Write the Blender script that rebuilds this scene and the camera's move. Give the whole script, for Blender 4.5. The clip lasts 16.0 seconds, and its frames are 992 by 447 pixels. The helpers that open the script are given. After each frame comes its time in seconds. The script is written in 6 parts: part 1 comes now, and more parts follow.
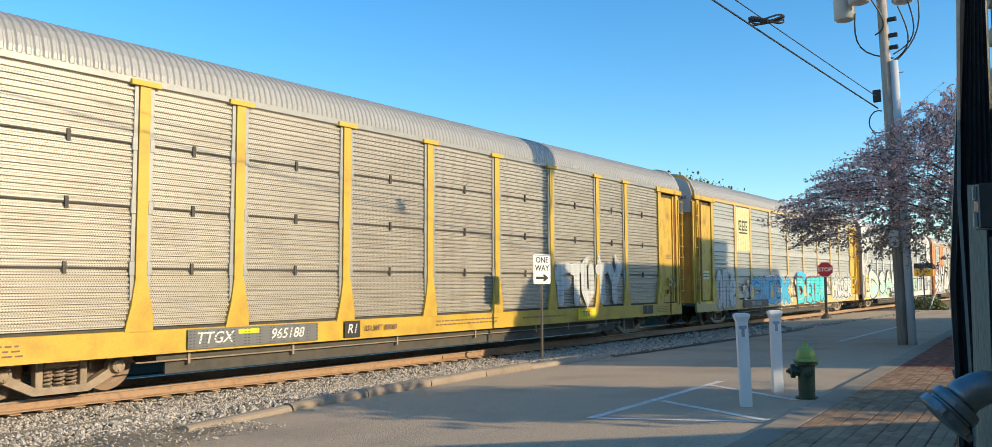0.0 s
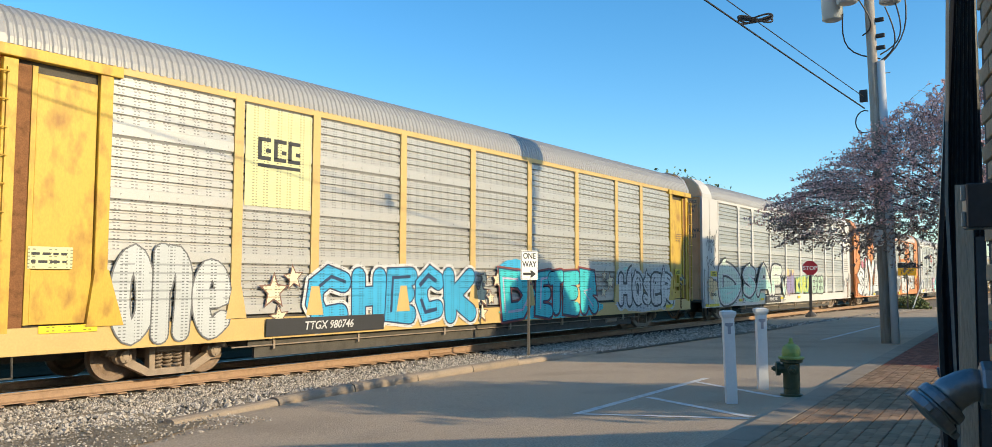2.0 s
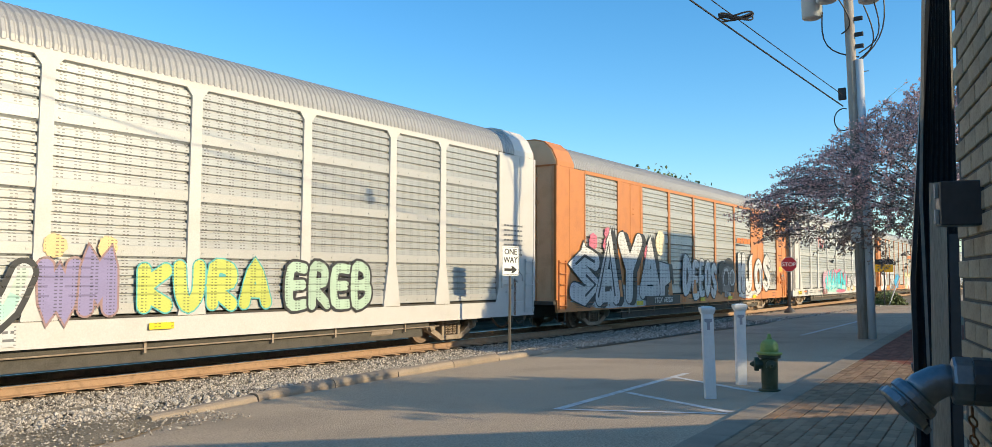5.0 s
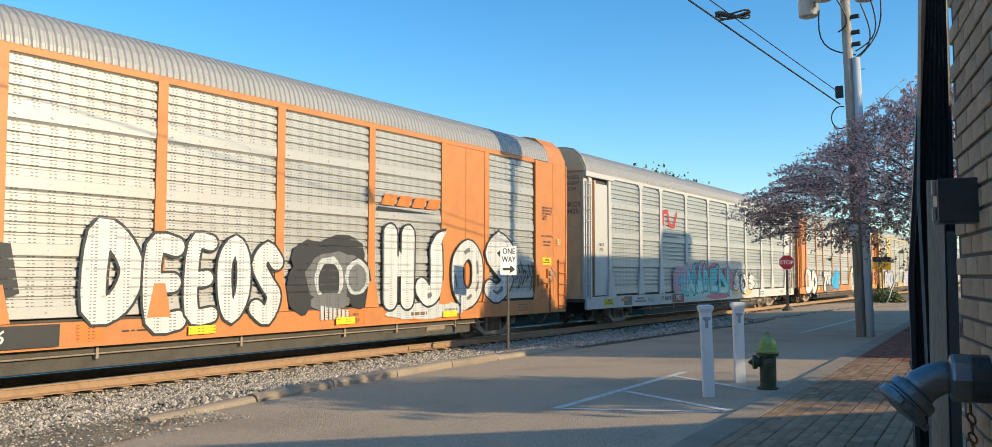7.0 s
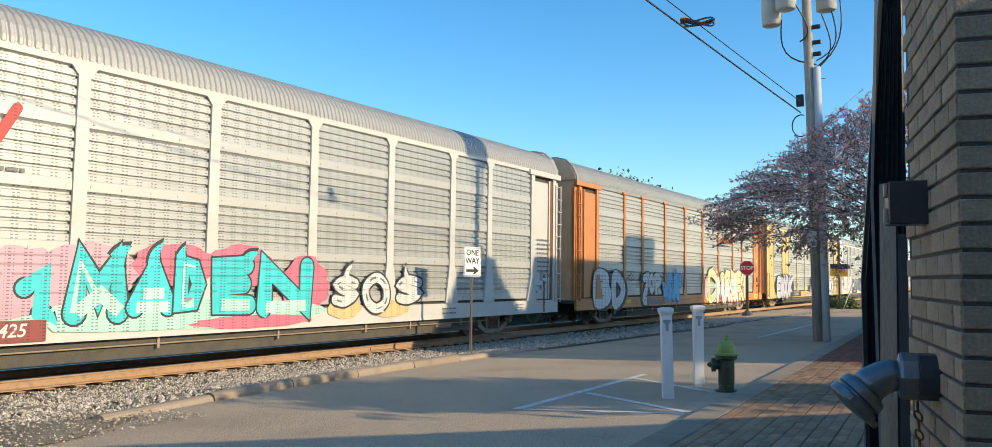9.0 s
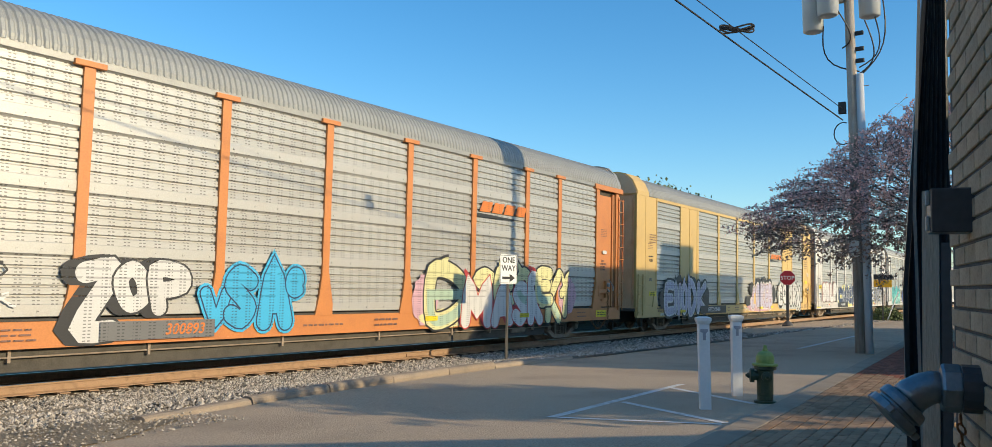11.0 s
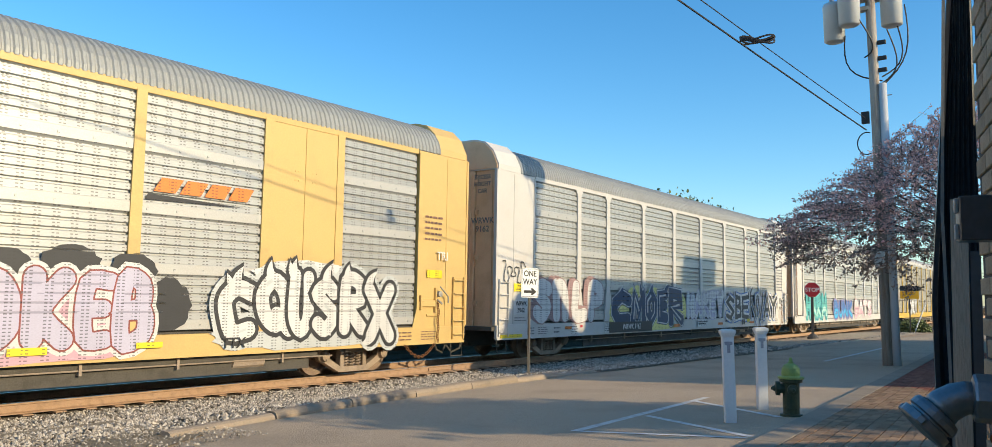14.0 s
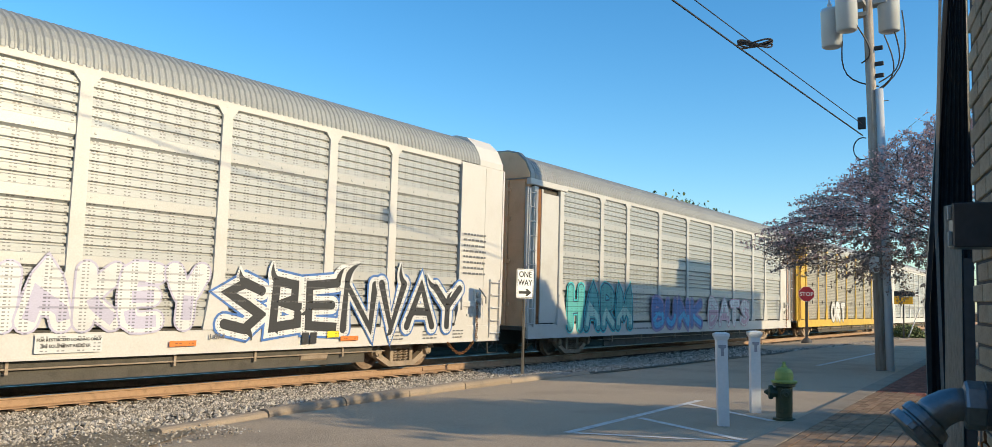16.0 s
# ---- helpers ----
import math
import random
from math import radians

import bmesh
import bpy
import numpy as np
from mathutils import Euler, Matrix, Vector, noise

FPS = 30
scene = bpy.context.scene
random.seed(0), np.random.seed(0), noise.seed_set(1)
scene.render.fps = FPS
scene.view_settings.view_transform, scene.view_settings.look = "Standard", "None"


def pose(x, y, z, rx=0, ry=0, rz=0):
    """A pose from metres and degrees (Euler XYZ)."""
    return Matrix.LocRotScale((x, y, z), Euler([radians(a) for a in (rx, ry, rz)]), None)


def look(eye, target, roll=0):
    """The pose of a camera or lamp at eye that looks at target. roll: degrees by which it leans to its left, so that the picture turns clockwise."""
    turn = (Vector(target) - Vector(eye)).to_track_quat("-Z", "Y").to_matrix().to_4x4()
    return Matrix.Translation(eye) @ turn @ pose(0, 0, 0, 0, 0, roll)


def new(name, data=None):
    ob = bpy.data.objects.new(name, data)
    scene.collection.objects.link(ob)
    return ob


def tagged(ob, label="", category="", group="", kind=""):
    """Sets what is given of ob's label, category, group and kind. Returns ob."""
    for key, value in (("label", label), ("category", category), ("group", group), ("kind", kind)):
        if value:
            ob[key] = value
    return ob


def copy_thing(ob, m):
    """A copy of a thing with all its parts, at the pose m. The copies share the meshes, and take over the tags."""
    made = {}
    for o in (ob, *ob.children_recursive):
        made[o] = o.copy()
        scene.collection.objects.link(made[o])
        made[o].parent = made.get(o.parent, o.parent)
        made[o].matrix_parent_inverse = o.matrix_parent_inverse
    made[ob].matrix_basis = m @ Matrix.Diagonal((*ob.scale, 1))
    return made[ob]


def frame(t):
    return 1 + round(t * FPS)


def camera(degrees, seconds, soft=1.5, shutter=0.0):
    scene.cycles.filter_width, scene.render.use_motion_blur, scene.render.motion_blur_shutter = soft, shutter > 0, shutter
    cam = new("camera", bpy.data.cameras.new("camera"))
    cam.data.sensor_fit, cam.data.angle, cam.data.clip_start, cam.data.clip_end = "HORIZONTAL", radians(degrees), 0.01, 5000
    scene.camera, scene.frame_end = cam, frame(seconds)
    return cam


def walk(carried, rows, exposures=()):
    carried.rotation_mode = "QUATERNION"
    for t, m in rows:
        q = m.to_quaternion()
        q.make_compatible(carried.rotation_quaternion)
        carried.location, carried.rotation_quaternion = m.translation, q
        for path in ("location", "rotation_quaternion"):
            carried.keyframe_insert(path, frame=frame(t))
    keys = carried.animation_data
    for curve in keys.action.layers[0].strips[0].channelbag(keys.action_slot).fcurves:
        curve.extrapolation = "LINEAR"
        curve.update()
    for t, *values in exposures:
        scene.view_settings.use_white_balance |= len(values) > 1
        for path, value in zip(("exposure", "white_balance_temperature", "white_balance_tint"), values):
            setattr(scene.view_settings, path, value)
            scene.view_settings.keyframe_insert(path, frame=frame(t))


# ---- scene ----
EXPO = 0.0
cam = camera(61.9, 16.0, soft=0.6)
EYE = (0.0, 0.0, 1.846)
# seconds, heading from the track's direction, tilt up, lean, sway to the right, sway up
TURNS = [(0, 36.36, 4.15, -0.26, -0.003, 0.016), (0.5, 36.02, 4.09, 0.10, -0.008, 0.016), (1, 35.94, 3.92, 0.19, -0.018, 0.017), (1.5, 35.72, 3.90, 0.13, -0.020, 0.016), (2, 35.47, 3.86, 0.21, -0.018, 0.014), (2.5, 35.11, 3.68, 0.19, -0.012, 0.013), (3, 34.80, 3.61, 0.39, -0.008, 0.015), (3.5, 34.54, 3.60, 0.45, -0.009, 0.011), (4, 34.37, 3.61, 0.46, -0.007, 0.012), (6.5, 34.07, 3.50, 0.12, -0.011, 0.017), (7, 34.06, 3.53, 0.04, -0.009, 0.015), (7.5, 33.49, 3.65, 0.13, 0.000, 0.010), (8, 32.51, 3.70, 0.39, -0.001, 0.002), (8.5, 31.91, 3.74, 0.71, -0.001, 0.002), (8.7, 31.61, 3.73, 0.75, 0.003, -0.002), (10.8, 33.16, 3.90, 1.61, 0.011, -0.017), (11, 34.19, 4.20, 1.27, 0.018, -0.014), (11.5, 35.59, 5.08, 0.70, 0.018, -0.010), (12, 36.32, 5.42, 0.37, 0.009, -0.009), (12.5, 36.41, 5.28, 0.29, 0.008, -0.009), (13, 36.31, 5.19, 0.34, 0.006, -0.009), (13.5, 35.99, 5.20, 0.52, 0.007, -0.009), (14, 35.65, 5.14, 0.91, 0.011, -0.021), (14.5, 35.56, 4.99, 1.21, 0.008, -0.025), (15, 35.37, 5.11, 1.47, 0.008, -0.021), (15.5, 35.27, 5.25, 1.83, 0.014, -0.021), (16, 35.37, 5.17, 1.62, 0.015, -0.019)]
walk(cam, [(t, pose(EYE[0] + .574 * right, EYE[1] - .819 * right, EYE[2] + up, 90 + tilt, 0, head - 90) @ pose(0, 0, 0, 0, 0, lean)) for t, head, tilt, lean, right, up in TURNS],
     exposures=[(t, EXPO + d, 7050, 4) for t, d in ((0.0, .13), (1.5, .08), (3.5, .11), (7.0, .07), (8.0, .15), (8.6, .16), (11.0, -.10), (12.0, -.22), (12.5, -.10), (13.0, .05), (13.5, .05), (14.5, .03), (16.0, .0))])

# ---- light ----
SUN_WAY = Vector((-0.113, 1.0, -0.368)).normalized()
world = bpy.data.worlds.new("sky")
scene.world = world
world.use_nodes = True
wn = world.node_tree.nodes
sky = wn.new("ShaderNodeTexSky")
sky.sky_type, sky.sun_disc = "NISHITA", False
sky.sun_elevation = math.asin(-SUN_WAY.z)
sky.sun_rotation = math.atan2(-SUN_WAY.x, -SUN_WAY.y)
sky.air_density, sky.dust_density, sky.ozone_density = 1.0, 0.6, 4.0
rich = wn.new("ShaderNodeHueSaturation")
rich.inputs["Saturation"].default_value = 1.25
world.node_tree.links.new(sky.outputs[0], rich.inputs["Color"])
world.node_tree.links.new(rich.outputs[0], wn["Background"].inputs[0])
wn["Background"].inputs[1].default_value = 0.245
sun = new("sun", bpy.data.lights.new("sun", "SUN"))
sun.data.energy, sun.data.angle, sun.data.color = 4.75, radians(0.6), (1.0, 0.82, 0.58)
sun.matrix_world = look((0, -20, 30), Vector((0, -20, 30)) + SUN_WAY)


# ---- materials ----
def material(name, color, rough=0.6, metal=0.0, spots=0.25, scale=3.0, bump=0.15, fine=60.0, second=None, amount=0.5, vary=0.0, stretch=(1, 1, 1)):
    """A surface with variation at two scales; second: a colour of stains or wear; vary: by object."""
    m = bpy.data.materials.new(name)
    m.use_nodes = True
    nt = m.node_tree
    n, ln = nt.nodes, nt.links.new
    b = n["Principled BSDF"]
    b.inputs["Roughness"].default_value, b.inputs["Metallic"].default_value = rough, metal
    b.inputs["Specular IOR Level"].default_value = 0.5 if rough < 0.8 else 0.08
    tc = n.new("ShaderNodeTexCoord")
    mp = n.new("ShaderNodeMapping")
    mp.inputs["Scale"].default_value = stretch
    ln(tc.outputs["Object"], mp.inputs[0])
    big, small = n.new("ShaderNodeTexNoise"), n.new("ShaderNodeTexNoise")
    for tex, sc, det in ((big, scale, 6.0), (small, fine, 4.0)):
        tex.inputs["Scale"].default_value, tex.inputs["Detail"].default_value = sc, det
        ln(mp.outputs[0], tex.inputs["Vector"])
    ramp = n.new("ShaderNodeValToRGB")
    ramp.color_ramp.elements[0].position, ramp.color_ramp.elements[1].position = 0.5 - 0.02, 0.5 + 0.25
    ln(big.outputs[0], ramp.inputs[0])
    mix = n.new("ShaderNodeMix")
    mix.data_type = "RGBA"
    c2 = second or tuple(c * (1 - spots) for c in color)
    mix.inputs[6].default_value, mix.inputs[7].default_value = (*color, 1), (*c2, 1)
    sc = n.new("ShaderNodeMath")
    sc.operation = "MULTIPLY"
    sc.inputs[1].default_value = amount if second else 1.0
    ln(ramp.outputs[0], sc.inputs[0])
    ln(sc.outputs[0], mix.inputs[0])
    hsv = n.new("ShaderNodeHueSaturation")
    ln(mix.outputs[2], hsv.inputs["Color"])
    mr = n.new("ShaderNodeMapRange")
    mr.inputs[1].default_value, mr.inputs[2].default_value, mr.inputs[3].default_value, mr.inputs[4].default_value = 0.3, 0.7, 1 - spots * 0.6, 1 + spots * 0.5
    ln(small.outputs[0], mr.inputs[0])
    value = mr.outputs[0]
    if vary:
        oi = n.new("ShaderNodeObjectInfo")
        m2 = n.new("ShaderNodeMapRange")
        m2.inputs[3].default_value, m2.inputs[4].default_value = 1 - vary, 1 + vary
        ln(oi.outputs["Random"], m2.inputs[0])
        mu = n.new("ShaderNodeMath")
        mu.operation = "MULTIPLY"
        ln(value, mu.inputs[0]), ln(m2.outputs[0], mu.inputs[1])
        value = mu.outputs[0]
    ln(value, hsv.inputs["Value"])
    ln(hsv.outputs[0], b.inputs["Base Color"])
    bp = n.new("ShaderNodeBump")
    bp.inputs["Strength"].default_value, bp.inputs["Distance"].default_value = bump, 0.02
    ln(small.outputs[0], bp.inputs["Height"])
    ln(bp.outputs[0], b.inputs["Normal"])
    return m


def island(m, lo, hi):
    """Vary a material's brightness from loose piece to loose piece."""
    nt = m.node_tree
    n, ln = nt.nodes, nt.links.new
    b = n["Principled BSDF"]
    src = b.inputs["Base Color"].links[0].from_socket
    geo, mr, mx = n.new("ShaderNodeNewGeometry"), n.new("ShaderNodeMapRange"), n.new("ShaderNodeVectorMath")
    mr.inputs[3].default_value, mr.inputs[4].default_value = lo, hi
    ln(geo.outputs["Random Per Island"], mr.inputs[0])
    mx.operation = "SCALE"
    ln(src, mx.inputs[0]), ln(mr.outputs[0], mx.inputs["Scale"])
    ln(mx.outputs[0], b.inputs["Base Color"])
    return m


def perforated(name, color, dirt, px, pz, hole, rows_off=0.0, rough=0.45, metal=0.35, band=None, dark=(0.05, 0.05, 0.05)):
    """Sheet steel with rows of punched holes, px by pz metres apart; band: holes only in strips of that width, along x."""
    m = material(name, color, rough, metal, 0.12, 1.3, 0.1, 40, second=dirt, amount=0.55, vary=0.06, stretch=(0.6, 1, 1.6))
    nt = m.node_tree
    n, ln = nt.nodes, nt.links.new
    b = n["Principled BSDF"]
    src = b.inputs["Base Color"].links[0].from_socket
    tc, sep = n.new("ShaderNodeTexCoord"), n.new("ShaderNodeSeparateXYZ")
    ln(tc.outputs["Object"], sep.inputs[0])

    def op(kind, a, c):
        o = n.new("ShaderNodeMath")
        o.operation = kind
        for k, v in enumerate((a, c)):
            if isinstance(v, float):
                o.inputs[k].default_value = v
            else:
                ln(v, o.inputs[k])
        return o.outputs[0]
    fx = op("FRACT", op("DIVIDE", sep.outputs["X"], px), 0.0)
    fz = op("FRACT", op("DIVIDE", sep.outputs["Z"], pz), 0.0)
    on = op("MULTIPLY", op("LESS_THAN", fx, hole[0]), op("LESS_THAN", fz, hole[1]))
    if band:
        gx = op("FRACT", op("DIVIDE", sep.outputs["X"], band[0]), 0.0)
        on = op("MULTIPLY", on, op("LESS_THAN", gx, band[1]))
    mx = n.new("ShaderNodeMix")
    mx.data_type = "RGBA"
    mx.inputs[7].default_value = (*dark, 1)
    ln(on, mx.inputs[0]), ln(src, mx.inputs[6])
    ln(mx.outputs[2], b.inputs["Base Color"])
    return m


YELLOW = material("yellow railcar paint", (0.577, 0.372, 0.0512), 0.5, 0, 0.12, 2.0, 0.08, 30, second=(0.30, 0.13, 0.04), amount=0.45)
YELLOWR = material("yellow railcar paint with rust", (0.595, 0.381, 0.0512), 0.5, 0, 0.12, 3.6, 0.1, 30, second=(0.27, 0.10, 0.025), amount=0.75, stretch=(1.2, 1, 0.6))
GOLD = material("faded gold railcar paint", (0.607, 0.414, 0.156), 0.5, 0, 0.10, 1.6, 0.08, 30, second=(0.45, 0.30, 0.13), amount=0.4)
ORANGE = material("orange railcar paint", (0.577, 0.219, 0.0698), 0.5, 0, 0.12, 1.8, 0.08, 30, second=(0.38, 0.13, 0.06), amount=0.45)
WHITE = material("white railcar paint", (0.581, 0.554, 0.515), 0.5, 0, 0.10, 1.5, 0.08, 30, second=(0.50, 0.44, 0.38), amount=0.4)
GREYW = material("pale grey railcar paint", (0.546, 0.528, 0.493), 0.5, 0, 0.10, 1.5, 0.08, 30, second=(0.42, 0.38, 0.33), amount=0.4)
# Base is lifted and warmed to stand in for bounce light on the ends.
ENDB = material("warm brown end door paint", (0.82, 0.53, 0.31), 0.6, 0, 0.15, 2.2, 0.1, 30, second=(0.62, 0.34, 0.17), amount=0.6)
RUSTY = material("rusted steel plate", (0.24, 0.11, 0.05), 0.8, 0, 0.35, 9, 0.3, 60)
ROOFD = material("dull grey-green corrugated roof steel", (0.313, 0.317, 0.304), 0.55, 0.25, 0.12, 1.2, 0.06, 40, second=(0.25, 0.25, 0.235), amount=0.5)
ROOF = material("galvanised corrugated roof steel", (0.37, 0.356, 0.339), 0.5, 0.3, 0.12, 1.2, 0.06, 40, second=(0.34, 0.33, 0.31), amount=0.5)
GALV = material("galvanised steel strip", (0.37, 0.363, 0.34), 0.5, 0.4, 0.15, 4, 0.1, 50)
FINE = perforated("fine perforated weathered panel steel", (0.474, 0.432, 0.367), (0.30, 0.255, 0.205), 0.045, 0.0375, (0.42, 0.42), dark=(0.14, 0.12, 0.10))
SLOT = perforated("slotted panel steel", (0.491, 0.483, 0.454), (0.40, 0.37, 0.33), 0.075, 0.056, (0.6, 0.34), band=(0.30, 0.5), dark=(0.2, 0.19, 0.18))
SLOTG = perforated("grey slotted panel steel", (0.451, 0.455, 0.438), (0.37, 0.36, 0.335), 0.075, 0.056, (0.6, 0.34), band=(0.30, 0.5), dark=(0.2, 0.19, 0.18))
BAND = material("plain panel steel", (0.507, 0.494, 0.46), 0.45, 0.3, 0.12, 2, 0.08, 40, second=(0.5, 0.46, 0.41), amount=0.5)
ENDY = material("ochre end door paint", (0.74, 0.36, 0.075), 0.6, 0, 0.15, 2.2, 0.1, 30, second=(0.50, 0.20, 0.05), amount=0.6)
SOILK = material("dark mulch and trodden soil", (0.34, 0.245, 0.155), 0.95, 0, 0.5, 2.5, 0.7, 45, second=(0.50, 0.37, 0.21), amount=0.6)
UNDER = material("dark underframe steel", (0.105, 0.095, 0.08), 0.8, 0, 0.3, 4, 0.2, 40)
IRON = material("dusty cast iron truck frame", (0.36, 0.28, 0.21), 0.75, 0.1, 0.3, 5, 0.25, 60)
WHEEL = material("wheel steel with brown dust", (0.27, 0.19, 0.135), 0.6, 0.3, 0.3, 6, 0.15, 50)
RAILRUST = material("rusted rail steel", (0.40, 0.26, 0.165), 0.75, 0.1, 0.3, 8, 0.2, 70)
RAILTOP = material("polished rail head", (0.45, 0.42, 0.38), 0.3, 0.9, 0.1)
TIE = material("creosoted timber sleeper", (0.11, 0.08, 0.06), 0.9, 0, 0.35, 4, 0.5, 60, vary=0.25)
STONE = island(material("crushed limestone ballast", (0.40, 0.35, 0.29), 0.85, 0, 0.25, 14, 0.4, 90), 0.35, 1.65)
BALLAST = material("packed ballast bed", (0.26, 0.215, 0.16), 0.95, 0, 0.45, 14, 0.8, 30, second=(0.10, 0.09, 0.08), amount=0.7)
ASPHALT = material("worn grey asphalt", (0.50, 0.385, 0.27), 0.88, 0, 0.5, 0.6, 0.6, 60, second=(0.35, 0.272, 0.195), amount=0.8)
CONCRETE = material("weathered kerb concrete", (0.34, 0.27, 0.20), 0.9, 0, 0.28, 3, 0.4, 60, second=(0.18, 0.165, 0.14), amount=0.5, vary=0.1)
SLAB = material("pale pavement concrete", (0.36, 0.29, 0.215), 0.9, 0, 0.2, 2, 0.3, 70, vary=0.06)
PAVER = material("red clay paver", (0.30, 0.115, 0.075), 0.85, 0, 0.25, 6, 0.3, 80, vary=0.2)
DIRT = material("dusty gravelly soil", (0.30, 0.24, 0.165), 0.95, 0, 0.45, 1.5, 0.7, 55, second=(0.16, 0.13, 0.09), amount=0.5)
PAINT = material("worn white road paint", (0.72, 0.69, 0.63), 0.85, 0, 0.2, 7, 0.3, 100, second=(0.36, 0.32, 0.26), amount=0.7)
BRICK = material("grey-tan brick", (0.43, 0.34, 0.235), 0.9, 0, 0.22, 9, 0.4, 90, vary=0.12)
MORTAR = material("dark recessed mortar", (0.13, 0.12, 0.11), 0.95, 0, 0.2, 9, 0.4, 90)
BLACKM = material("black painted metal", (0.06, 0.064, 0.072), 0.32, 0.2, 0.2, 5, 0.05, 40)
VINYL = material("white vinyl bollard sleeve", (0.74, 0.73, 0.71), 0.45, 0, 0.06, 3, 0.04, 30, second=(0.55, 0.55, 0.53), amount=0.35)
HYDG = material("dark green hydrant enamel", (0.035, 0.055, 0.025), 0.5, 0, 0.25, 8, 0.12, 50, second=(0.10, 0.09, 0.05), amount=0.4)
HYDL = material("lime hydrant bonnet enamel", (0.30, 0.38, 0.10), 0.5, 0, 0.2, 8, 0.1, 50)
POLEW = material("weathered pole timber", (0.40, 0.36, 0.32), 0.9, 0, 0.3, 2.5, 0.5, 40, second=(0.22, 0.15, 0.10), amount=0.8, stretch=(6, 6, 0.6))
PVC = material("pale grey conduit plastic", (0.52, 0.535, 0.55), 0.5, 0, 0.08)
CABLE = material("black cable rubber", (0.02, 0.02, 0.022), 0.55, 0, 0.15)
CAN = material("pale grey transformer enamel", (0.52, 0.54, 0.55), 0.4, 0.1, 0.08)
SIGNW = material("white sign sheeting", (0.82, 0.82, 0.80), 0.4, 0, 0.05)
SIGNK = material("black sign ink", (0.02, 0.02, 0.02), 0.5, 0, 0.1)
SIGNR = material("red sign sheeting", (0.42, 0.025, 0.035), 0.4, 0, 0.1)
SIGNY = material("amber sign sheeting", (0.80, 0.42, 0.02), 0.4, 0, 0.1)
STEELP = material("dull sign post steel", (0.09, 0.085, 0.08), 0.6, 0.4, 0.2)
CHROME = material("dull cast aluminium", (0.27, 0.28, 0.29), 0.42, 0.85, 0.15, 8, 0.1, 60)
WOOD = material("grey weathered plank", (0.52, 0.43, 0.33), 0.85, 0, 0.25, 3, 0.4, 40, stretch=(5, 5, 0.5))
BARK = material("dark crabapple bark", (0.135, 0.108, 0.099), 0.9, 0, 0.3, 6, 0.5, 40)
BLOOM = island(material("pink crabapple blossom", (0.86, 0.54, 0.48), 0.7, 0, 0.2, 2, 0.1, 20), 0.6, 1.5)
LEAF = island(material("green bronze leaf", (0.42, 0.32, 0.27), 0.7, 0, 0.2, 2, 0.1, 20), 0.5, 1.5)


def leafy(m):
    """Thin blades that let part of the light through."""
    nt = m.node_tree
    n, ln = nt.nodes, nt.links.new
    out = [q for q in n if q.type == "OUTPUT_MATERIAL"][0]
    b = n["Principled BSDF"]
    mix, tr = n.new("ShaderNodeMixShader"), n.new("ShaderNodeBsdfTranslucent")
    ln(b.inputs["Base Color"].links[0].from_socket, tr.inputs["Color"])
    mix.inputs[0].default_value = 0.5
    ln(b.outputs[0], mix.inputs[1])
    ln(tr.outputs[0], mix.inputs[2])
    ln(mix.outputs[0], out.inputs["Surface"])
    return m


leafy(BLOOM), leafy(LEAF)
GREEN = island(material("green shrub leaf", (0.10, 0.13, 0.04), 0.7, 0, 0.2, 2, 0.1, 20), 0.5, 1.5)
# Dark tone puts the train's shade beyond the track into the colour.
BANKSHADE = material("dark shade tone for ground beyond the track", (0.075, 0.048, 0.022), 0.95, 0, 0.4, 1.5, 0.6, 30)
BGWALL = material("tan brick of the unseen buildings", (0.34, 0.29, 0.24), 0.9, 0, 0.15, 2, 0.2, 20)
INKS = {k: perforated(k + " spray paint", c, tuple(0.75 * q for q in c), 0.085, 0.056, (0.6, 0.34), rough=0.55, metal=0.0, band=(0.30, 0.5), dark=tuple(0.3 * q + 0.02 for q in c)) for k, c in {
    "black": (0.035, 0.035, 0.037), "white": (0.64, 0.63, 0.61), "cyan": (0.06, 0.48, 0.62), "grey": (0.16, 0.16, 0.16), "teal": (0.10, 0.42, 0.40),
    "pale green": (0.42, 0.55, 0.42), "silver": (0.52, 0.54, 0.53), "pink": (0.60, 0.36, 0.42), "red": (0.50, 0.05, 0.05), "pale yellow": (0.70, 0.66, 0.34),
    "violet": (0.28, 0.24, 0.42), "brown": (0.22, 0.12, 0.09), "blue": (0.06, 0.16, 0.42), "lilac": (0.47, 0.44, 0.55), "orange": (0.70, 0.20, 0.04),
    "yellow": (0.80, 0.62, 0.03), "maroon": (0.25, 0.06, 0.05), "sky blue": (0.045, 0.40, 0.66), "turquoise": (0.05, 0.55, 0.58), "navy": (0.02, 0.045, 0.11),
    "mint": (0.42, 0.68, 0.58), "pale sage": (0.56, 0.66, 0.55), "lime": (0.52, 0.55, 0.12), "rose": (0.66, 0.17, 0.24), "mauve": (0.34, 0.21, 0.20), "peach": (0.74, 0.50, 0.24), "cream": (0.78, 0.68, 0.46), "bright yellow": (0.80, 0.74, 0.26)}.items()}



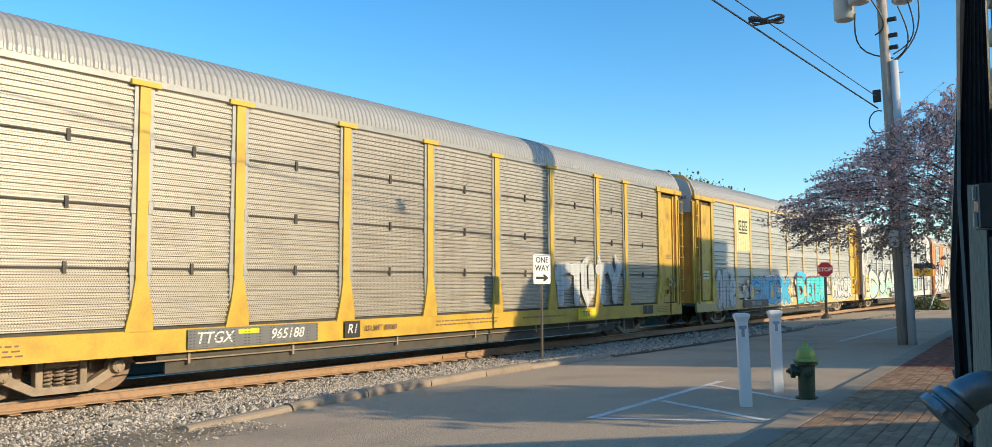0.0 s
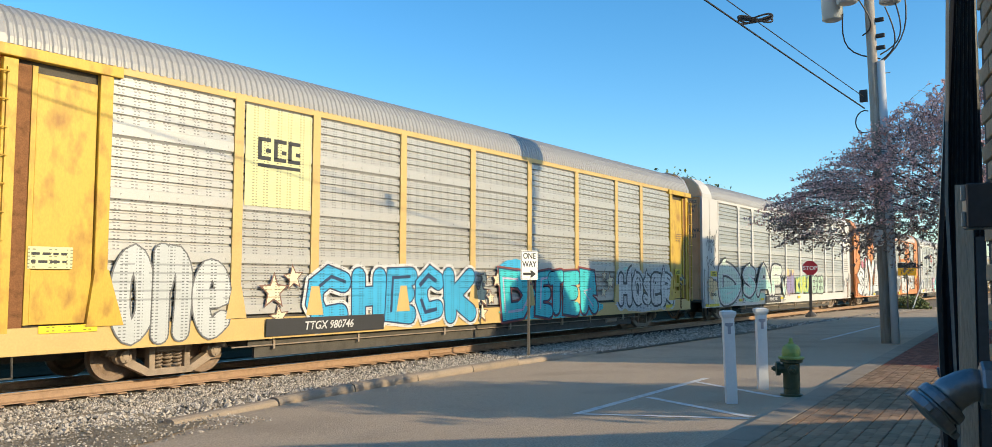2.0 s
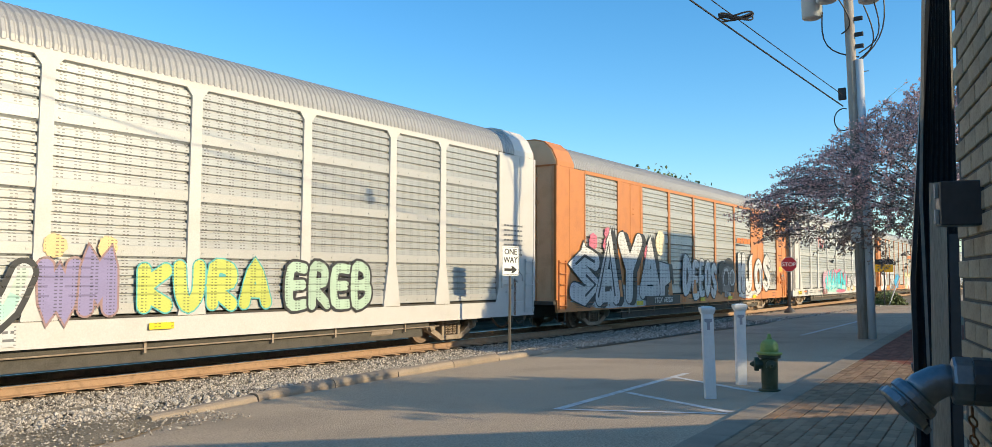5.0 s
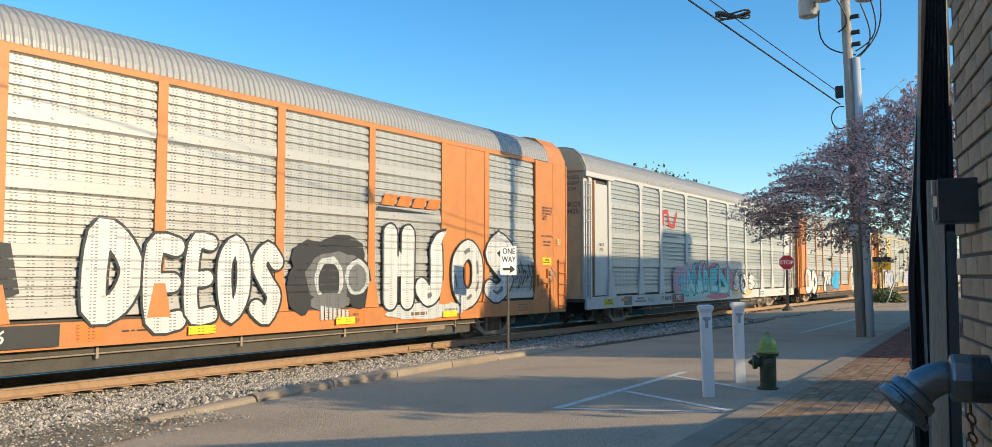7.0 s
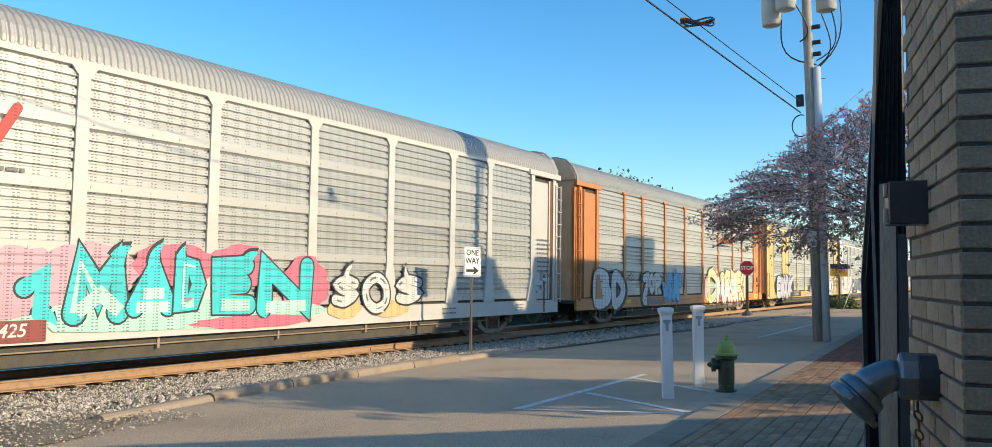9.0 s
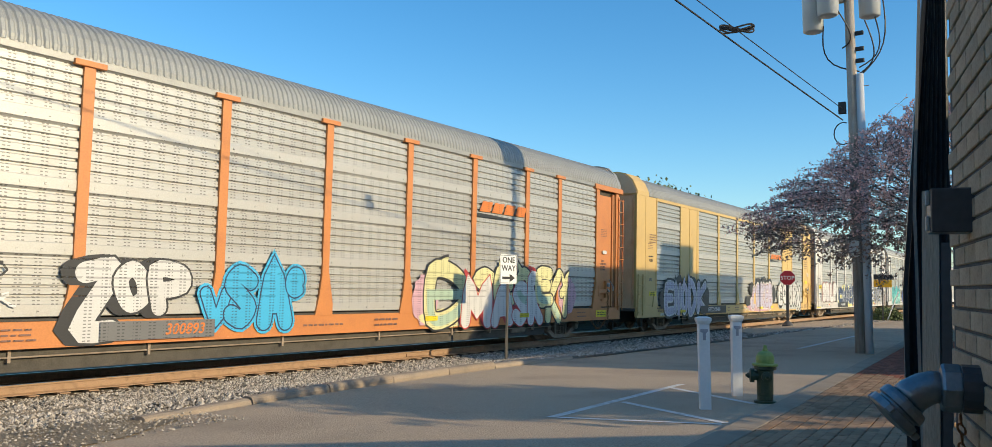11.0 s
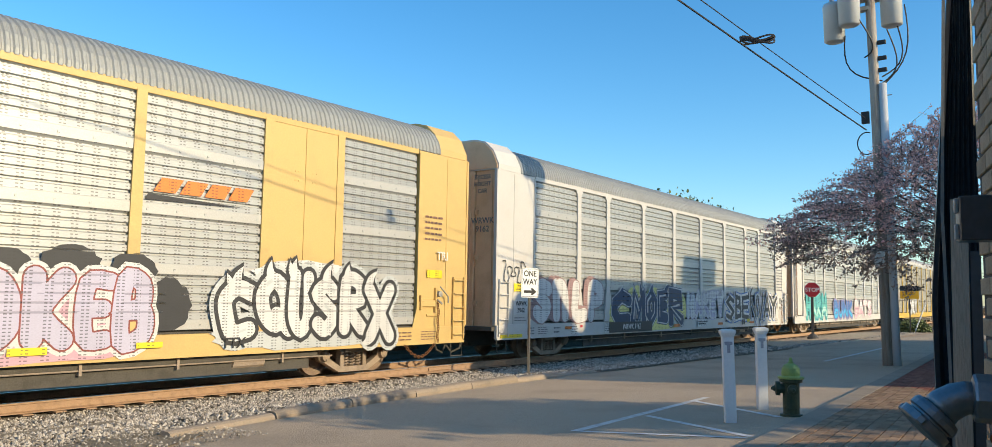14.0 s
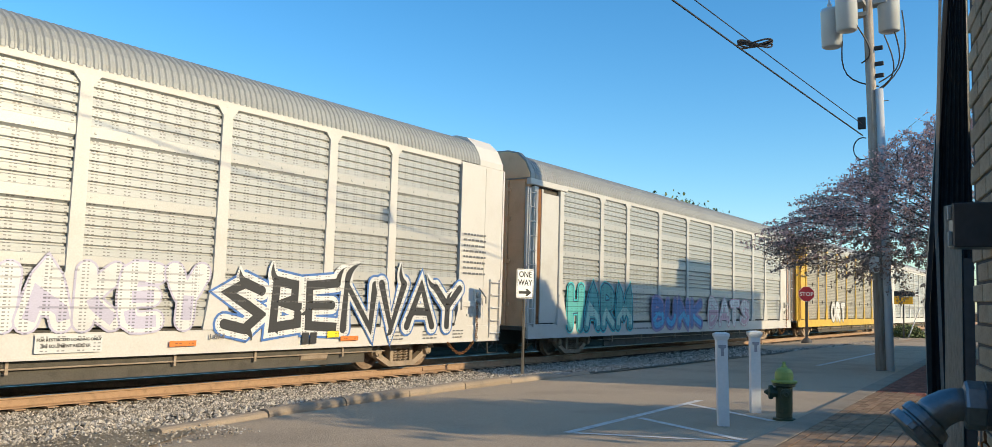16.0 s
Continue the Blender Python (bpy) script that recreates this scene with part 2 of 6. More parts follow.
def sprayed(m):
    """Spray paint that lies on the ribs of a panel and misses the gaps between them."""
    m = m.copy()
    nt = m.node_tree
    n, ln = nt.nodes, nt.links.new
    out = [q for q in n if q.type == "OUTPUT_MATERIAL"][0]
    b = n["Principled BSDF"]
    tc, sep = n.new("ShaderNodeTexCoord"), n.new("ShaderNodeSeparateXYZ")
    ln(tc.outputs["Object"], sep.inputs[0])

    def op(kind, a, c):
        o = n.new("ShaderNodeMath")
        o.operation = kind
        for k, v in enumerate((a, c)):
            if isinstance(v, float):
                o.inputs[k].default_value = v
            else:
                ln(v, o.inputs[k])
        return o.outputs[0]
    gap = None
    for z0, z1 in ((1.14, 2.14), (2.14, 3.2)):
        s = (z1 - z0 - .23) / 5
        u = op("DIVIDE", op("SUBTRACT", sep.outputs["Z"], z0 + .22), s)
        fr = op("FRACT", u, 0.0)
        g = op("MULTIPLY", op("GREATER_THAN", fr, .70), op("LESS_THAN", fr, .93))
        g = op("MULTIPLY", g, op("MULTIPLY", op("GREATER_THAN", u, 0.0), op("LESS_THAN", u, 5.0)))
        gap = g if gap is None else op("MAXIMUM", gap, g)
    nz = n.new("ShaderNodeTexNoise")
    nz.inputs["Scale"].default_value = 1.7
    nz.inputs["Detail"].default_value = 3.0
    ln(tc.outputs["Object"], nz.inputs["Vector"])
    thin = op("MULTIPLY", op("GREATER_THAN", nz.outputs["Fac"], .44), .32)
    mix, clear = n.new("ShaderNodeMixShader"), n.new("ShaderNodeBsdfTransparent")
    ln(op("MULTIPLY", gap, thin), mix.inputs[0])
    ln(b.outputs[0], mix.inputs[1])
    ln(clear.outputs[0], mix.inputs[2])
    ln(mix.outputs[0], out.inputs["Surface"])
    return m


SPRAY = {k: sprayed(v) for k, v in INKS.items()}


# ---- building blocks ----
def mesh_of(bm, name, mats, smooth=False):
    me = bpy.data.meshes.new(name)
    bm.normal_update()
    bm.to_mesh(me)
    bm.free()
    for m in mats if isinstance(mats, (list, tuple)) else [mats]:
        me.materials.append(m)
    if smooth:
        for p in me.polygons:
            p.use_smooth = True
    return me


def part(name, bm, mat, parent, label="", m=None, smooth=False):
    ob = new(name, bm if isinstance(bm, bpy.types.Mesh) else mesh_of(bm, name, mat, smooth))
    ob.parent = parent
    if m is not None:
        ob.matrix_basis = m
    return tagged(ob, label)


def thing(name, label, category, m=None, group="", kind=""):
    ob = new(name)
    ob.empty_display_size = 0.2
    if m is not None:
        ob.matrix_basis = m
    return tagged(ob, label, category, group, kind)


def single(name, bm, mat, label, category="", m=None, kind="", smooth=False, group=""):
    ob = new(name, mesh_of(bm, name, mat, smooth))
    if m is not None:
        ob.matrix_basis = m
    return tagged(ob, label, category, group, kind)


def box(bm, x0, x1, y0, y1, z0, z1, bevel=0.0, mat=0):
    r = bmesh.ops.create_cube(bm, size=1.0)
    bmesh.ops.scale(bm, vec=(x1 - x0, y1 - y0, z1 - z0), verts=r["verts"])
    bmesh.ops.translate(bm, vec=((x0 + x1) / 2, (y0 + y1) / 2, (z0 + z1) / 2), verts=r["verts"])
    if mat:
        for f in {f for v in r["verts"] for f in v.link_faces}:
            f.material_index = mat
    if bevel:
        bmesh.ops.bevel(bm, geom=list({e for v in r["verts"] for e in v.link_edges}), offset=bevel, segments=1, affect="EDGES")
    return bm


def boxed(x0, x1, y0, y1, z0, z1, bevel=0.0):
    return box(bmesh.new(), x0, x1, y0, y1, z0, z1, bevel)


def prism(bm, pts, axis, a, b):
    """Push a closed outline (two coordinates) along an axis from a to b."""
    def at(p, c):
        return {"x": (c, p[0], p[1]), "y": (p[0], c, p[1]), "z": (p[0], p[1], c)}[axis]
    lo, hi = [bm.verts.new(at(p, a)) for p in pts], [bm.verts.new(at(p, b)) for p in pts]
    bm.faces.new(lo), bm.faces.new(hi[::-1])
    for i in range(len(pts)):
        j = (i + 1) % len(pts)
        bm.faces.new((lo[i], hi[i], hi[j], lo[j]))
    bmesh.ops.recalc_face_normals(bm, faces=bm.faces)
    return bm


def tube(bm, pts, r, sides=8, r2=None, cap=True):
    """A round bar along a line of points, tapering to r2."""
    pts = [Vector(p) for p in pts]
    rings, up = [], Vector((0.13, 0.21, 1))
    for i, p in enumerate(pts):
        d = (pts[min(i + 1, len(pts) - 1)] - pts[max(i - 1, 0)]).normalized()
        u = d.cross(up)
        if u.length < 0.05:
            u = d.cross(Vector((1, 0.1, 0)))
        u.normalize()
        v = d.cross(u)
        rr = r if r2 is None else r + (r2 - r) * i / (len(pts) - 1)
        rings.append([bm.verts.new(p + (u * math.cos(2 * math.pi * k / sides) + v * math.sin(2 * math.pi * k / sides)) * rr) for k in range(sides)])
    for a, b in zip(rings, rings[1:]):
        for k in range(sides):
            bm.faces.new((a[k], a[(k + 1) % sides], b[(k + 1) % sides], b[k]))
    if cap:
        bm.faces.new(rings[0][::-1]), bm.faces.new(rings[-1])
    return bm


def lathe(bm, prof, sides=16, axis="z", at=(0, 0, 0)):
    """Turn a profile of (radius, height) about an axis through a point."""
    rings = []
    for r, h in prof:
        ring = []
        for k in range(sides):
            a = 2 * math.pi * k / sides
            c, s = r * math.cos(a), r * math.sin(a)
            ring.append(bm.verts.new(Vector({"z": (c, s, h), "y": (c, h, s), "x": (h, c, s)}[axis]) + Vector(at)))
        rings.append(ring)
    for a, b in zip(rings, rings[1:]):
        for k in range(sides):
            bm.faces.new((a[k], a[(k + 1) % sides], b[(k + 1) % sides], b[k]))
    bm.faces.new(rings[0][::-1]), bm.faces.new(rings[-1])
    bmesh.ops.recalc_face_normals(bm, faces=bm.faces)
    return bm


def lettering(text, size, mat, fat=0.0, shear=0.0, depth=0.002):
    """Flat letters as a mesh in the x-z plane, facing -y, centred."""
    cu = bpy.data.curves.new("letters", "FONT")
    cu.body, cu.size, cu.align_x, cu.align_y = text, size, "CENTER", "CENTER"
    cu.offset, cu.shear, cu.extrude, cu.resolution_u = fat, shear, depth, 3
    ob = bpy.data.objects.new("letters", cu)
    me = bpy.data.meshes.new_from_object(ob)
    bpy.data.objects.remove(ob)
    me.transform(Matrix.Rotation(radians(90), 4, "X"))
    me.materials.clear()
    me.materials.append(mat)
    return me


# ---- the ground ----
def gz(x, y):
    """Height of the road's surface, which falls gently to the track and away along it."""
    return 0.45 - 0.035 * (min(max(y, -4.0), 9.2) - 2.8) - 0.005 * (min(max(x, -12.0), 60.0) - 10.3)


def bz(x, y):
    """Height of the ballast, from behind the kerb down to the sleepers."""
    a = min(max((y - 9.3) / 3.2, 0.0), 1.0)
    return (gz(x, 9.2) + 0.02) * (1 - a) - 0.22 * a


def sheet(name, xs, ys, height, mat, label, lift=0.0, kind="structure", cat=""):
    bm = bmesh.new()
    vs = [[bm.verts.new((x, y, height(x, y) + lift)) for y in ys] for x in xs]
    for i in range(len(xs) - 1):
        for j in range(len(ys) - 1):
            bm.faces.new((vs[i][j], vs[i + 1][j], vs[i + 1][j + 1], vs[i][j + 1]))
    return single(name, bm, mat, label, cat, kind=kind)


def low(x, y):
    if y < 9.2:
        return gz(x, y) - 0.03
    # The rise past y 19 is added along with the dark sheet.
    return min(gz(x, 9.2) - 0.03, bz(x, y) - 0.06) + 0.9 * min(max((y - 19.0) / 5.0, 0.0), 1.0)


XS = [-1800, -300, -60, -12, 0, 10, 20, 40, 60, 90, 160, 400, 2500]
sheet("ground", XS, [-1800, -200, -30, -4, 0, 4, 9.2, 9.4, 10.4, 11.4, 12.5, 13.4, 19, 21, 24, 40, 200, 2500], low, DIRT, "dusty soil ground running out to the horizon")


def kerb_y(x):
    """The kerb beside the track bends a little towards the camera at its near end."""
    return 9.0 - 0.0095 * max(0.0, 15.5 - x) ** 2


def walk_y(x):
    return 2.0 + 0.0632 * x


road_x = [-14, -6, 0, 2, 4, 5.2] + [6 + 0.7 * i for i in range(15)] + [18, 22, 30, 40, 60, 100, 200]
bm = bmesh.new()
edge = []
for x in road_x:
    far = kerb_y(x) - 0.02 if 5.2 <= x <= 16.5 else (8.9 if x > 16.5 else 7.4 - 0.25 * (5.2 - x))
    near = walk_y(x) + 0.16 if x < 34 else 4.2
    edge.append([bm.verts.new((x, near + (far - near) * k / 4, gz(x, near + (far - near) * k / 4))) for k in range(5)])
for a, b in zip(edge, edge[1:]):
    for k in range(4):
        bm.faces.new((a[k], b[k], b[k + 1], a[k + 1]))
single("road", bm, ASPHALT, "worn grey asphalt one-way street beside the railway", kind="structure")
# the crossing street that meets the track far along
bm = bmesh.new()
q = [(30, 8.4), (64, 8.4), (60, 13.2), (40, 13.2)]
bm.faces.new([bm.verts.new((x, y, (gz(x, y) + 0.012) if y < 9 else -0.13)) for x, y in q])
single("road", bm, ASPHALT, "asphalt apron of the street that crosses the track", kind="structure")

# painted lines on the asphalt
def stripe(x0, y0, x1, y1, w, name="road_marking"):
    d = Vector((x1 - x0, y1 - y0, 0)).normalized()
    s = Vector((-d.y, d.x, 0)) * w / 2
    bm = bmesh.new()
    n = 6
    rows = []
    for i in range(n + 1):
        p = Vector((x0, y0, 0)).lerp(Vector((x1, y1, 0)), i / n)
        rows.append([bm.verts.new((q.x, q.y, gz(q.x, q.y) + 0.005)) for q in (p - s, p + s)])
    for a, b in zip(rows, rows[1:]):
        bm.faces.new((a[0], b[0], b[1], a[1]))
    single(name, bm, PAINT, "worn white painted line on the asphalt", kind="structure")


stripe(7.92, 4.58, 12.2, 4.77, 0.11)
stripe(9.62, 4.53, 8.5, 2.85, 0.10)
stripe(11.6, 4.70, 10.3, 3.1, 0.10)
stripe(7.95, 4.52, 8.4, 2.85, 0.09)
stripe(23.2, 5.8, 33.0, 6.22, 0.12)

# ---- kerb and pavement ----
kerb = thing("kerb", "worn concrete kerb along the ballast with open joints", "kerb", kind="structure")
x = 5.3
while x < 16.6:
    ln_ = min(1.45 + 0.25 * random.random(), 16.7 - x)
    y0, y1 = kerb_y(x), kerb_y(x + ln_)
    top = 0.115 if x < 12.0 else 0.115 - 0.022 * (x - 12.0)
    top = 0.05 if x < 5.4 else (0.1 if x < 7.2 else top)
    bm = bmesh.new()
    z0 = gz(x + ln_ / 2, y0)
    j = random.uniform(-0.012, 0.012)
    prism(bm, [(0, -0.2), (0.0, top - 0.06 + j), (0.02, top - 0.02 + j), (0.06, top + j), (0.15, top + j), (0.18, top - 0.03 + j), (0.18, -0.2)], "x", 0.012, math.hypot(ln_, y1 - y0) - 0.012)
    part("kerbstone", bm, CONCRETE, kerb, m=pose(x, y0, z0, 0, 0, math.degrees(math.atan2(y1 - y0, ln_))))
    x += ln_
apron = bmesh.new()
rows = []
for k in range(15):
    x = -9 + 14.6 * k / 14
    y0, y1 = 7.36 - .25 * max(5.2 - x, 0) + 1.2 * max(x - 5.2, 0), 9.7
    rows.append([apron.verts.new((x, y0 + (y1 - y0) * j / 5, gz(x, y0 + (y1 - y0) * j / 5) + .012 + .02 * math.sin(3 * x + j) * (j > 0))) for j in range(6)])
for p, q in zip(rows, rows[1:]):
    for j in range(5):
        apron.faces.new((p[j], q[j], q[j + 1], p[j + 1]))
single("verge", apron, DIRT, "dusty gravel verge at the end of the kerb", kind="structure")

pave = thing("pavement", "pavement of pale concrete edging slabs and red clay pavers", "pavement", kind="structure")
slab_mesh = mesh_of(boxed(0.006, 1.094, -0.14, 0.14, -0.14, 0.0, 0.008), "edging_slab", SLAB)
heading = math.degrees(math.atan(0.0632))
for i in range(34):
    x = -3 + 1.1 * i
    part("edging_slab", slab_mesh, None, pave, m=pose(x, walk_y(x) + 0.02, gz(x, walk_y(x)) + 0.045, 0, 0.29, heading))
bm = bmesh.new()
vs = []
for x in [-4, 0, 5, 10, 15, 20, 34]:
    vs.append([bm.verts.new((x, y, gz(x, y) + 0.02)) for y in (-5.0, walk_y(x) - 0.12)])
for a, b in zip(vs, vs[1:]):
    bm.faces.new((a[0], b[0], b[1], a[1]))
part("paver_bed", bm, SOILK, pave)

# ---- track ----
rail_prof = [(-0.07, -0.18), (0.07, -0.18), (0.07, -0.165), (0.012, -0.145), (0.012, -0.04), (0.036, -0.03), (0.036, -0.004), (-0.036, -0.004), (-0.036, -0.03), (-0.012, -0.04), (-0.012, -0.145), (-0.07, -0.165)]
track = thing("railway_track", "railway track with rusted rails on dark timber sleepers", "track", kind="structure")
for y in (14.285, 15.79):
    rail = part("rail", prism(bmesh.new(), [(y + a, b) for a, b in rail_prof], "x", -60, 260), RAILRUST, track)
    part("rail_head", boxed(-60, 260, y - 0.033, y + 0.033, -0.004, 0.0), RAILTOP, rail, "polished running surface")
bar = mesh_of(boxed(-0.45, 0.45, -0.045, -0.014, -0.13, -0.05, 0.008), "joint_bar", RAILRUST)
for x in (5.6, 17.4, 29.4):
    part("joint_bar", bar, None, track, m=pose(x, 14.285, 0))
tie = mesh_of(boxed(-0.115, 0.115, -1.3, 1.3, -0.17, 0, 0.012), "sleeper", TIE)
plate = mesh_of(boxed(-0.09, 0.09, -0.19, 0.19, 0, 0.018), "tie_plate", RAILRUST)
for i in range(150):
    x = -6 + 0.53 * i
    t = part("sleeper", tie, None, track, m=pose(x + random.uniform(-.02, .02), 15.04, -0.2, 0, 0, random.uniform(-.8, .8)))
    if i < 60:
        part("tie_plate", plate, None, t, m=pose(0, -0.755, 0))
sheet("ballast", [-40, -12, 0, 5, 10, 15, 20, 30, 40, 60, 120, 260], [9.05, 9.3, 9.9, 10.5, 11.2, 11.9, 12.5, 13.4, 14.2, 15, 16, 17.5, 19.5], lambda x, y: bz(x, y) - (0.0 if y < 17 else 0.25) - 0.012, BALLAST, "grey crushed stone ballast bed under the track")

# Added rise, coloured dark so ground under the cars reads as shaded.
sheet("bank", [-60, 0, 60, 160, 300], [18.6, 19.5, 21, 24, 34], lambda x, y: low(x, y) + 0.03 + (0.5 if y > 20 else 0), BANKSHADE, "added ground rise beyond the track, coloured dark for the train's shade")


def stones(n, x0, x1, y0, y1, lo, hi, seed, flat=False):
    """Loose angular stones lying on the bed, as one mesh."""
    rng = np.random.default_rng(seed)
    base = np.array([(1, 0, -.2), (-1, .1, -.2), (0, 1, -.1), (.1, -1, -.1), (.2, .1, .8), (-.1, -.2, -.7)], float)
    tri = np.array([(0, 2, 4), (2, 1, 4), (1, 3, 4), (3, 0, 4), (2, 0, 5), (1, 2, 5), (3, 1, 5), (0, 3, 5)])
    px, py = rng.uniform(x0, x1, n), rng.uniform(y0, y1, n)
    keep = py > np.where((px > 5.0) & (px < 16.8), 9.25 - 0.0095 * np.maximum(0, 15.5 - px) ** 2, np.where(px <= 5.0, 8.4, 9.1)) + rng.uniform(0, .12, n)
    if flat:
        keep = py > 7.2 - .25 * np.maximum(5.2 - px, 0)
    px, py = px[keep], py[keep]
    n = len(px)
    s = rng.uniform(lo, hi, n)
    v = base[None] * s[:, None, None] * rng.uniform(.55, 1.15, (n, 6, 3))
    a = rng.uniform(0, 6.28, n)
    c, sn = np.cos(a)[:, None], np.sin(a)[:, None]
    x = v[..., 0] * c - v[..., 1] * sn
    y = v[..., 0] * sn + v[..., 1] * c
    z = v[..., 2] * rng.uniform(.6, 1.1, n)[:, None]
    h = np.array([gz(float(p), float(q)) + .015 if flat else bz(float(p), float(q)) for p, q in zip(px, py)]) + rng.uniform(0, 0.02, n)
    pts = np.stack((x + px[:, None], y + py[:, None], z + h[:, None]), -1).reshape(-1, 3)
    faces = (tri[None] + 6 * np.arange(n)[:, None, None]).reshape(-1, 3)
    me = bpy.data.meshes.new("ballast_stones")
    me.from_pydata(pts.tolist(), [], faces.tolist())
    me.materials.append(STONE)
    return tagged(new("ballast_stones", me), "loose pale crushed limestone beside the rails", "gravel", kind="stuff")


stones(26000, 3, 14, 7.9, 14.0, 0.022, 0.05, 1)
stones(16000, 14, 26, 8.8, 14.0, 0.025, 0.055, 2)
stones(9000, 26, 60, 9.0, 14.0, 0.035, 0.075, 3)
stones(6000, 3, 30, 14.4, 17.2, 0.025, 0.055, 4)

stones(2600, 1.5, 6.0, 6.8, 9.0, 0.008, 0.022, 5, True)


# ---- street things ----
def one_way_sign():
    x, y = 18.23, 11.95
    s = thing("one_way_sign", "white one way sign on a thin dark steel post", "sign", pose(x, y, bz(x, y), 0, 0, -14))
    bm = boxed(-0.022, 0.022, -0.018, 0.0, -0.3, 2.75)
    box(bm, -0.045, -0.022, -0.004, 0.0, -0.3, 2.75)
    box(bm, 0.022, 0.045, -0.004, 0.0, -0.3, 2.75)
    part("post", bm, STEELP, s)
    w, h, z = 0.305, 0.385, 2.38
    bm = bmesh.new()
    prism(bm, [(-w + .03, z - h), (w - .03, z - h), (w, z - h + .03), (w, z + h - .03), (w - .03, z + h), (-w + .03, z + h), (-w, z + h - .03), (-w, z - h + .03)], "y", -0.024, -0.021)
    p = part("panel", bm, SIGNW, s)
    bm = bmesh.new()
    for a, b, c, d in ((-w + .02, w - .02, z + h - .03, z + h - .02), (-w + .02, w - .02, z - h + .02, z - h + .03), (-w + .02, -w + .03, z - h + .02, z + h - .02), (w - .03, w - .02, z - h + .02, z + h - .02)):
        box(bm, a, b, -0.026, -0.0241, c, d)
    part("border", bm, SIGNK, p)
    part("lettering", lettering("ONE", 0.215, SIGNK, 0.003), None, p, m=pose(0, -0.027, z + 0.235))
    part("lettering", lettering("WAY", 0.215, SIGNK, 0.003), None, p, m=pose(0, -0.027, z + 0.02))
    bm = bmesh.new()
    az = z - 0.23
    prism(bm, [(-.22, az - .035), (.06, az - .035), (.02, az - .09), (.09, az - .09), (.23, az), (.09, az + .09), (.02, az + .09), (.06, az + .035), (-.22, az + .035)], "y", -0.028, -0.0245)
    part("arrow", bm, SIGNK, p)


def stop_sign():
    x, y = 45.5, 11.95
    s = thing("stop_sign", "red octagonal stop sign on a dark post beside the crossing", "sign", pose(x, y, -0.1, 0, 0, -38 - 38))
    part("post", boxed(-0.07, 0.07, -0.0, 0.14, -0.2, 2.9, 0.01), STEELP, s)
    part("base", lathe(bmesh.new(), [(0.3, 0.0), (0.28, 0.12), (0.12, 0.3), (0.1, 0.32)], 12), STEELP, s)
    z, r = 2.62, 0.40
    oct_ = [(r * math.cos(radians(22.5 + 45 * k)), z + r * math.sin(radians(22.5 + 45 * k))) for k in range(8)]
    p = part("panel", prism(bmesh.new(), [(a * 1.05, z + (b - z) * 1.05) for a, b in oct_], "y", -0.03, -0.02), SIGNW, s)
    part("face", prism(bmesh.new(), oct_, "y", -0.034, -0.0301), SIGNR, p)
    part("lettering", lettering("STOP", 0.29, SIGNW, 0.004), None, p, m=pose(0, -0.037, z - 0.01))


def bollard():
    b = thing("bollard", "square white vinyl bollard with a flared cap", "bollard", group="bollards beside the hydrant")
    part("sleeve", prism(bmesh.new(), [(-.062, -.062), (.062, -.062), (.062, .062), (-.062, .062)], "z", -0.05, 1.0), VINYL, b)
    bm = bmesh.new()
    r = [[bm.verts.new((a * k, c * k, h)) for a, c in ((-1, -1), (1, -1), (1, 1), (-1, 1))] for k, h in ((.066, .985), (.085, 1.03), (.085, 1.06), (.05, 1.075))]
    for p, q in zip(r, r[1:]):
        for k in range(4):
            bm.faces.new((p[k], p[(k + 1) % 4], q[(k + 1) % 4], q[k]))
    bm.faces.new(r[-1]), bm.faces.new(r[0][::-1])
    part("cap", bm, VINYL, b)
    bm = bmesh.new()
    prism(bm, [(-.045, .93), (.045, .93), (.045, .90), (.018, .885), (.018, .80), (-.018, .80), (-.018, .885), (-.045, .90)], "y", -0.066, -0.0622)
    part("logo_mark", bm, material("grey moulded mark", (0.33, 0.33, 0.36), 0.6), b, "grey moulded mark below the cap")
    return b


one_way_sign()
stop_sign()
bol = bollard()
bol.matrix_basis = pose(9.52, 3.43, gz(9.52, 3.43), -0.8, -1.5, -60)
copy_thing(bol, pose(11.08, 3.56, gz(11.08, 3.56), 0, -0.8, -58))


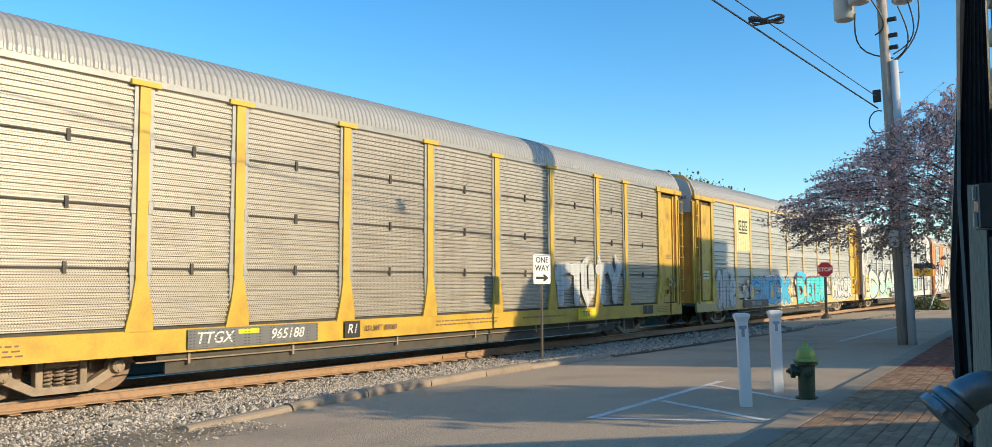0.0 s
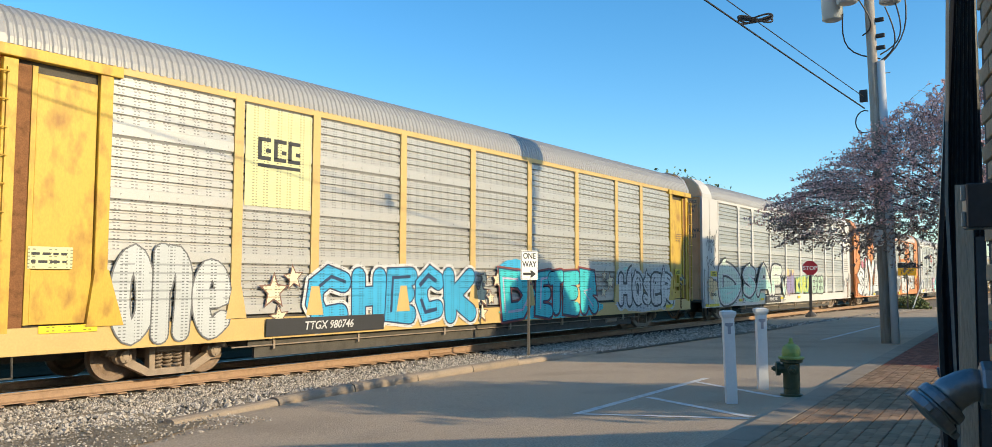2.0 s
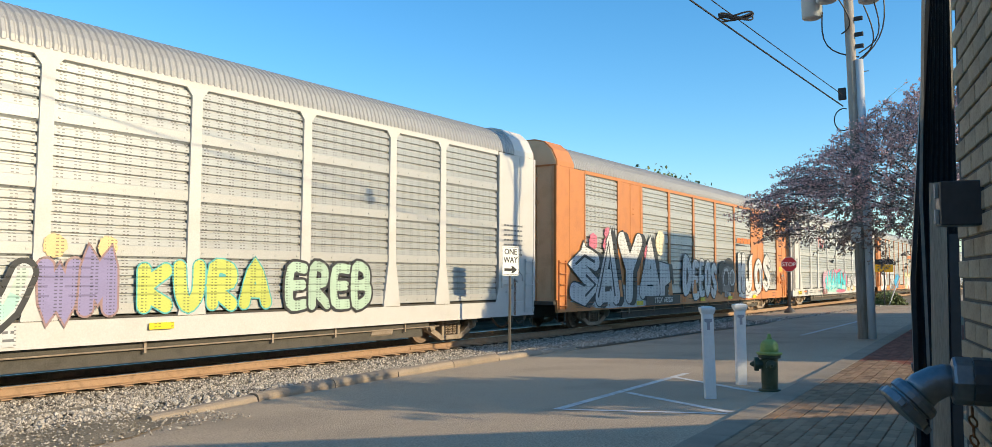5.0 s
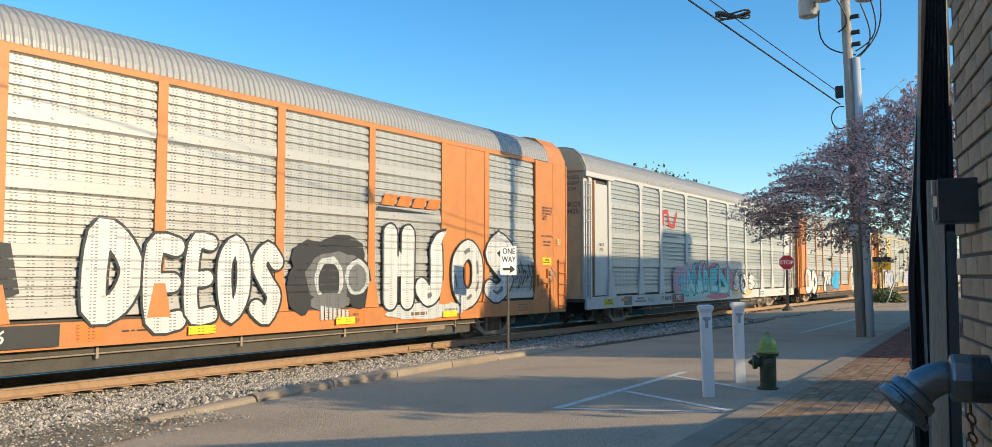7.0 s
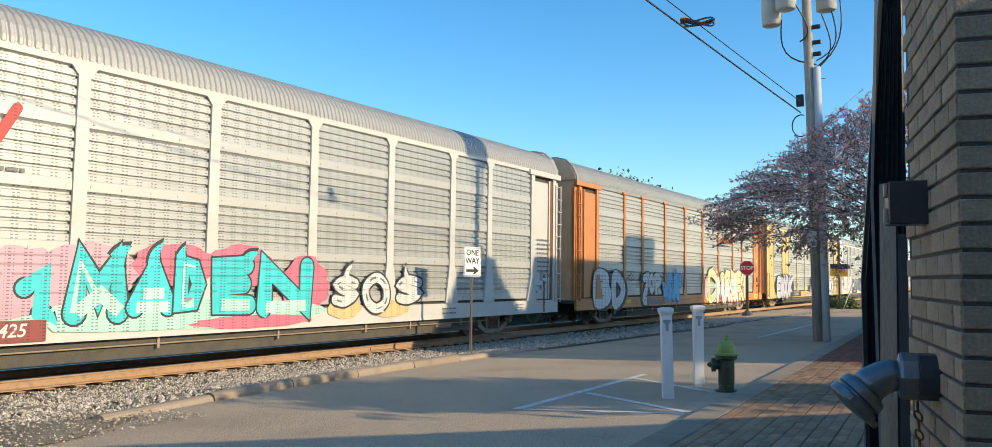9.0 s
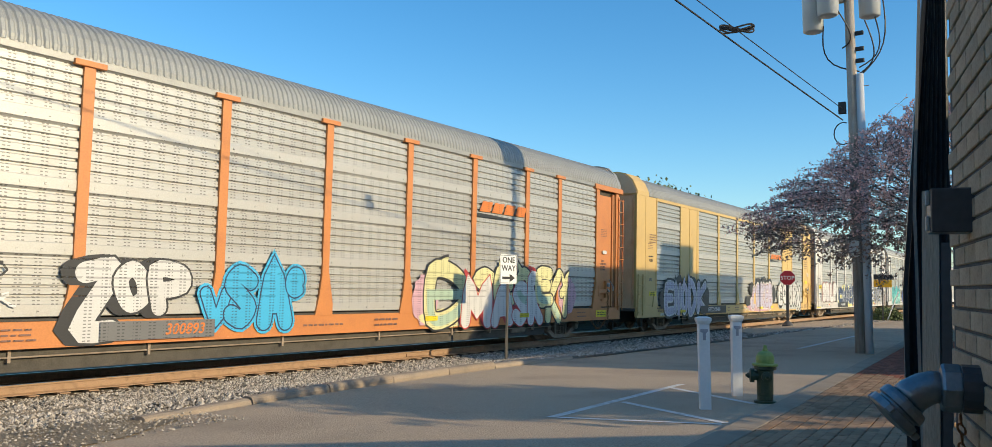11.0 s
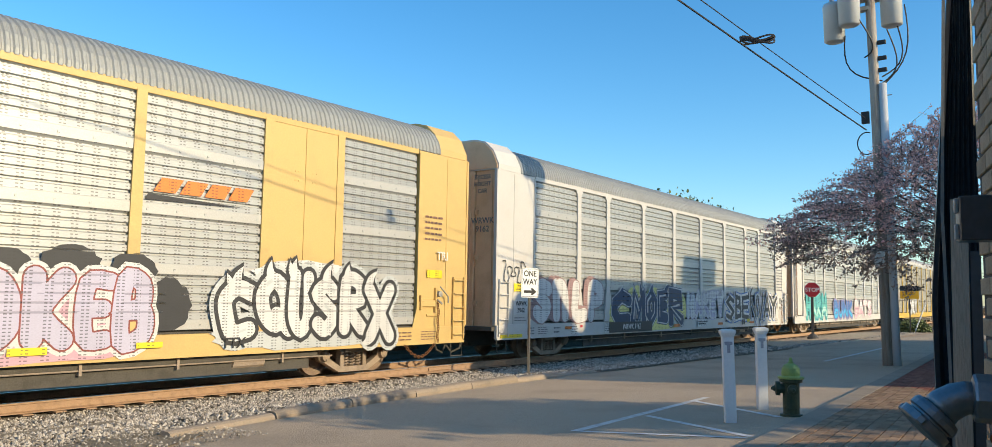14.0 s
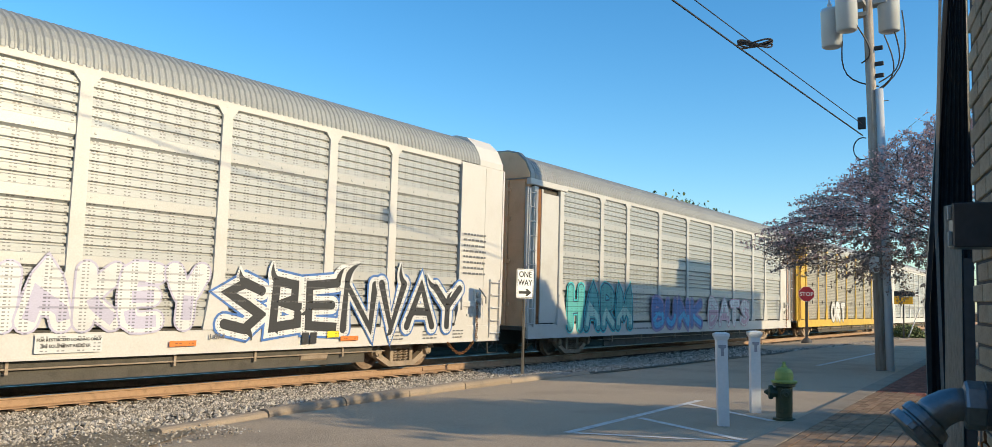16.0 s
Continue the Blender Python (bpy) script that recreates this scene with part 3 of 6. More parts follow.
def hydrant():
    x, y = 10.5, 3.02
    h = thing("fire_hydrant", "dark green fire hydrant with a lime green bonnet", "hydrant", pose(x, y, gz(x, y), 0, 0, 204))
    part("barrel", lathe(bmesh.new(), [(.135, -.02), (.135, .025), (.098, .03), (.095, .09), (.1, .1), (.1, .4), (.135, .415), (.135, .45), (.12, .455)], 20), HYDG, h, smooth=False)
    part("bonnet", lathe(bmesh.new(), [(.15, .452), (.158, .47), (.152, .482), (.108, .488), (.112, .53), (.104, .58), (.082, .618), (.045, .638), (.03, .64)], 20), HYDL, h, "lime green bonnet")
    part("operating_nut", lathe(bmesh.new(), [(.036, .638), (.034, .66), (.024, .662), (.022, .70), (.012, .71)], 6), HYDL, h)
    for yaw_, r, ln_ in ((180, .055, .2), (0, .055, .19), (-90, .075, .2)):
        n = part("nozzle", lathe(bmesh.new(), [(r * .8, .06), (r * .8, ln_ - .07), (r * 1.15, ln_ - .068), (r * 1.15, ln_ - .02), (r * .5, ln_ - .01), (r * .35, ln_ + .02)], 12, "x"), HYDG, h, m=pose(0, 0, .33, 0, 0, yaw_))
        part("cap_nut", boxed(ln_, ln_ + .035, -.016, .016, -.016, .016), HYDG, n)
    bolt = mesh_of(boxed(-.012, .012, -.012, .012, .445, .485), "flange_bolt", HYDG)
    for k in range(8):
        part("flange_bolt", bolt, None, h, m=pose(.118 * math.cos(k * math.pi / 4), .118 * math.sin(k * math.pi / 4), 0))


hydrant()


def utility_pole():
    x, y = 21.88, 4.04
    p = thing("utility_pole", "weathered timber utility pole with transformers and a plastic conduit", "utility pole", pose(x, y, gz(x, y), -1.1, -0.35, 0))
    part("shaft", tube(bmesh.new(), [(0, -.04, -0.3), (0, -.04, 6), (0, 0, 12.5)], 0.125, 14, 0.11), POLEW, p, smooth=True)
    part("conduit", tube(bmesh.new(), [(-.05, -.25, -.2), (-.05, -.25, 2.6), (-.02, -.22, 6.9)], 0.095, 12), PVC, p, "pale grey conduit", smooth=True)
    part("conduit", tube(bmesh.new(), [(.0, -.23, 2.6), (.0, -.21, 5.2)], 0.04, 8), PVC, p, smooth=True)
    can = mesh_of(lathe(bmesh.new(), [(.2, -.5), (.25, -.47), (.26, .4), (.27, .42), (.24, .5), (.1, .55)], 18), "transformer", CAN, True)
    bush = mesh_of(lathe(bmesh.new(), [(.05, .5), (.07, .56), (.045, .6), (.065, .66), (.04, .7), (.02, .8)], 8), "bushing", CAN)
    for a, b, z in ((-.15, .82, 8.6), (.3, -.45, 8.9), (-.5, .38, 8.85)):
        c = part("transformer", can, None, p, "pale grey cylindrical transformer", m=pose(a, b, z))
        part("bushing", bush, None, c, m=pose(.09, .06, 0))
        part("bracket", boxed(min(a, 0), max(a, 0) + .05, min(b, 0), max(b, 0) + .05, z + .2, z + .3), GALV, p)
    part("crossarm", boxed(-.06, .06, -1.2, 1.2, 11.2, 11.32, .01), POLEW, p)
    for dy in (-1.05, -.4, .5, 1.05):
        part("insulator", lathe(bmesh.new(), [(.03, 11.32), (.06, 11.36), (.035, 11.4), (.06, 11.44), (.02, 11.5)], 8), CAN, p, m=pose(0, dy, 0))
    for k, (a, b, z, c, d, e) in enumerate(((-.25, .55, 8.2, .1, -.2, 7.0), (.35, -.55, 8.45, .1, -.2, 7.1), (.15, -.35, 8.3, .12, -.2, 6.95), (.3, -.75, 8.9, .12, -.22, 6.9), (-.6, .2, 8.55, -.1, .15, 7.6))):
        pts = [Vector((a, b, z)).lerp(Vector((c, d, e)), i / 8) + Vector((.12, -.25 if b < 0.3 else .35, -.2)) * math.sin(math.pi * i / 8) for i in range(9)]
        part("lead_cable", tube(bmesh.new(), pts, .018, 6), CABLE, p)
    for z in (7.5, 7.9, 7.2):
        part("connector", boxed(-.04, .04, -.34, -.14, z, z + .1, .01), CABLE, p)
    part("bracket", boxed(-.05, .05, .12, .3, 5.95, 6.25, .01), CABLE, p)
    loop = [(-.02, .2 + .22 * math.sin(a), 5.45 + .28 * math.cos(a)) for a in [math.pi * k / 8 for k in range(-1, 10)]]
    part("lead_cable", tube(bmesh.new(), loop, .015, 6), CABLE, p)
    part("notice", boxed(-.22, -.19, -.12, .12, 2.35, 2.75), SIGNW, p, "small pale notice")
    for z in (3.2, 4.4, 6.6):
        part("step_bolt", tube(bmesh.new(), [(.0, -.12, z), (.02, -.42, z)], .012, 6), GALV, p)


utility_pole()


# two overhead cables from the pole towards the street's other side, with a stored cable loop
def wire(a, b, sag, r, label):
    pts = [Vector(a).lerp(Vector(b), i / 24) - Vector((0, 0, sag * 4 * (i / 24) * (1 - i / 24))) for i in range(25)]
    single("overhead_cable", tube(bmesh.new(), pts, r, 6), CABLE, label, "cable")
    return pts


wire((21.75, 4.34, 6.12), (0.0, 7.05, 8.14), 0.06, 0.018, "black overhead cable strung from the utility pole")
wire((21.75, 4.34, 6.40), (2.7, 6.75, 8.2), 0.05, 0.011, "thin black overhead cable strung from the utility pole")
coil = thing("cable_coil", "oval loop of spare black cable hung on the overhead line", "cable")
for k in range(4):
    pts = [(0.32 * math.cos(a), 0.10 * math.sin(a), 0.02 * k + .05 * math.sin(2 * a + k)) for a in [2 * math.pi * i / 24 for i in range(25)]]
    part("cable_turn", tube(bmesh.new(), pts, .018, 6), CABLE, coil)
coil.matrix_basis = pose(15.45, 4.98, 6.80, 10, 0, -62)


# ---- brick pier beside the camera ----
PH = 12.7
pier = thing("wall_pier", "brick pier of a building with dark recessed joints", "wall", pose(2.42, 0.093, 0, 0, 0, PH), kind="structure")
part("core", boxed(0.006, 0.9, -1.6, -0.006, 0.2, 4.4), MORTAR, pier)
bl, bh, jt = 0.194, 0.0575, 0.0105
stretch_m = mesh_of(boxed(0, bl, 0, 0.09, 0, bh, 0.003), "brick", BRICK)
half_m = mesh_of(boxed(0, 0.092, 0, 0.09, 0, bh, 0.003), "brick", BRICK)
side_m = mesh_of(boxed(0, 0.09, 0, bl, 0, bh, 0.003), "brick", BRICK)
for c in range(44):
    z = 0.5 + c * (bh + jt)
    off = 0.0 if c % 2 else 0.1025
    for k in range(5):
        xx = off + k * (bl + jt)
        if xx + bl < 0.96:
            part("brick", stretch_m, None, pier, m=pose(xx, -0.088 + random.uniform(-.002, .002), z))
    if off:
        part("brick", half_m, None, pier, m=pose(0, -0.088, z))
    for k in range(2):
        part("brick", side_m, None, pier, m=pose(-0.002, -0.094 - (k + 1) * (bl + jt) + (0.0 if not off else 0.1025) - 0.0 * k, z))

# unseen buildings, shaped so that their shadows fall on the street and train
def block(name, pts, z0, z1, mat, label):
    return single(name, prism(bmesh.new(), pts, "z", z0, z1), mat, label, kind="structure")


block("building_near", [(5.2, -0.52), (14, -10.1), (-12, -12), (-12, -3.25), (-1.4, -3.25), (2.0, -1.2)], 0.2, 2.98, BGWALL, "unseen low brick building, shaped to shade the near street")
# Added block out of view; it darkens the pier's near face.
block("building_wing", [(-8, -3.2), (-1.4, -3.2), (-1.4, 1.0), (-8, 1.0)], 0.2, 5.0, BGWALL, "unseen block added to keep skylight off the brick pier")
block("building_far", [(22.6, -3), (26.0, -3), (26.0, -14), (22.6, -14)], 0.2, 6.85, BGWALL, "unseen two-storey brick building along the street")
block("building_far", [(26.1, -3), (44.5, -3), (44.5, -14), (26.1, -14)], 0.2, 8.6, BGWALL, "unseen tall brick building along the street")
block("building_far", [(16.2, -7.6), (17, -9.1), (20, -14.4), (22.5, -14.4), (22.5, -7.6)], 0.2, 6.75, BGWALL, "unseen block set back from the street, shaped to shade the road")
block("roof_stack", [(33.9, -3), (37.4, -3), (37.4, -5), (33.9, -5)], 8.6, 9.75, BGWALL, "unseen square brick stack on the roof")


# ---- black panelled screen, planks and box on the pier ----
screen = thing("metal_screen", "black ribbed metal screen leaning beside the brick pier", "screen")
bm = bmesh.new()
rows = []
for i in range(15):
    q = i / 14
    o = -0.012 if i % 2 else 0.0
    col = []
    for z, far in ((0.40, .50), (1.55, .515), (1.85, .516), (3.7, .385)):
        col.append(bm.verts.new((3.88 + o, .345 + (far - .345) * q, z)))
    rows.append(col)
for p, q in zip(rows, rows[1:]):
    for k in range(3):
        bm.faces.new((p[k], q[k], q[k + 1], p[k + 1]))
bmesh.ops.solidify(bm, geom=bm.faces[:], thickness=0.012)
part("ribbed_sheet", bm, BLACKM, screen)
part("edge_frame", tube(bmesh.new(), [(3.86, .50, .4), (3.86, .516, 1.85), (3.86, .385, 3.7)], 0.012, 4), BLACKM, screen)
part("edge_frame", tube(bmesh.new(), [(3.85, .40, .4), (3.85, .455, 1.0), (3.85, .475, 2.2), (3.85, .425, 3.7)], 0.008, 4), GALV, screen, "thin worn steel edge")
single("leaning_plank", prism(bmesh.new(), [(-.028, -.01), (.028, -.01), (.028, .01), (-.028, .01)], "z", -1.2, 0.62), WOOD, "grey weathered plank leaning against the screen", "plank", pose(3.42, .372, 1.6, 6.5, 0, 92))
single("leaning_strip", prism(bmesh.new(), [(-.016, -.008), (.016, -.008), (.016, .008), (-.016, .008)], "z", -1.2, 0.42), BLACKM, "black metal strip leaning beside the plank", "strip", pose(3.40, .318, 1.6, 3.5, 0, 92))


# ---- fire hose inlet and black box on the pier ----
def on_pier(x, y, z, rz=0):
    return pose(2.42, 0.13, 0, 0, 0, 11.5) @ pose(x, y, z, 0, 0, rz)


fdc = thing("hose_inlet", "dull aluminium fire hose inlet with a capped angled coupling", "hose inlet", on_pier(0.37, 0, 1.56))
part("wall_flange", lathe(bmesh.new(), [(.07, -.045), (.07, .02), (.05, .03)], 16, "y"), BLACKM, fdc)
part("swivel", lathe(bmesh.new(), [(.045, .01), (.066, .018), (.07, .025), (.07, .065), (.066, .072), (.05, .076)], 8, "y"), CHROME, fdc)
bend = [(0, .06, 0), (0, .09, .0), (0, .115, -.008), (0, .145, -.026), (-.006, .168, -.05)]
part("elbow", tube(bmesh.new(), bend, .046, 18, .054), CHROME, fdc, smooth=True)
axis = Vector((-.12, .70, -.70)).normalized().to_track_quat("Z", "Y").to_matrix().to_4x4()
cap = part("cap", lathe(bmesh.new(), [(.055, -.016), (.068, -.012), (.073, 0), (.073, .016), (.064, .02), (.064, .026), (.077, .03), (.077, .052), (.071, .058), (.025, .064)], 22), CHROME, fdc, "ribbed aluminium cap", m=Matrix.Translation((-.008, .172, -.054)) @ axis)
for k in range(3):
    q = 2 * math.pi * k / 3 + .4
    part("lug", boxed(.08, .1, -.011, .011, .032, .054, .003), CHROME, cap, m=Matrix.Rotation(q, 4, "Z"))
for k, z in enumerate((.03, -.01)):
    part("bolt", lathe(bmesh.new(), [(.012, .07), (.012, .082)], 6, "y"), CHROME, fdc, m=pose(.045, 0, z))
chain = thing("chain", "rusty link chain hanging on the brick pier", "chain", on_pier(0.46, 0.012, 1.46))
link = mesh_of(tube(bmesh.new(), [(.009 * math.cos(q), 0, .017 * math.sin(q)) for q in [2 * math.pi * k / 10 for k in range(11)]], .0035, 5), "link", RUSTY)
for k in range(9):
    part("link", link, None, chain, m=pose(-.012 * k + .004 * k * k / 3, .0, -.027 * k, 0, 25, 90 * (k % 2)))
lockbox = thing("wall_box", "black metal box with small hinges on the brick pier", "box", on_pier(0.44, 0, 2.02))
part("case", boxed(0, .12, -.045, .085, 0, .135, .004), BLACKM, lockbox)
for z in (.02, .1):
    part("hinge", boxed(.02, .04, .085, .097, z - .016, z + .03, .002), GALV, lockbox)
wheel_ = thing("hose_valve", "black iron valve wheel beside the pavement", "valve", pose(5.25, 0.69, 1.27))
part("stem", tube(bmesh.new(), [(0, 0, -.75), (0, 0, .02)], .02, 8), BLACKM, wheel_)
part("handwheel", tube(bmesh.new(), [(.05 * math.cos(q), .0 + .05 * math.sin(q) * .4, .05 + .05 * math.sin(q)) for q in [2 * math.pi * k / 16 for k in range(17)]], .009, 6), BLACKM, wheel_)


# ---- trees and shrubs ----
def leaves(pts, size, rng, droop=0.0):
    """Small bent leaf blades, two triangles each, as coordinates and faces."""
    n = len(pts)
    d = rng.normal(size=(n, 3))
    d[:, 2] -= droop
    d /= np.linalg.norm(d, axis=1)[:, None]
    s = np.cross(d, rng.normal(size=(n, 3)))
    s /= np.linalg.norm(s, axis=1)[:, None]
    ln_ = size * rng.uniform(.6, 1.25, n)[:, None]
    v = np.stack((pts, pts + d * ln_ * .5 + s * ln_ * .32, pts + d * ln_, pts + d * ln_ * .5 - s * ln_ * .32), 1).reshape(-1, 3)
    f = (np.array([(0, 1, 2), (0, 2, 3)])[None] + 4 * np.arange(n)[:, None, None]).reshape(-1, 3)
    return v, f


def foliage(name, pts, size, mat, parent, rng, droop=0.0):
    v, f = leaves(pts, size, rng, droop)
    me = bpy.data.meshes.new(name)
    me.from_pydata(v.tolist(), [], f.tolist())
    me.materials.append(mat)
    ob = new(name, me)
    ob.parent = parent
    return tagged(ob, kind="stuff")


def tree(x, y, z, label, trunk, center, radii, n_limb, n_twig, per, size, mats, seed, flat=0.35):
    rng = np.random.default_rng(seed)
    rnd = random.Random(seed)
    t = thing("tree", label, "tree", pose(x, y, z))
    part("trunk", tube(bmesh.new(), [(0, 0, -.2), (.03, .02, trunk * .5), (0, .05, trunk)], trunk * .075, 9, trunk * .05), BARK, t, smooth=True)
    c, r = Vector(center), Vector(radii)
    tips = []
    for i in range(n_limb):
        a = 2 * math.pi * (i + rnd.uniform(-.3, .3)) / n_limb
        e = rnd.uniform(.0, 1.0)
        tip = c + Vector((r.x * math.cos(a) * math.cos(e) * .75, r.y * math.sin(a) * math.cos(e) * .75, r.z * math.sin(e) * .75))
        mid = Vector((0, .05, trunk)).lerp(tip, .5) + Vector((rnd.uniform(-.2, .2), rnd.uniform(-.2, .2), .25))
        part("limb", tube(bmesh.new(), [(0, .05, trunk - .1), mid, tip], trunk * .035, 6, .015), BARK, t)
        tips += [(mid, tip)]
    twigs, lo, hi = bmesh.new(), [], []
    for k in range(n_twig):
        mid, tip = tips[k % n_limb]
        p = Vector(mid).lerp(tip, rnd.uniform(0, 1))
        while True:
            d = Vector((rnd.uniform(-1, 1), rnd.uniform(-1, 1), rnd.uniform(-.75, 1)))
            if .35 < d.length < 1:
                break
        d = d * (1.07 if rnd.random() < .1 else .95)
        q = c + Vector((d.x * r.x, d.y * r.y, d.z * r.z))
        p = p.lerp(q, .35)
        m = p.lerp(q, .5) + Vector((0, 0, .12))
        tube(twigs, [p, m, q], .009, 4, .003, cap=False)
        f = rng.uniform(0.25, 1.04, per)[:, None]
        base = np.array(p)[None] * (1 - f) + np.array(q)[None] * f + rng.normal(size=(per, 3)) * size * 1.1
        (hi if (q.z - c.z) / r.z + rnd.uniform(-.5, .5) > flat - .3 else lo).append(base)
    tagged(part("twig_mass", twigs, BARK, t), kind="stuff")
    if hi:
        foliage("blossom", np.concatenate(hi), size, mats[0], t, rng)
    if lo:
        foliage("foliage", np.concatenate(lo), size, mats[1], t, rng, .3)
    return t


def crabapple():
    """A low spreading tree: the crown is a broad, uneven cone of arching sprays over a short trunk."""
    x, y = 22.3, 0.45
    rng, rnd = np.random.default_rng(5), random.Random(5)
    t = thing("tree", "crabapple tree in pink blossom with dark bronze leaves beside the pavement", "tree", pose(x, y, gz(x, y)))
    fork = Vector((.05, .1, 1.45))
    part("trunk", tube(bmesh.new(), [(0, 0, -.2), (.04, .03, .7), fork], .14, 10, .1), BARK, t, smooth=True)
    high, wide = 3.8, Vector((2.9, 6.9))

    def top(u, v):
        return 3.1 + high * max(0.0, 1 - math.hypot(u, v) ** 1.45)
    limbs = []
    for i in range(16):
        a = 2 * math.pi * (i + rnd.uniform(-.3, .3)) / 16
        g = rnd.uniform(.55, .85)
        u, v = g * math.cos(a), max(g * math.sin(a), -.28)
        tip = Vector((u * wide.x, v * wide.y, 2.2 + (top(u, v) - 2.2) * rnd.uniform(.45, .9)))
        mid = fork.lerp(tip, .45) + Vector((rnd.uniform(-.2, .2), rnd.uniform(-.2, .2), .35))
        part("limb", tube(bmesh.new(), bent3([fork - Vector((0, 0, .1)), fork.lerp(mid, .5) + Vector((0, 0, .1)), mid, tip]), .06, 6, .014), BARK, t)
        limbs.append((mid, tip))
    twigs, bloom, leaf = bmesh.new(), [], []
    for k in range(2500):
        a, g = rnd.uniform(0, 2 * math.pi), rnd.random() ** .55
        g *= 1.06 if rnd.random() < .12 else .97
        u, v = g * math.cos(a), g * math.sin(a)
        v = abs(v) * .3 - .3 if v < -.3 else v
        h = top(u, v)
        floor_ = 1.38 + .95 * g * g + .25 * math.sin(5 * a)
        z = h - abs(rnd.gauss(0, .35)) if rnd.random() < .6 else rnd.uniform(floor_, max(h, floor_ + .1))
        q = Vector((u * wide.x, v * wide.y, max(z, floor_) + .16 * math.sin(3.1 * u * 4 + 2 * v * 5)))
        mid, tip = min((limbs[rnd.randrange(16)] for _ in range(4)), key=lambda m: (m[1] - q).length)
        p = mid.lerp(tip, rnd.uniform(.2, 1))
        out = Vector((q.x - p.x, q.y - p.y, (q.z - p.z) * .6))
        p = q - out.normalized() * min(out.length, rnd.uniform(.55, 1.25))
        m = p.lerp(q, .55) + Vector((0, 0, .09))
        tube(twigs, [p, m, q], .008, 4, .002, cap=False)
        n = rnd.randrange(26, 46)
        f = rng.uniform(.12, 1.03, n)[:, None]
        base = np.array(p)[None] * (1 - f) ** 2 + 2 * np.array(m)[None] * f * (1 - f) + np.array(q)[None] * f * f + rng.normal(size=(n, 3)) * (.052 - .03 * f)
        pink = (q.z - floor_) / max(.3, h - floor_) + rnd.uniform(-.45, .35)
        (bloom if pink > .5 else leaf).append(base)
    tagged(part("twig_mass", twigs, BARK, t), kind="stuff")
    foliage("blossom", np.concatenate(bloom), .07, BLOOM, t, rng)
    foliage("foliage", np.concatenate(leaf), .078, LEAF, t, rng, .3)


def bent3(pts):
    """Points of a limb with its bends rounded off."""
    out = [pts[0]]
    for a, b, c in zip(pts, pts[1:], pts[2:]):
        out += [b.lerp(a, .25), b.lerp(c, .25)]
    return out + [pts[-1]]


crabapple()
# Two trees out of view, added only to shade and dapple the road.
shade = tree(10.4, -5.5, 0.5, "added unseen tree with a flat crown that shades the road", 3.4, (0, 0, 4.05), (2.5, 1.8, .35), 12, 250, 11, .26, (LEAF, LEAF), 8)
shade.matrix_basis = pose(10.4, -5.5, 0.5, 0, 0, -38)
shade = tree(11.6, -8.6, 0.5, "added unseen thinly leaved tree that dapples the road", 3.6, (0, 0, 4.2), (2.3, 1.8, .35), 12, 60, 10, .22, (LEAF, LEAF), 14)
shade.matrix_basis = pose(11.6, -8.6, 0.5, 0, 0, -58)
tree(84, 36.5, -.4, "leafy tree standing well beyond the railway", 6, (0, 0, 10.5), (4.5, 4.5, 3.6), 10, 260, 14, .45, (GREEN, LEAF), 9)
tree(92, 36, -.4, "tall leafy tree standing well beyond the railway", 6, (0, 0, 10.8), (3.6, 3.6, 3.2), 10, 220, 14, .45, (GREEN, LEAF), 10)
rng_ = np.random.default_rng(12)
for k in range(7):
    x, y = 61 + 1.5 * k, 9.2 + .35 * k
    s = thing("shrub", "low green shrub beside the track crossing", "shrub", pose(x, y, -.15), group="shrubs by the crossing")
    d = rng_.normal(size=(700, 3))
    d /= np.linalg.norm(d, axis=1)[:, None]
    d[:, 2] = np.abs(d[:, 2])
    foliage("foliage", d * rng_.uniform(.5, 1.05, 700)[:, None] * np.array([.9, .8, .85]), .2, GREEN, s, rng_)
    part("stems", tube(bmesh.new(), [(0, 0, -.1), (0, .1, .6)], .03, 5), BARK, s)
warn = thing("warning_sign", "amber warning sign with dark print on a post by the track", "sign", pose(60, 9.6, -.15, 0, 0, -80))
part("post", boxed(-.04, .04, 0, .05, -.2, 3.3), STEELP, warn)
part("panel", boxed(-.55, .55, -.03, 0, 2.35, 2.85, .005), SIGNY, warn)
part("panel", boxed(-.55, .55, -.03, 0, 2.86, 3.2, .005), SIGNK, warn, "dark upper panel")
part("brace", tube(bmesh.new(), [(.2, .3, .0), (.95, .3, 2.1)], .04, 5), SIGNW, warn, "pale slanting brace")

# ---- pavers of the pavement ----
# Nearer pavers: the tan of sun on dusty clay is in the colour.
PAVERLIT = material("dusty clay paver in a sunlit tan", (0.36, 0.235, 0.145), 0.9, 0, 0.3, 5, 0.35, 80, second=(0.26, 0.13, 0.085), amount=0.6, vary=0.2)
paver = mesh_of(boxed(-.097, .097, -.047, .047, -.05, 0, .004), "paver", PAVERLIT)
# worn collects the sunlit-tan pavers, rest the red ones
rest, worn = bmesh.new(), bmesh.new()
count = 0
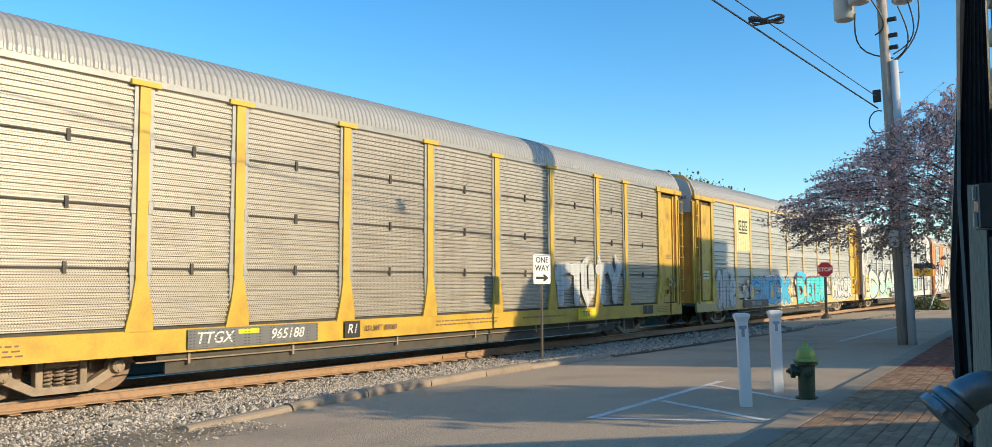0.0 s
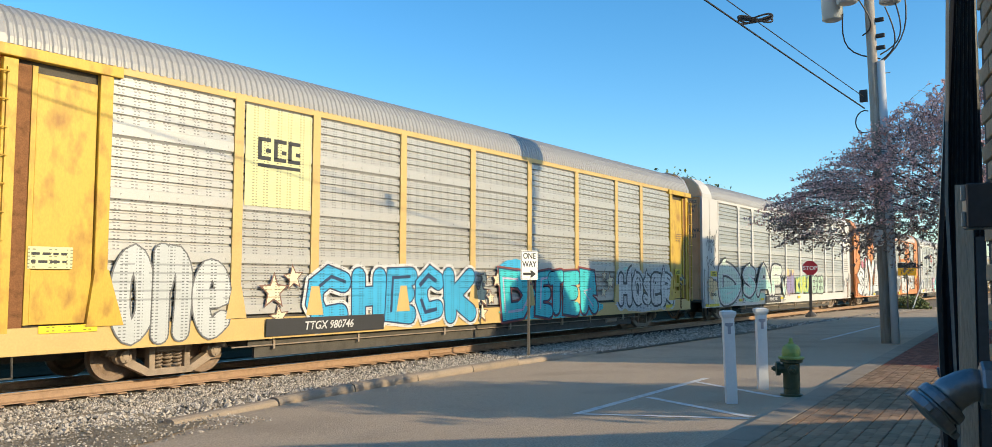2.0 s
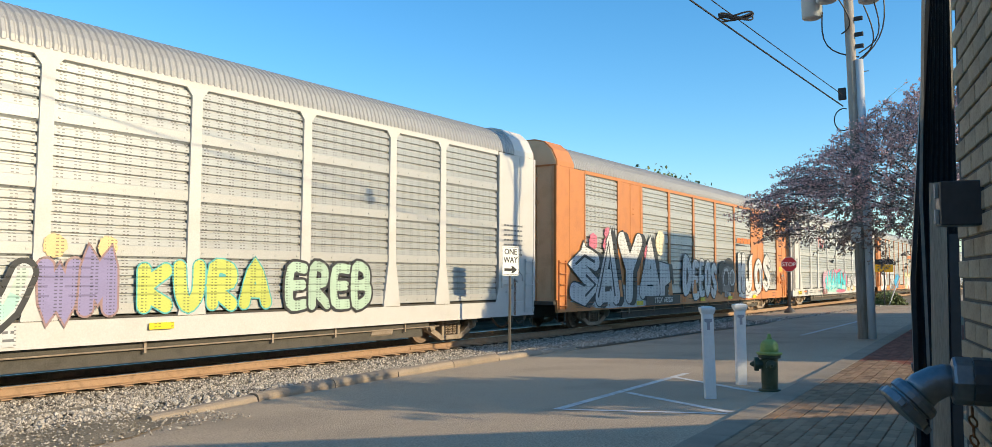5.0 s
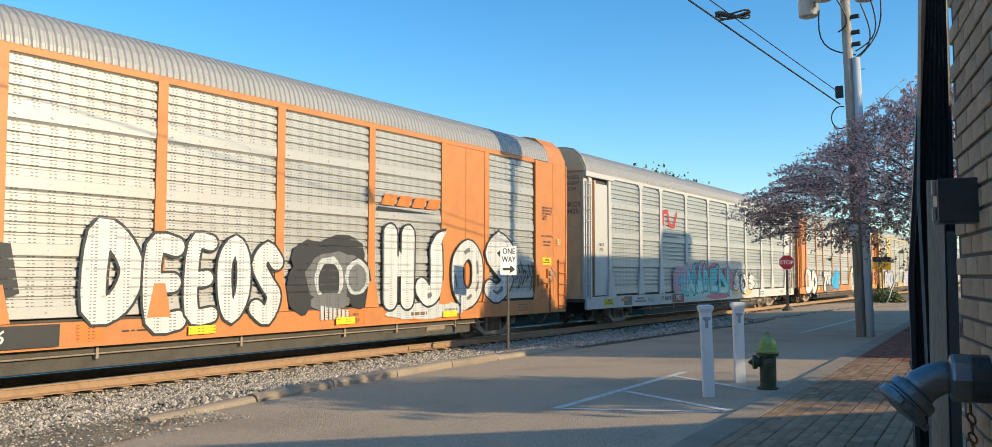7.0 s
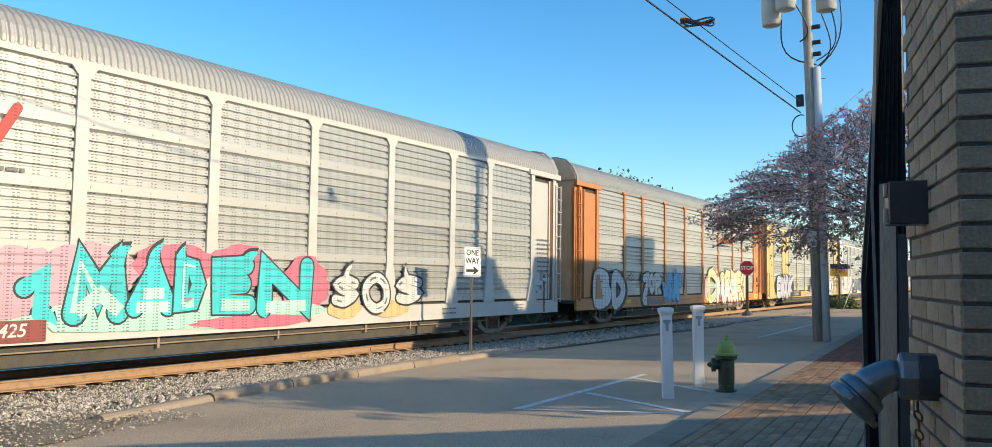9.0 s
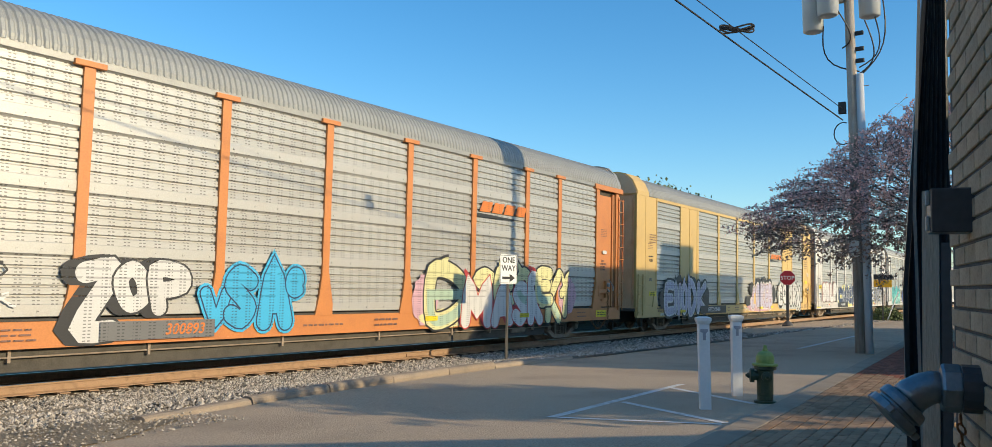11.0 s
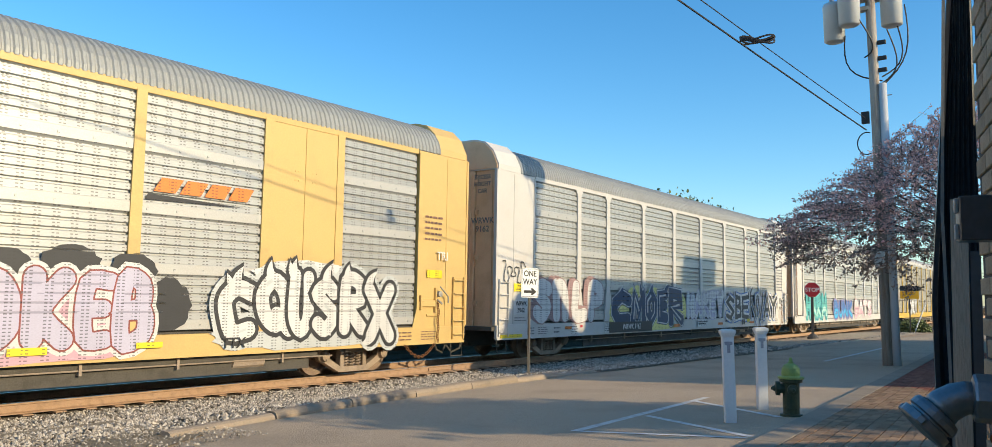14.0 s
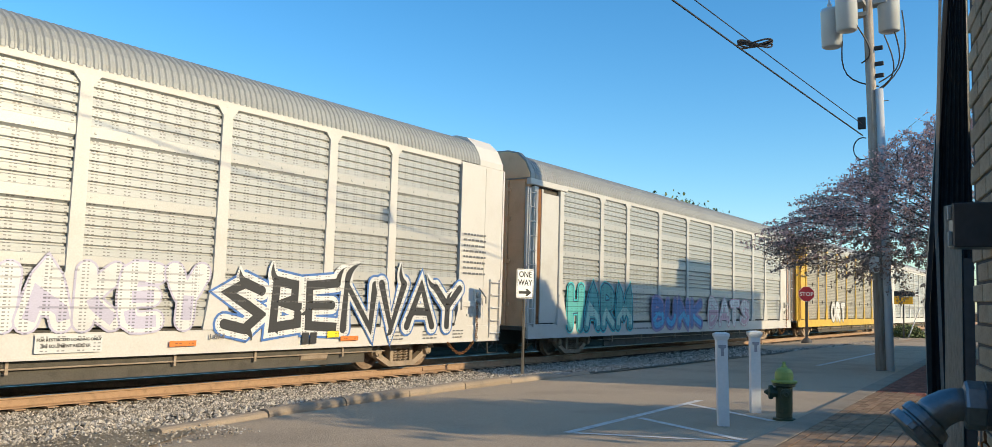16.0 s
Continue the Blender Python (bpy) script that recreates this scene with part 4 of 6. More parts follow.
for a in range(118):
    x = 5.4 + .2 * a
    for b in range(16):
        y = walk_y(x) - .19 - .1 * b
        if y < .9:
            continue
        m = pose(x + (.1 if b % 2 else 0), y, gz(x, y) + .045 + random.uniform(-.002, .003))
        if count < 290:
            part("paver", paver, None, pave, m=m)
            count += 1
        else:
            q = [m @ Vector(p) for p in ((-.097, -.047, 0), (.097, -.047, 0), (.097, .047, 0), (-.097, .047, 0), (-.097, -.047, -.03), (.097, -.047, -.03), (.097, .047, -.03), (-.097, .047, -.03))]
            field = worn if x < 14.5 + .5 * math.sin(3 * y) else rest
            v = [field.verts.new(p) for p in q]
            for i0, i1, i2, i3 in ((0, 1, 2, 3), (0, 4, 5, 1), (1, 5, 6, 2), (2, 6, 7, 3), (3, 7, 4, 0)):
                field.faces.new((v[i0], v[i1], v[i2], v[i3]))
tagged(part("paver_field", rest, island(PAVER, .75, 1.25), pave), kind="stuff")
tagged(part("paver_field", worn, island(PAVERLIT, .75, 1.25), pave, "dusty pavers in a sunlit tan tone"), kind="stuff")


# ---- the train ----
SPEED, PITCH = 13.2, 28.6


def train_x(t, k):
    """Where the middle of car k stands at t seconds; the train surges a little on its couplings."""
    surge = float(np.interp(t, (0, 1.5, 3.5, 7, 8.5, 11, 12.5, 14.5, 16), (-.2, -.18, 0, -.1, -.2, -.38, -.2, -.05, -.42)))
    return 11.58 - SPEED * (t - 1.5) + PITCH * k - PITCH / 2 + surge


EDGES = [-11.6, -9.0, -7.0, -4.2, -1.4, 1.4, 4.2, 7.0, 9.0, 11.6]
SIDE, SILL0, SILL1, PAN0, PAN1 = -1.58, 0.68, 1.08, 1.14, 5.36
ROWS = [PAN0, 2.14, 3.2, 4.3, PAN1]
MESH = {}


def once(key, make):
    """Meshes shared by alike parts."""
    if key not in MESH:
        MESH[key] = make()
    return MESH[key]


def roof_mesh(mat, x0, x1):
    prof = [(-1.6, 5.47), (-1.6, 5.58), (-1.53, 5.80), (-1.40, 5.99), (-1.2, 6.13), (-.9, 6.25), (-.5, 6.32), (0, 6.35)]
    prof += [(-a, b) for a, b in prof[-2::-1]]
    per = 0.135
    xs = []
    k = 0
    while x0 + k * per < x1:
        xs += [(x0 + k * per + d, h) for d, h in ((0, 0), (.03, 0), (.055, .026), (.11, .026))]
        k += 1
    xs.append((x1, 0))
    bm = bmesh.new()
    grid = []
    for x, h in xs:
        row = []
        for y, z in prof:
            d = Vector((0, y, z - 5.0))
            row.append(bm.verts.new((min(x, x1), *(Vector((y, z)) + Vector((d.y, d.z)).normalized() * h))))
        grid.append(row)
    for a, b in zip(grid, grid[1:]):
        for i in range(len(prof) - 1):
            bm.faces.new((a[i], a[i + 1], b[i + 1], b[i]))
    bmesh.ops.recalc_face_normals(bm, faces=bm.faces)
    for f in bm.faces:
        if f.normal.z < -0.2:
            f.normal_flip()
    return mesh_of(bm, "roof", mat)


def hood_mesh(mat, x0, x1):
    half = [(-1.615, 5.46), (-1.61, 5.62), (-1.42, 6.02), (-1.12, 6.29), (-.75, 6.38)]
    prof = half + [(-u, v) for u, v in half[::-1]]
    return mesh_of(prism(bmesh.new(), prof, "x", x0, x1), "roof_hood", mat)


def panel_mesh(kind, mat, w):
    """A bay's panel column: four sheets of horizontally ribbed steel."""
    prof = []
    for z0, z1 in zip(ROWS, ROWS[1:]):
        if kind == "fine":
            prof += [(0.03, z0), (0.03, z0 + .03), (0.0, z0 + .032)]
            n = 10
            for i in range(n):
                a, s = z0 + .04 + (z1 - z0 - .05) * i / n, (z1 - z0 - .05) / n
                prof += [(0.0, a), (0.0, a + s * .4), (0.036, a + s * .55), (0.036, a + s * .88)]
        else:
            prof += [(0.0, z0 + .01), (-0.014, z0 + .02), (-0.014, z0 + .2), (0.0, z0 + .21)]
            n = 5
            for i in range(n):
                a, s = z0 + .22 + (z1 - z0 - .23) * i / n, (z1 - z0 - .23) / n
                prof += [(0.0, a), (0.0, a + s * .62), (0.05, a + s * .74), (0.05, a + s * .9)]
    prof.append((0.0, ROWS[-1]))
    bm = bmesh.new()
    g = [[bm.verts.new((x, SIDE + y, z)) for y, z in prof] for x in (-w / 2, w / 2)]
    for i in range(len(prof) - 1):
        face = bm.faces.new((g[0][i], g[1][i], g[1][i + 1], g[0][i + 1]))
        if prof[i][0] < 0 and prof[i + 1][0] < 0:
            face.material_index = 1
    if kind != "fine":
        for z in ROWS[:-1]:
            for k in range(5):
                x = -w / 2 + .2 + (w - .4) * k / 4
                box(bm, x - .018, x + .018, SIDE - .024, SIDE - .012, z + .075, z + .11)
    return mesh_of(bm, "side_panel", [mat, BAND])


def rods_mesh(w):
    bm = bmesh.new()
    for z in ROWS[1:-1]:
        box(bm, -w / 2 + .05, w / 2 - .05, SIDE - .012, SIDE + .01, z, z + .022)
        box(bm, -.03, .03, SIDE - .03, SIDE, z - .09, z + .11)
    return mesh_of(bm, "panel_rod", UNDER)


def post_mesh(style, mat):
    bm = bmesh.new()
    y0 = SIDE - .05
    if style == "tee":
        prism(bm, [(-.1, 1.09), (.1, 1.09), (.1, 5.36), (-.1, 5.36)], "y", y0, SIDE)
        prism(bm, [(-.28, 1.06), (.24, 1.06), (.24, 1.32), (.1, 2.0), (-.1, 2.0), (-.17, 1.5)], "y", y0 - .009, SIDE)
        box(bm, -.28, .28, y0 - .04, SIDE, 5.33, 5.43, .008)
    elif style == "wide":
        prism(bm, [(-.14, 1.09), (.14, 1.09), (.11, 5.2), (.24, 5.36), (-.24, 5.36), (-.11, 5.2)], "y", y0, SIDE)
        prism(bm, [(-.3, 1.09), (.3, 1.09), (.15, 2.05), (-.15, 2.05)], "y", y0 - .009, SIDE)
    else:
        prism(bm, [(-.12, 1.09), (.12, 1.09), (.1, 5.4), (-.1, 5.4)], "y", y0 + .01, SIDE)
        prism(bm, [(-.24, 1.09), (.24, 1.09), (.11, 1.7), (-.11, 1.7)], "y", y0 - .02, SIDE)
    return mesh_of(bm, "side_post", mat)


def clip_mesh():
    bm = bmesh.new()
    for z in ROWS[1:-1]:
        for s in (-1, 1):
            box(bm, s * .16 - .05, s * .16 + .05, SIDE - .035, SIDE, z - .11, z + .13, .01)
    for s in (-1, 1):
        box(bm, s * .15 - .035, s * .15 + .035, SIDE - .02, SIDE, 1.6, 5.33)
    return mesh_of(bm, "panel_clip", GALV)


def ladder_mesh(mat, z0, z1, n, w=.36):
    bm = bmesh.new()
    for x in (-w / 2, w / 2):
        box(bm, x - .015, x + .015, SIDE - .09, SIDE - .05, z0, z1)
    for i in range(n):
        z = z0 + .12 + (z1 - z0 - .2) * i / (n - 1)
        tube(bm, [(-w / 2, SIDE - .05, z), (-w / 2, SIDE - .12, z), (w / 2, SIDE - .12, z), (w / 2, SIDE - .05, z)], .014, 6)
    return mesh_of(bm, "ladder", mat)


def wheelset_mesh():
    bm = bmesh.new()
    for s in (-1, 1):
        y = s * 0.755
        prof = [(.05, -.09), (.1, -.09), (.11, -.05), (.3, -.03), (.36, -.065), (.44, -.065), (.445, .03), (.47, .05), (.47, .065), (.36, .065), (.3, .02), (.1, .05), (.05, .05)]
        lathe(bm, [(r, y - s * h) for r, h in prof] if s > 0 else [(r, y + h) for r, h in prof], 28, "y")
        for k in range(5):
            a = 2 * math.pi * k / 5
            c = Vector((.22 * math.cos(a), y + (-.045 if s < 0 else .045), .22 * math.sin(a)))
            box(bm, c.x - .03, c.x + .03, c.y - .01, c.y + .01, c.z - .03, c.z + .03)
    tube(bm, [(0, -1.05, 0), (0, 1.05, 0)], .075, 12)
    return mesh_of(bm, "wheelset", WHEEL)


def sideframe_mesh():
    bm = bmesh.new()
    y0, y1 = -1.13, -.97
    prism(bm, [(-1.27, .50), (-1.17, .66), (-.5, .80), (.5, .80), (1.17, .66), (1.27, .50), (1.1, .5), (.5, .68), (-.5, .68), (-1.1, .5)], "y", y0, y1)
    prism(bm, [(-1.1, .5), (-.98, .36), (-.45, .09), (.45, .09), (.98, .36), (1.1, .5), (.84, .46), (.4, .21), (-.4, .21), (-.84, .46)], "y", y0, y1)
    for x in (-.36, .36):
        box(bm, x - .06, x + .06, y0, y1, .18, .7, .01)
    box(bm, -.28, .28, y0 - .02, y1, .52, .67, .02)
    for x in (-.925, .925):
        lathe(bm, [(.05, -1.24), (.11, -1.22), (.13, -1.14), (.15, -1.12), (.15, -1.0)], 14, "y", (x, 0, .47))
        for k in range(3):
            q = 2 * math.pi * k / 3 + .5
            box(bm, x + .07 * math.cos(q) - .015, x + .07 * math.cos(q) + .015, -1.25, -1.2, .455 + .07 * math.sin(q), .485 + .07 * math.sin(q))
    bmesh.ops.recalc_face_normals(bm, faces=bm.faces)
    return mesh_of(bm, "sideframe", IRON)


def spring_mesh():
    bm = bmesh.new()
    for x in (-.2, 0, .2):
        pts = [(x + .075 * math.cos(a), -1.04 + .075 * math.sin(a), .22 + .32 * a / (2 * math.pi * 5)) for a in [2 * math.pi * 5 * i / 50 for i in range(51)]]
        tube(bm, pts, .018, 5)
    return mesh_of(bm, "spring", IRON)


# strokes of letters in a unit square, for painted pieces on the cars' sides
GLYPH = {
    "C": [[(.95, .85), (.5, 1), (.1, .75), (.05, .4), (.3, .05), (.9, .1)]], "H": [[(.1, 0), (.12, 1)], [(.88, 0), (.9, 1)], [(.12, .5), (.88, .52)]],
    "E": [[(.95, 1), (.1, .95), (.08, .05), (.95, 0)], [(.1, .5), (.8, .52)]], "K": [[(.1, 0), (.1, 1)], [(.95, 1), (.2, .45), (.95, 0)]],
    "D": [[(.1, 0), (.1, 1), (.6, .95), (.95, .5), (.6, .05), (.1, 0)]], "R": [[(.1, 0), (.1, 1), (.75, .95), (.8, .6), (.15, .5), (.95, 0)]],
    "S": [[(.92, .85), (.5, 1), (.12, .78), (.5, .52), (.9, .28), (.5, 0), (.08, .12)]], "O": [[(.5, 1), (.1, .75), (.1, .25), (.5, 0), (.9, .25), (.9, .75), (.5, 1)]],
    "A": [[(.02, 0), (.5, 1), (.98, 0)], [(.22, .35), (.78, .35)]], "M": [[(.05, 0), (.15, 1), (.5, .35), (.85, 1), (.95, 0)]],
    "W": [[(.02, 1), (.25, 0), (.5, .7), (.75, 0), (.98, 1)]], "Z": [[(.08, .95), (.9, 1), (.1, .05), (.95, 0)]], "P": [[(.12, 0), (.1, 1), (.8, .95), (.85, .6), (.15, .45)]],
    "Y": [[(.05, 1), (.5, .5), (.95, 1)], [(.5, .5), (.5, 0)]], "J": [[(.9, 1), (.85, .2), (.45, 0), (.08, .2)]], "L": [[(.1, 1), (.1, .05), (.9, 0)]], "V": [[(.05, 1), (.5, 0), (.95, 1)]], "I": [[(.5, 0), (.48, 1)]], "T": [[(.05, .95), (.95, 1)], [(.5, .95), (.5, 0)]], "U": [[(.1, 1), (.1, .3), (.5, 0), (.9, .3), (.9, 1)]], "N": [[(.08, 0), (.1, 1), (.88, 0), (.92, 1)]],
    "X": [[(.05, 1), (.95, 0)], [(.95, 1), (.05, 0)]], "F": [[(.95, 1), (.1, .95), (.1, 0)], [(.1, .5), (.8, .52)]], "Q": [[(.5, 1), (.1, .7), (.15, .3), (.5, .1), (.9, .35), (.85, .8), (.5, 1)], [(.55, .3), (.98, 0)]],
    "e": [[(.15, .5), (.85, .55), (.75, .9), (.4, 1), (.1, .65), (.15, .2), (.5, 0), (.92, .15)]], "1": [[(.05, .7), (.55, 1), (.45, 0)]], "n": [[(.1, 0), (.1, 1)], [(.1, .6), (.45, 1), (.9, .75), (.9, 0)]], "B": [[(.1, 0), (.1, 1), (.7, .95), (.75, .6), (.2, .52), (.85, .45), (.85, .08), (.1, 0)]]}


def ribbon(bm, pts, w, y, mat, state):
    """A flat stroke with round joints, a hair in front of the last one."""
    pts = [Vector((a, 0, b)) for a, b in pts]
    for a, b in zip(pts, pts[1:]):
        d = (b - a)
        if d.length < 1e-5:
            continue
        s = Vector((-d.z, 0, d.x)).normalized() * w / 2
        state[0] += 1
        o = Vector((0, y - .00005 * state[0], 0))
        f = bm.faces.new([bm.verts.new(p + o) for p in (a - s, b - s, b + s, a + s)])
        f.material_index = mat
    for p in pts:
        state[0] += 1
        o = Vector((p.x, y - .00005 * state[0], p.z))
        f = bm.faces.new([bm.verts.new(o + Vector((math.cos(k * math.pi / 6), 0, math.sin(k * math.pi / 6))) * w / 2) for k in range(12)])
        f.material_index = mat


def flare(bm, base, tip, w, y, mat, state):
    """A bent, pointed spur drawn out of a letter."""
    a, c = Vector((base[0], 0, base[1])), Vector((tip[0], 0, tip[1]))
    side = Vector((-(c - a).z, 0, (c - a).x))
    last = None
    for k in range(6):
        u = k / 5
        p = a.lerp(c, u) + side * .16 * math.sin(math.pi * u)
        s = side.normalized() * w * .5 * (1 - u) ** .8 + side.normalized() * .004
        state[0] += 2
        o = Vector((0, y - .00002 * state[0], 0))
        if last:
            f = bm.faces.new([bm.verts.new(q + o) for q in (last[0], p - s, p + s, last[1])])
            f.material_index = mat
        last = (p - s, p + s)


def strip(bm, pts, w, y, mat, state, dx=0.0, dz=0.0, ends=True):
    """A stroke as one mitred strip, rounded off at its ends."""
    p = [Vector((a + dx, b + dz)) for a, b in pts]
    closed = len(p) > 3 and (p[0] - p[-1]).length < 1e-4
    p = p[:-1] if closed else p
    n = len(p)
    start = state[0]
    state[0] += n + 1
    rim = []
    for k in range(n):
        before, after = p[(k - 1) % n if closed else max(k - 1, 0)], p[(k + 1) % n if closed else min(k + 1, n - 1)]
        d0, d1 = p[k] - before, after - p[k]
        d0 = d1 if d0.length < 1e-6 else d0
        d1 = d0 if d1.length < 1e-6 else d1
        d0, d1 = d0.normalized(), d1.normalized()
        m = Vector((-d0.y - d1.y, d0.x + d1.x))
        m = m.normalized() if m.length > .05 else Vector((-d0.y, d0.x))
        m = m * (w / 2) / max(.55, abs(m.dot(Vector((-d0.y, d0.x)))))
        rim.append([bm.verts.new((q.x, y - .00002 * (start + k), q.y)) for q in (p[k] - m, p[k] + m)])
    for k in range(n if closed else n - 1):
        a, b = rim[k], rim[(k + 1) % n]
        bm.faces.new((a[0], b[0], b[1], a[1])).material_index = mat
    if ends and not closed:
        for q in (p[0], p[-1]):
            state[0] += 2
            disc(bm, q.x, q.y, w / 2, w / 2, y - .00002 * state[0], mat, 14)


def disc(bm, x, z, rx, rz, y, mat, n=20, rough=0.0, rng=None):
    """A round or ragged patch of paint."""
    out = []
    for k in range(n):
        a, g = 2 * math.pi * k / n, 1 + (rng.uniform(-rough, rough) if rng else 0)
        out.append(bm.verts.new((x + rx * g * math.cos(a), y, z + rz * g * math.sin(a))))
    bm.faces.new(out).material_index = mat


def bent(pts):
    """Soften a stroke's corners."""
    if len(pts) < 3:
        return pts
    closed = pts[0] == pts[-1]
    out = []
    n = len(pts)
    for k in range(n - 1):
        a = pts[k - 1] if k else (pts[-2] if closed else pts[0])
        b, c = pts[k], pts[k + 1]
        d = pts[k + 2] if k + 2 < n else (pts[1] if closed else pts[-1])
        for u in (0, .25, .5, .75):
            out.append(tuple(.5 * (2 * b[i] + (c[i] - a[i]) * u + (2 * a[i] - 5 * b[i] + 4 * c[i] - d[i]) * u * u + (3 * b[i] - a[i] - 3 * c[i] + d[i]) * u ** 3) for i in (0, 1)))
    return out + [pts[-1]]


def mural(car, letters, fill, line="black", w=.4, lw=.06, halo=None, hw=.1, rim=None, second=None, accent=None, shade=None, cast=(-.18, .06), soft=True, spurs=0, clouds=(), seed=1):
    """A sprayed word: clouds behind it, cast shade, border, outline, fill and inner marks. letters: sign, x from, x to, z from, z to."""
    rng = random.Random(seed)
    bm, st, y = bmesh.new(), [0], SIDE - .0665
    mats = [SPRAY[q] for q in (line, fill, halo or line, second or fill, accent or line, shade or line, rim or fill)]
    for x, z, rx, rz, c in clouds:
        mats.append(SPRAY[c])
        st[0] += 3
        disc(bm, x, z, rx, rz, y - .00002 * st[0], len(mats) - 1, 26, .09, rng)
    drawn = []
    for ch, xa, xb, za, zb in letters:
        g, lean = min(w, (xb - xa) * .38, (zb - za) * .32), rng.uniform(-.06, .06) * (xb - xa)
        one = []
        for s in GLYPH[ch]:
            q = [(xa + g / 2 + (xb - xa - g) * u + lean * (v - .5) + rng.uniform(-.03, .03), za + g / 2 + (zb - za - g) * v + rng.uniform(-.02, .02)) for u, v in s]
            if s[0] == s[-1]:
                q[-1] = q[0]
            one.append(bent(q) if soft else q)
        drawn.append((one, g, xa, xb, za, zb))
    if halo:
        for one, g, *_ in drawn:
            for q in one:
                strip(bm, q, g + 2 * lw + 2 * hw, y, 2, st)
    if shade:
        for one, g, *_ in drawn:
            for q in one:
                strip(bm, q, g + 2 * lw, y, 5, st, *cast)
                strip(bm, q, g + 2 * lw, y, 5, st, cast[0] / 2, cast[1] / 2)
    if bm.faces:
        tagged(part("painted_backdrop", bm, mats, car, f"{halo or shade or fill} sprayed border and clouds behind the letters"), kind="stuff")
    else:
        bm.free()
    for one, g, xa, xb, za, zb in drawn:
        bm, tips = bmesh.new(), []
        for k in range(spurs):
            q = rng.choice(one)
            e = max(q, key=lambda r: r[1]) if rng.random() < .7 else min(q, key=lambda r: r[1])
            up = 1 if e[1] > (za + zb) / 2 else -.5
            tips.append((e, (e[0] + rng.uniform(-.45, .45), e[1] + up * rng.uniform(.25, .5))))
        for q in one:
            strip(bm, q, g + 2 * lw, y, 0, st)
        for e, tip in tips:
            flare(bm, e, (tip[0], tip[1] + .08), g + 2 * lw, y, 0, st)
        if rim:
            for q in one:
                strip(bm, q, g, y, 6, st)
        for q in one:
            strip(bm, q, g - (.13 if rim else 0), y, 1, st)
        for e, tip in tips:
            flare(bm, e, tip, g * .9, y, 1, st)
        if second:
            for q in one:
                low_ = [r for r in q if r[1] < za + (zb - za) * rng.uniform(.4, .6)]
                if len(low_) > 1:
                    strip(bm, low_, g * .62, y, 3, st, g * .1, 0, ends=False)
        if accent:
            for q in one:
                for k in range(0, len(q) - 2, 3):
                    if rng.random() < .5:
                        strip(bm, q[k:k + 3], g * rng.uniform(.12, .26), y, 4, st, g * rng.uniform(-.2, .2), 0, ends=False)
        part("painted_letter", bm, mats, car, f"{fill} sprayed letter outlined in {line}")


def star(car, x, z, r, seed=0):
    """A painted five-pointed star with a dark edge."""
    bm = bmesh.new()
    for g, y, m in ((1.22, SIDE - .0662, 0), (.95, SIDE - .0668, 1)):
        v = []
        for k in range(10):
            a = math.pi / 2 + math.pi * k / 5 + .15 * math.sin(seed)
            q = r * g * (1 if k % 2 == 0 else .44)
            v.append(bm.verts.new((x + q * math.cos(a), y, z + q * math.sin(a))))
        c = bm.verts.new((x, y, z))
        for k in range(10):
            bm.faces.new((c, v[k], v[(k + 1) % 10])).material_index = m
    part("painted_star", bm, [SPRAY["brown"], SPRAY["cream"]], car, "cream painted star with a dark edge")


def skull(car):
    """A dark sprayed cloud with two pale sockets and a row of teeth."""
    rng = random.Random(3)
    bm, y = bmesh.new(), SIDE - .0665
    for k, (x, z, rx, rz, m) in enumerate(((2.3, 2.2, .6, .42, 1), (3.2, 2.35, .75, .4, 1), (2.0, 1.55, .42, .55, 1), (3.1, 1.75, 1.0, .62, 2), (3.75, 1.65, .42, .6, 1), (2.8, 1.75, .44, .52, 0), (3.7, 1.8, .40, .42, 0), (2.8, 1.72, .33, .40, 1), (3.7, 1.78, .29, .32, 2), (2.85, 1.25, .6, .2, 2))):
        disc(bm, x, z, rx, rz, y - .0003 * k, m, 24, .06, rng)
    for k in range(7):
        v = [bm.verts.new((2.55 + .13 * k + a, y - .004, b)) for a, b in ((0, .86), (.09, .86), (.09, 1.16 - .02 * k), (0, 1.18 - .02 * k))]
        bm.faces.new(v).material_index = 0
    part("painted_skull", bm, [SPRAY["silver"], SPRAY["black"], SPRAY["grey"]], car, "black and grey sprayed skull with pale sockets")


def tag(car, x0, x1, z0, z1, ink, seed, strokes=9):
    """A looping scribbled line."""
    rng = random.Random(seed)
    bm = bmesh.new()
    st = [0]
    n = strokes * 5
    f1, f2, p1, p2 = strokes * 1.05, strokes * .55, rng.uniform(0, 6), rng.uniform(0, 6)
    pts = []
    for k in range(n + 1):
        u = k / n
        amp = .5 * (z1 - z0) * (.65 + .35 * math.sin(f2 * 2.1 * u + p2))
        pts.append((x0 + (x1 - x0) * u + .09 * math.cos(f1 * 6.0 * u + p1), (z0 + z1) / 2 + amp * math.sin(f1 * 3.1 * u + p2)))
    ribbon(bm, pts, .034, SIDE - .057, 0, st)
    part("scribbled_tag", bm, [SPRAY[ink]], car, f"thin {ink} scribbled spray line")


def bars(car, x0, x1, z0, z1, rows, ink, y=SIDE - .053, name="stencil_print", seed=1):
    """Small unreadable print as plain bars."""
    rng = random.Random(seed + int(x0 * 100))
    bm = bmesh.new()
    for r in range(rows):
        z = z1 - (z1 - z0) * (r + .5) / rows
        h = (z1 - z0) / rows * .17
        x = x0
        while x < x1 - .05:
            w = rng.uniform(.06, .2)
            box(bm, x, min(x + w, x1), y - .001, y, z - h, z + h)
            x += w + .04
    tagged(part(name, bm, INKS[ink], car), kind="stuff")


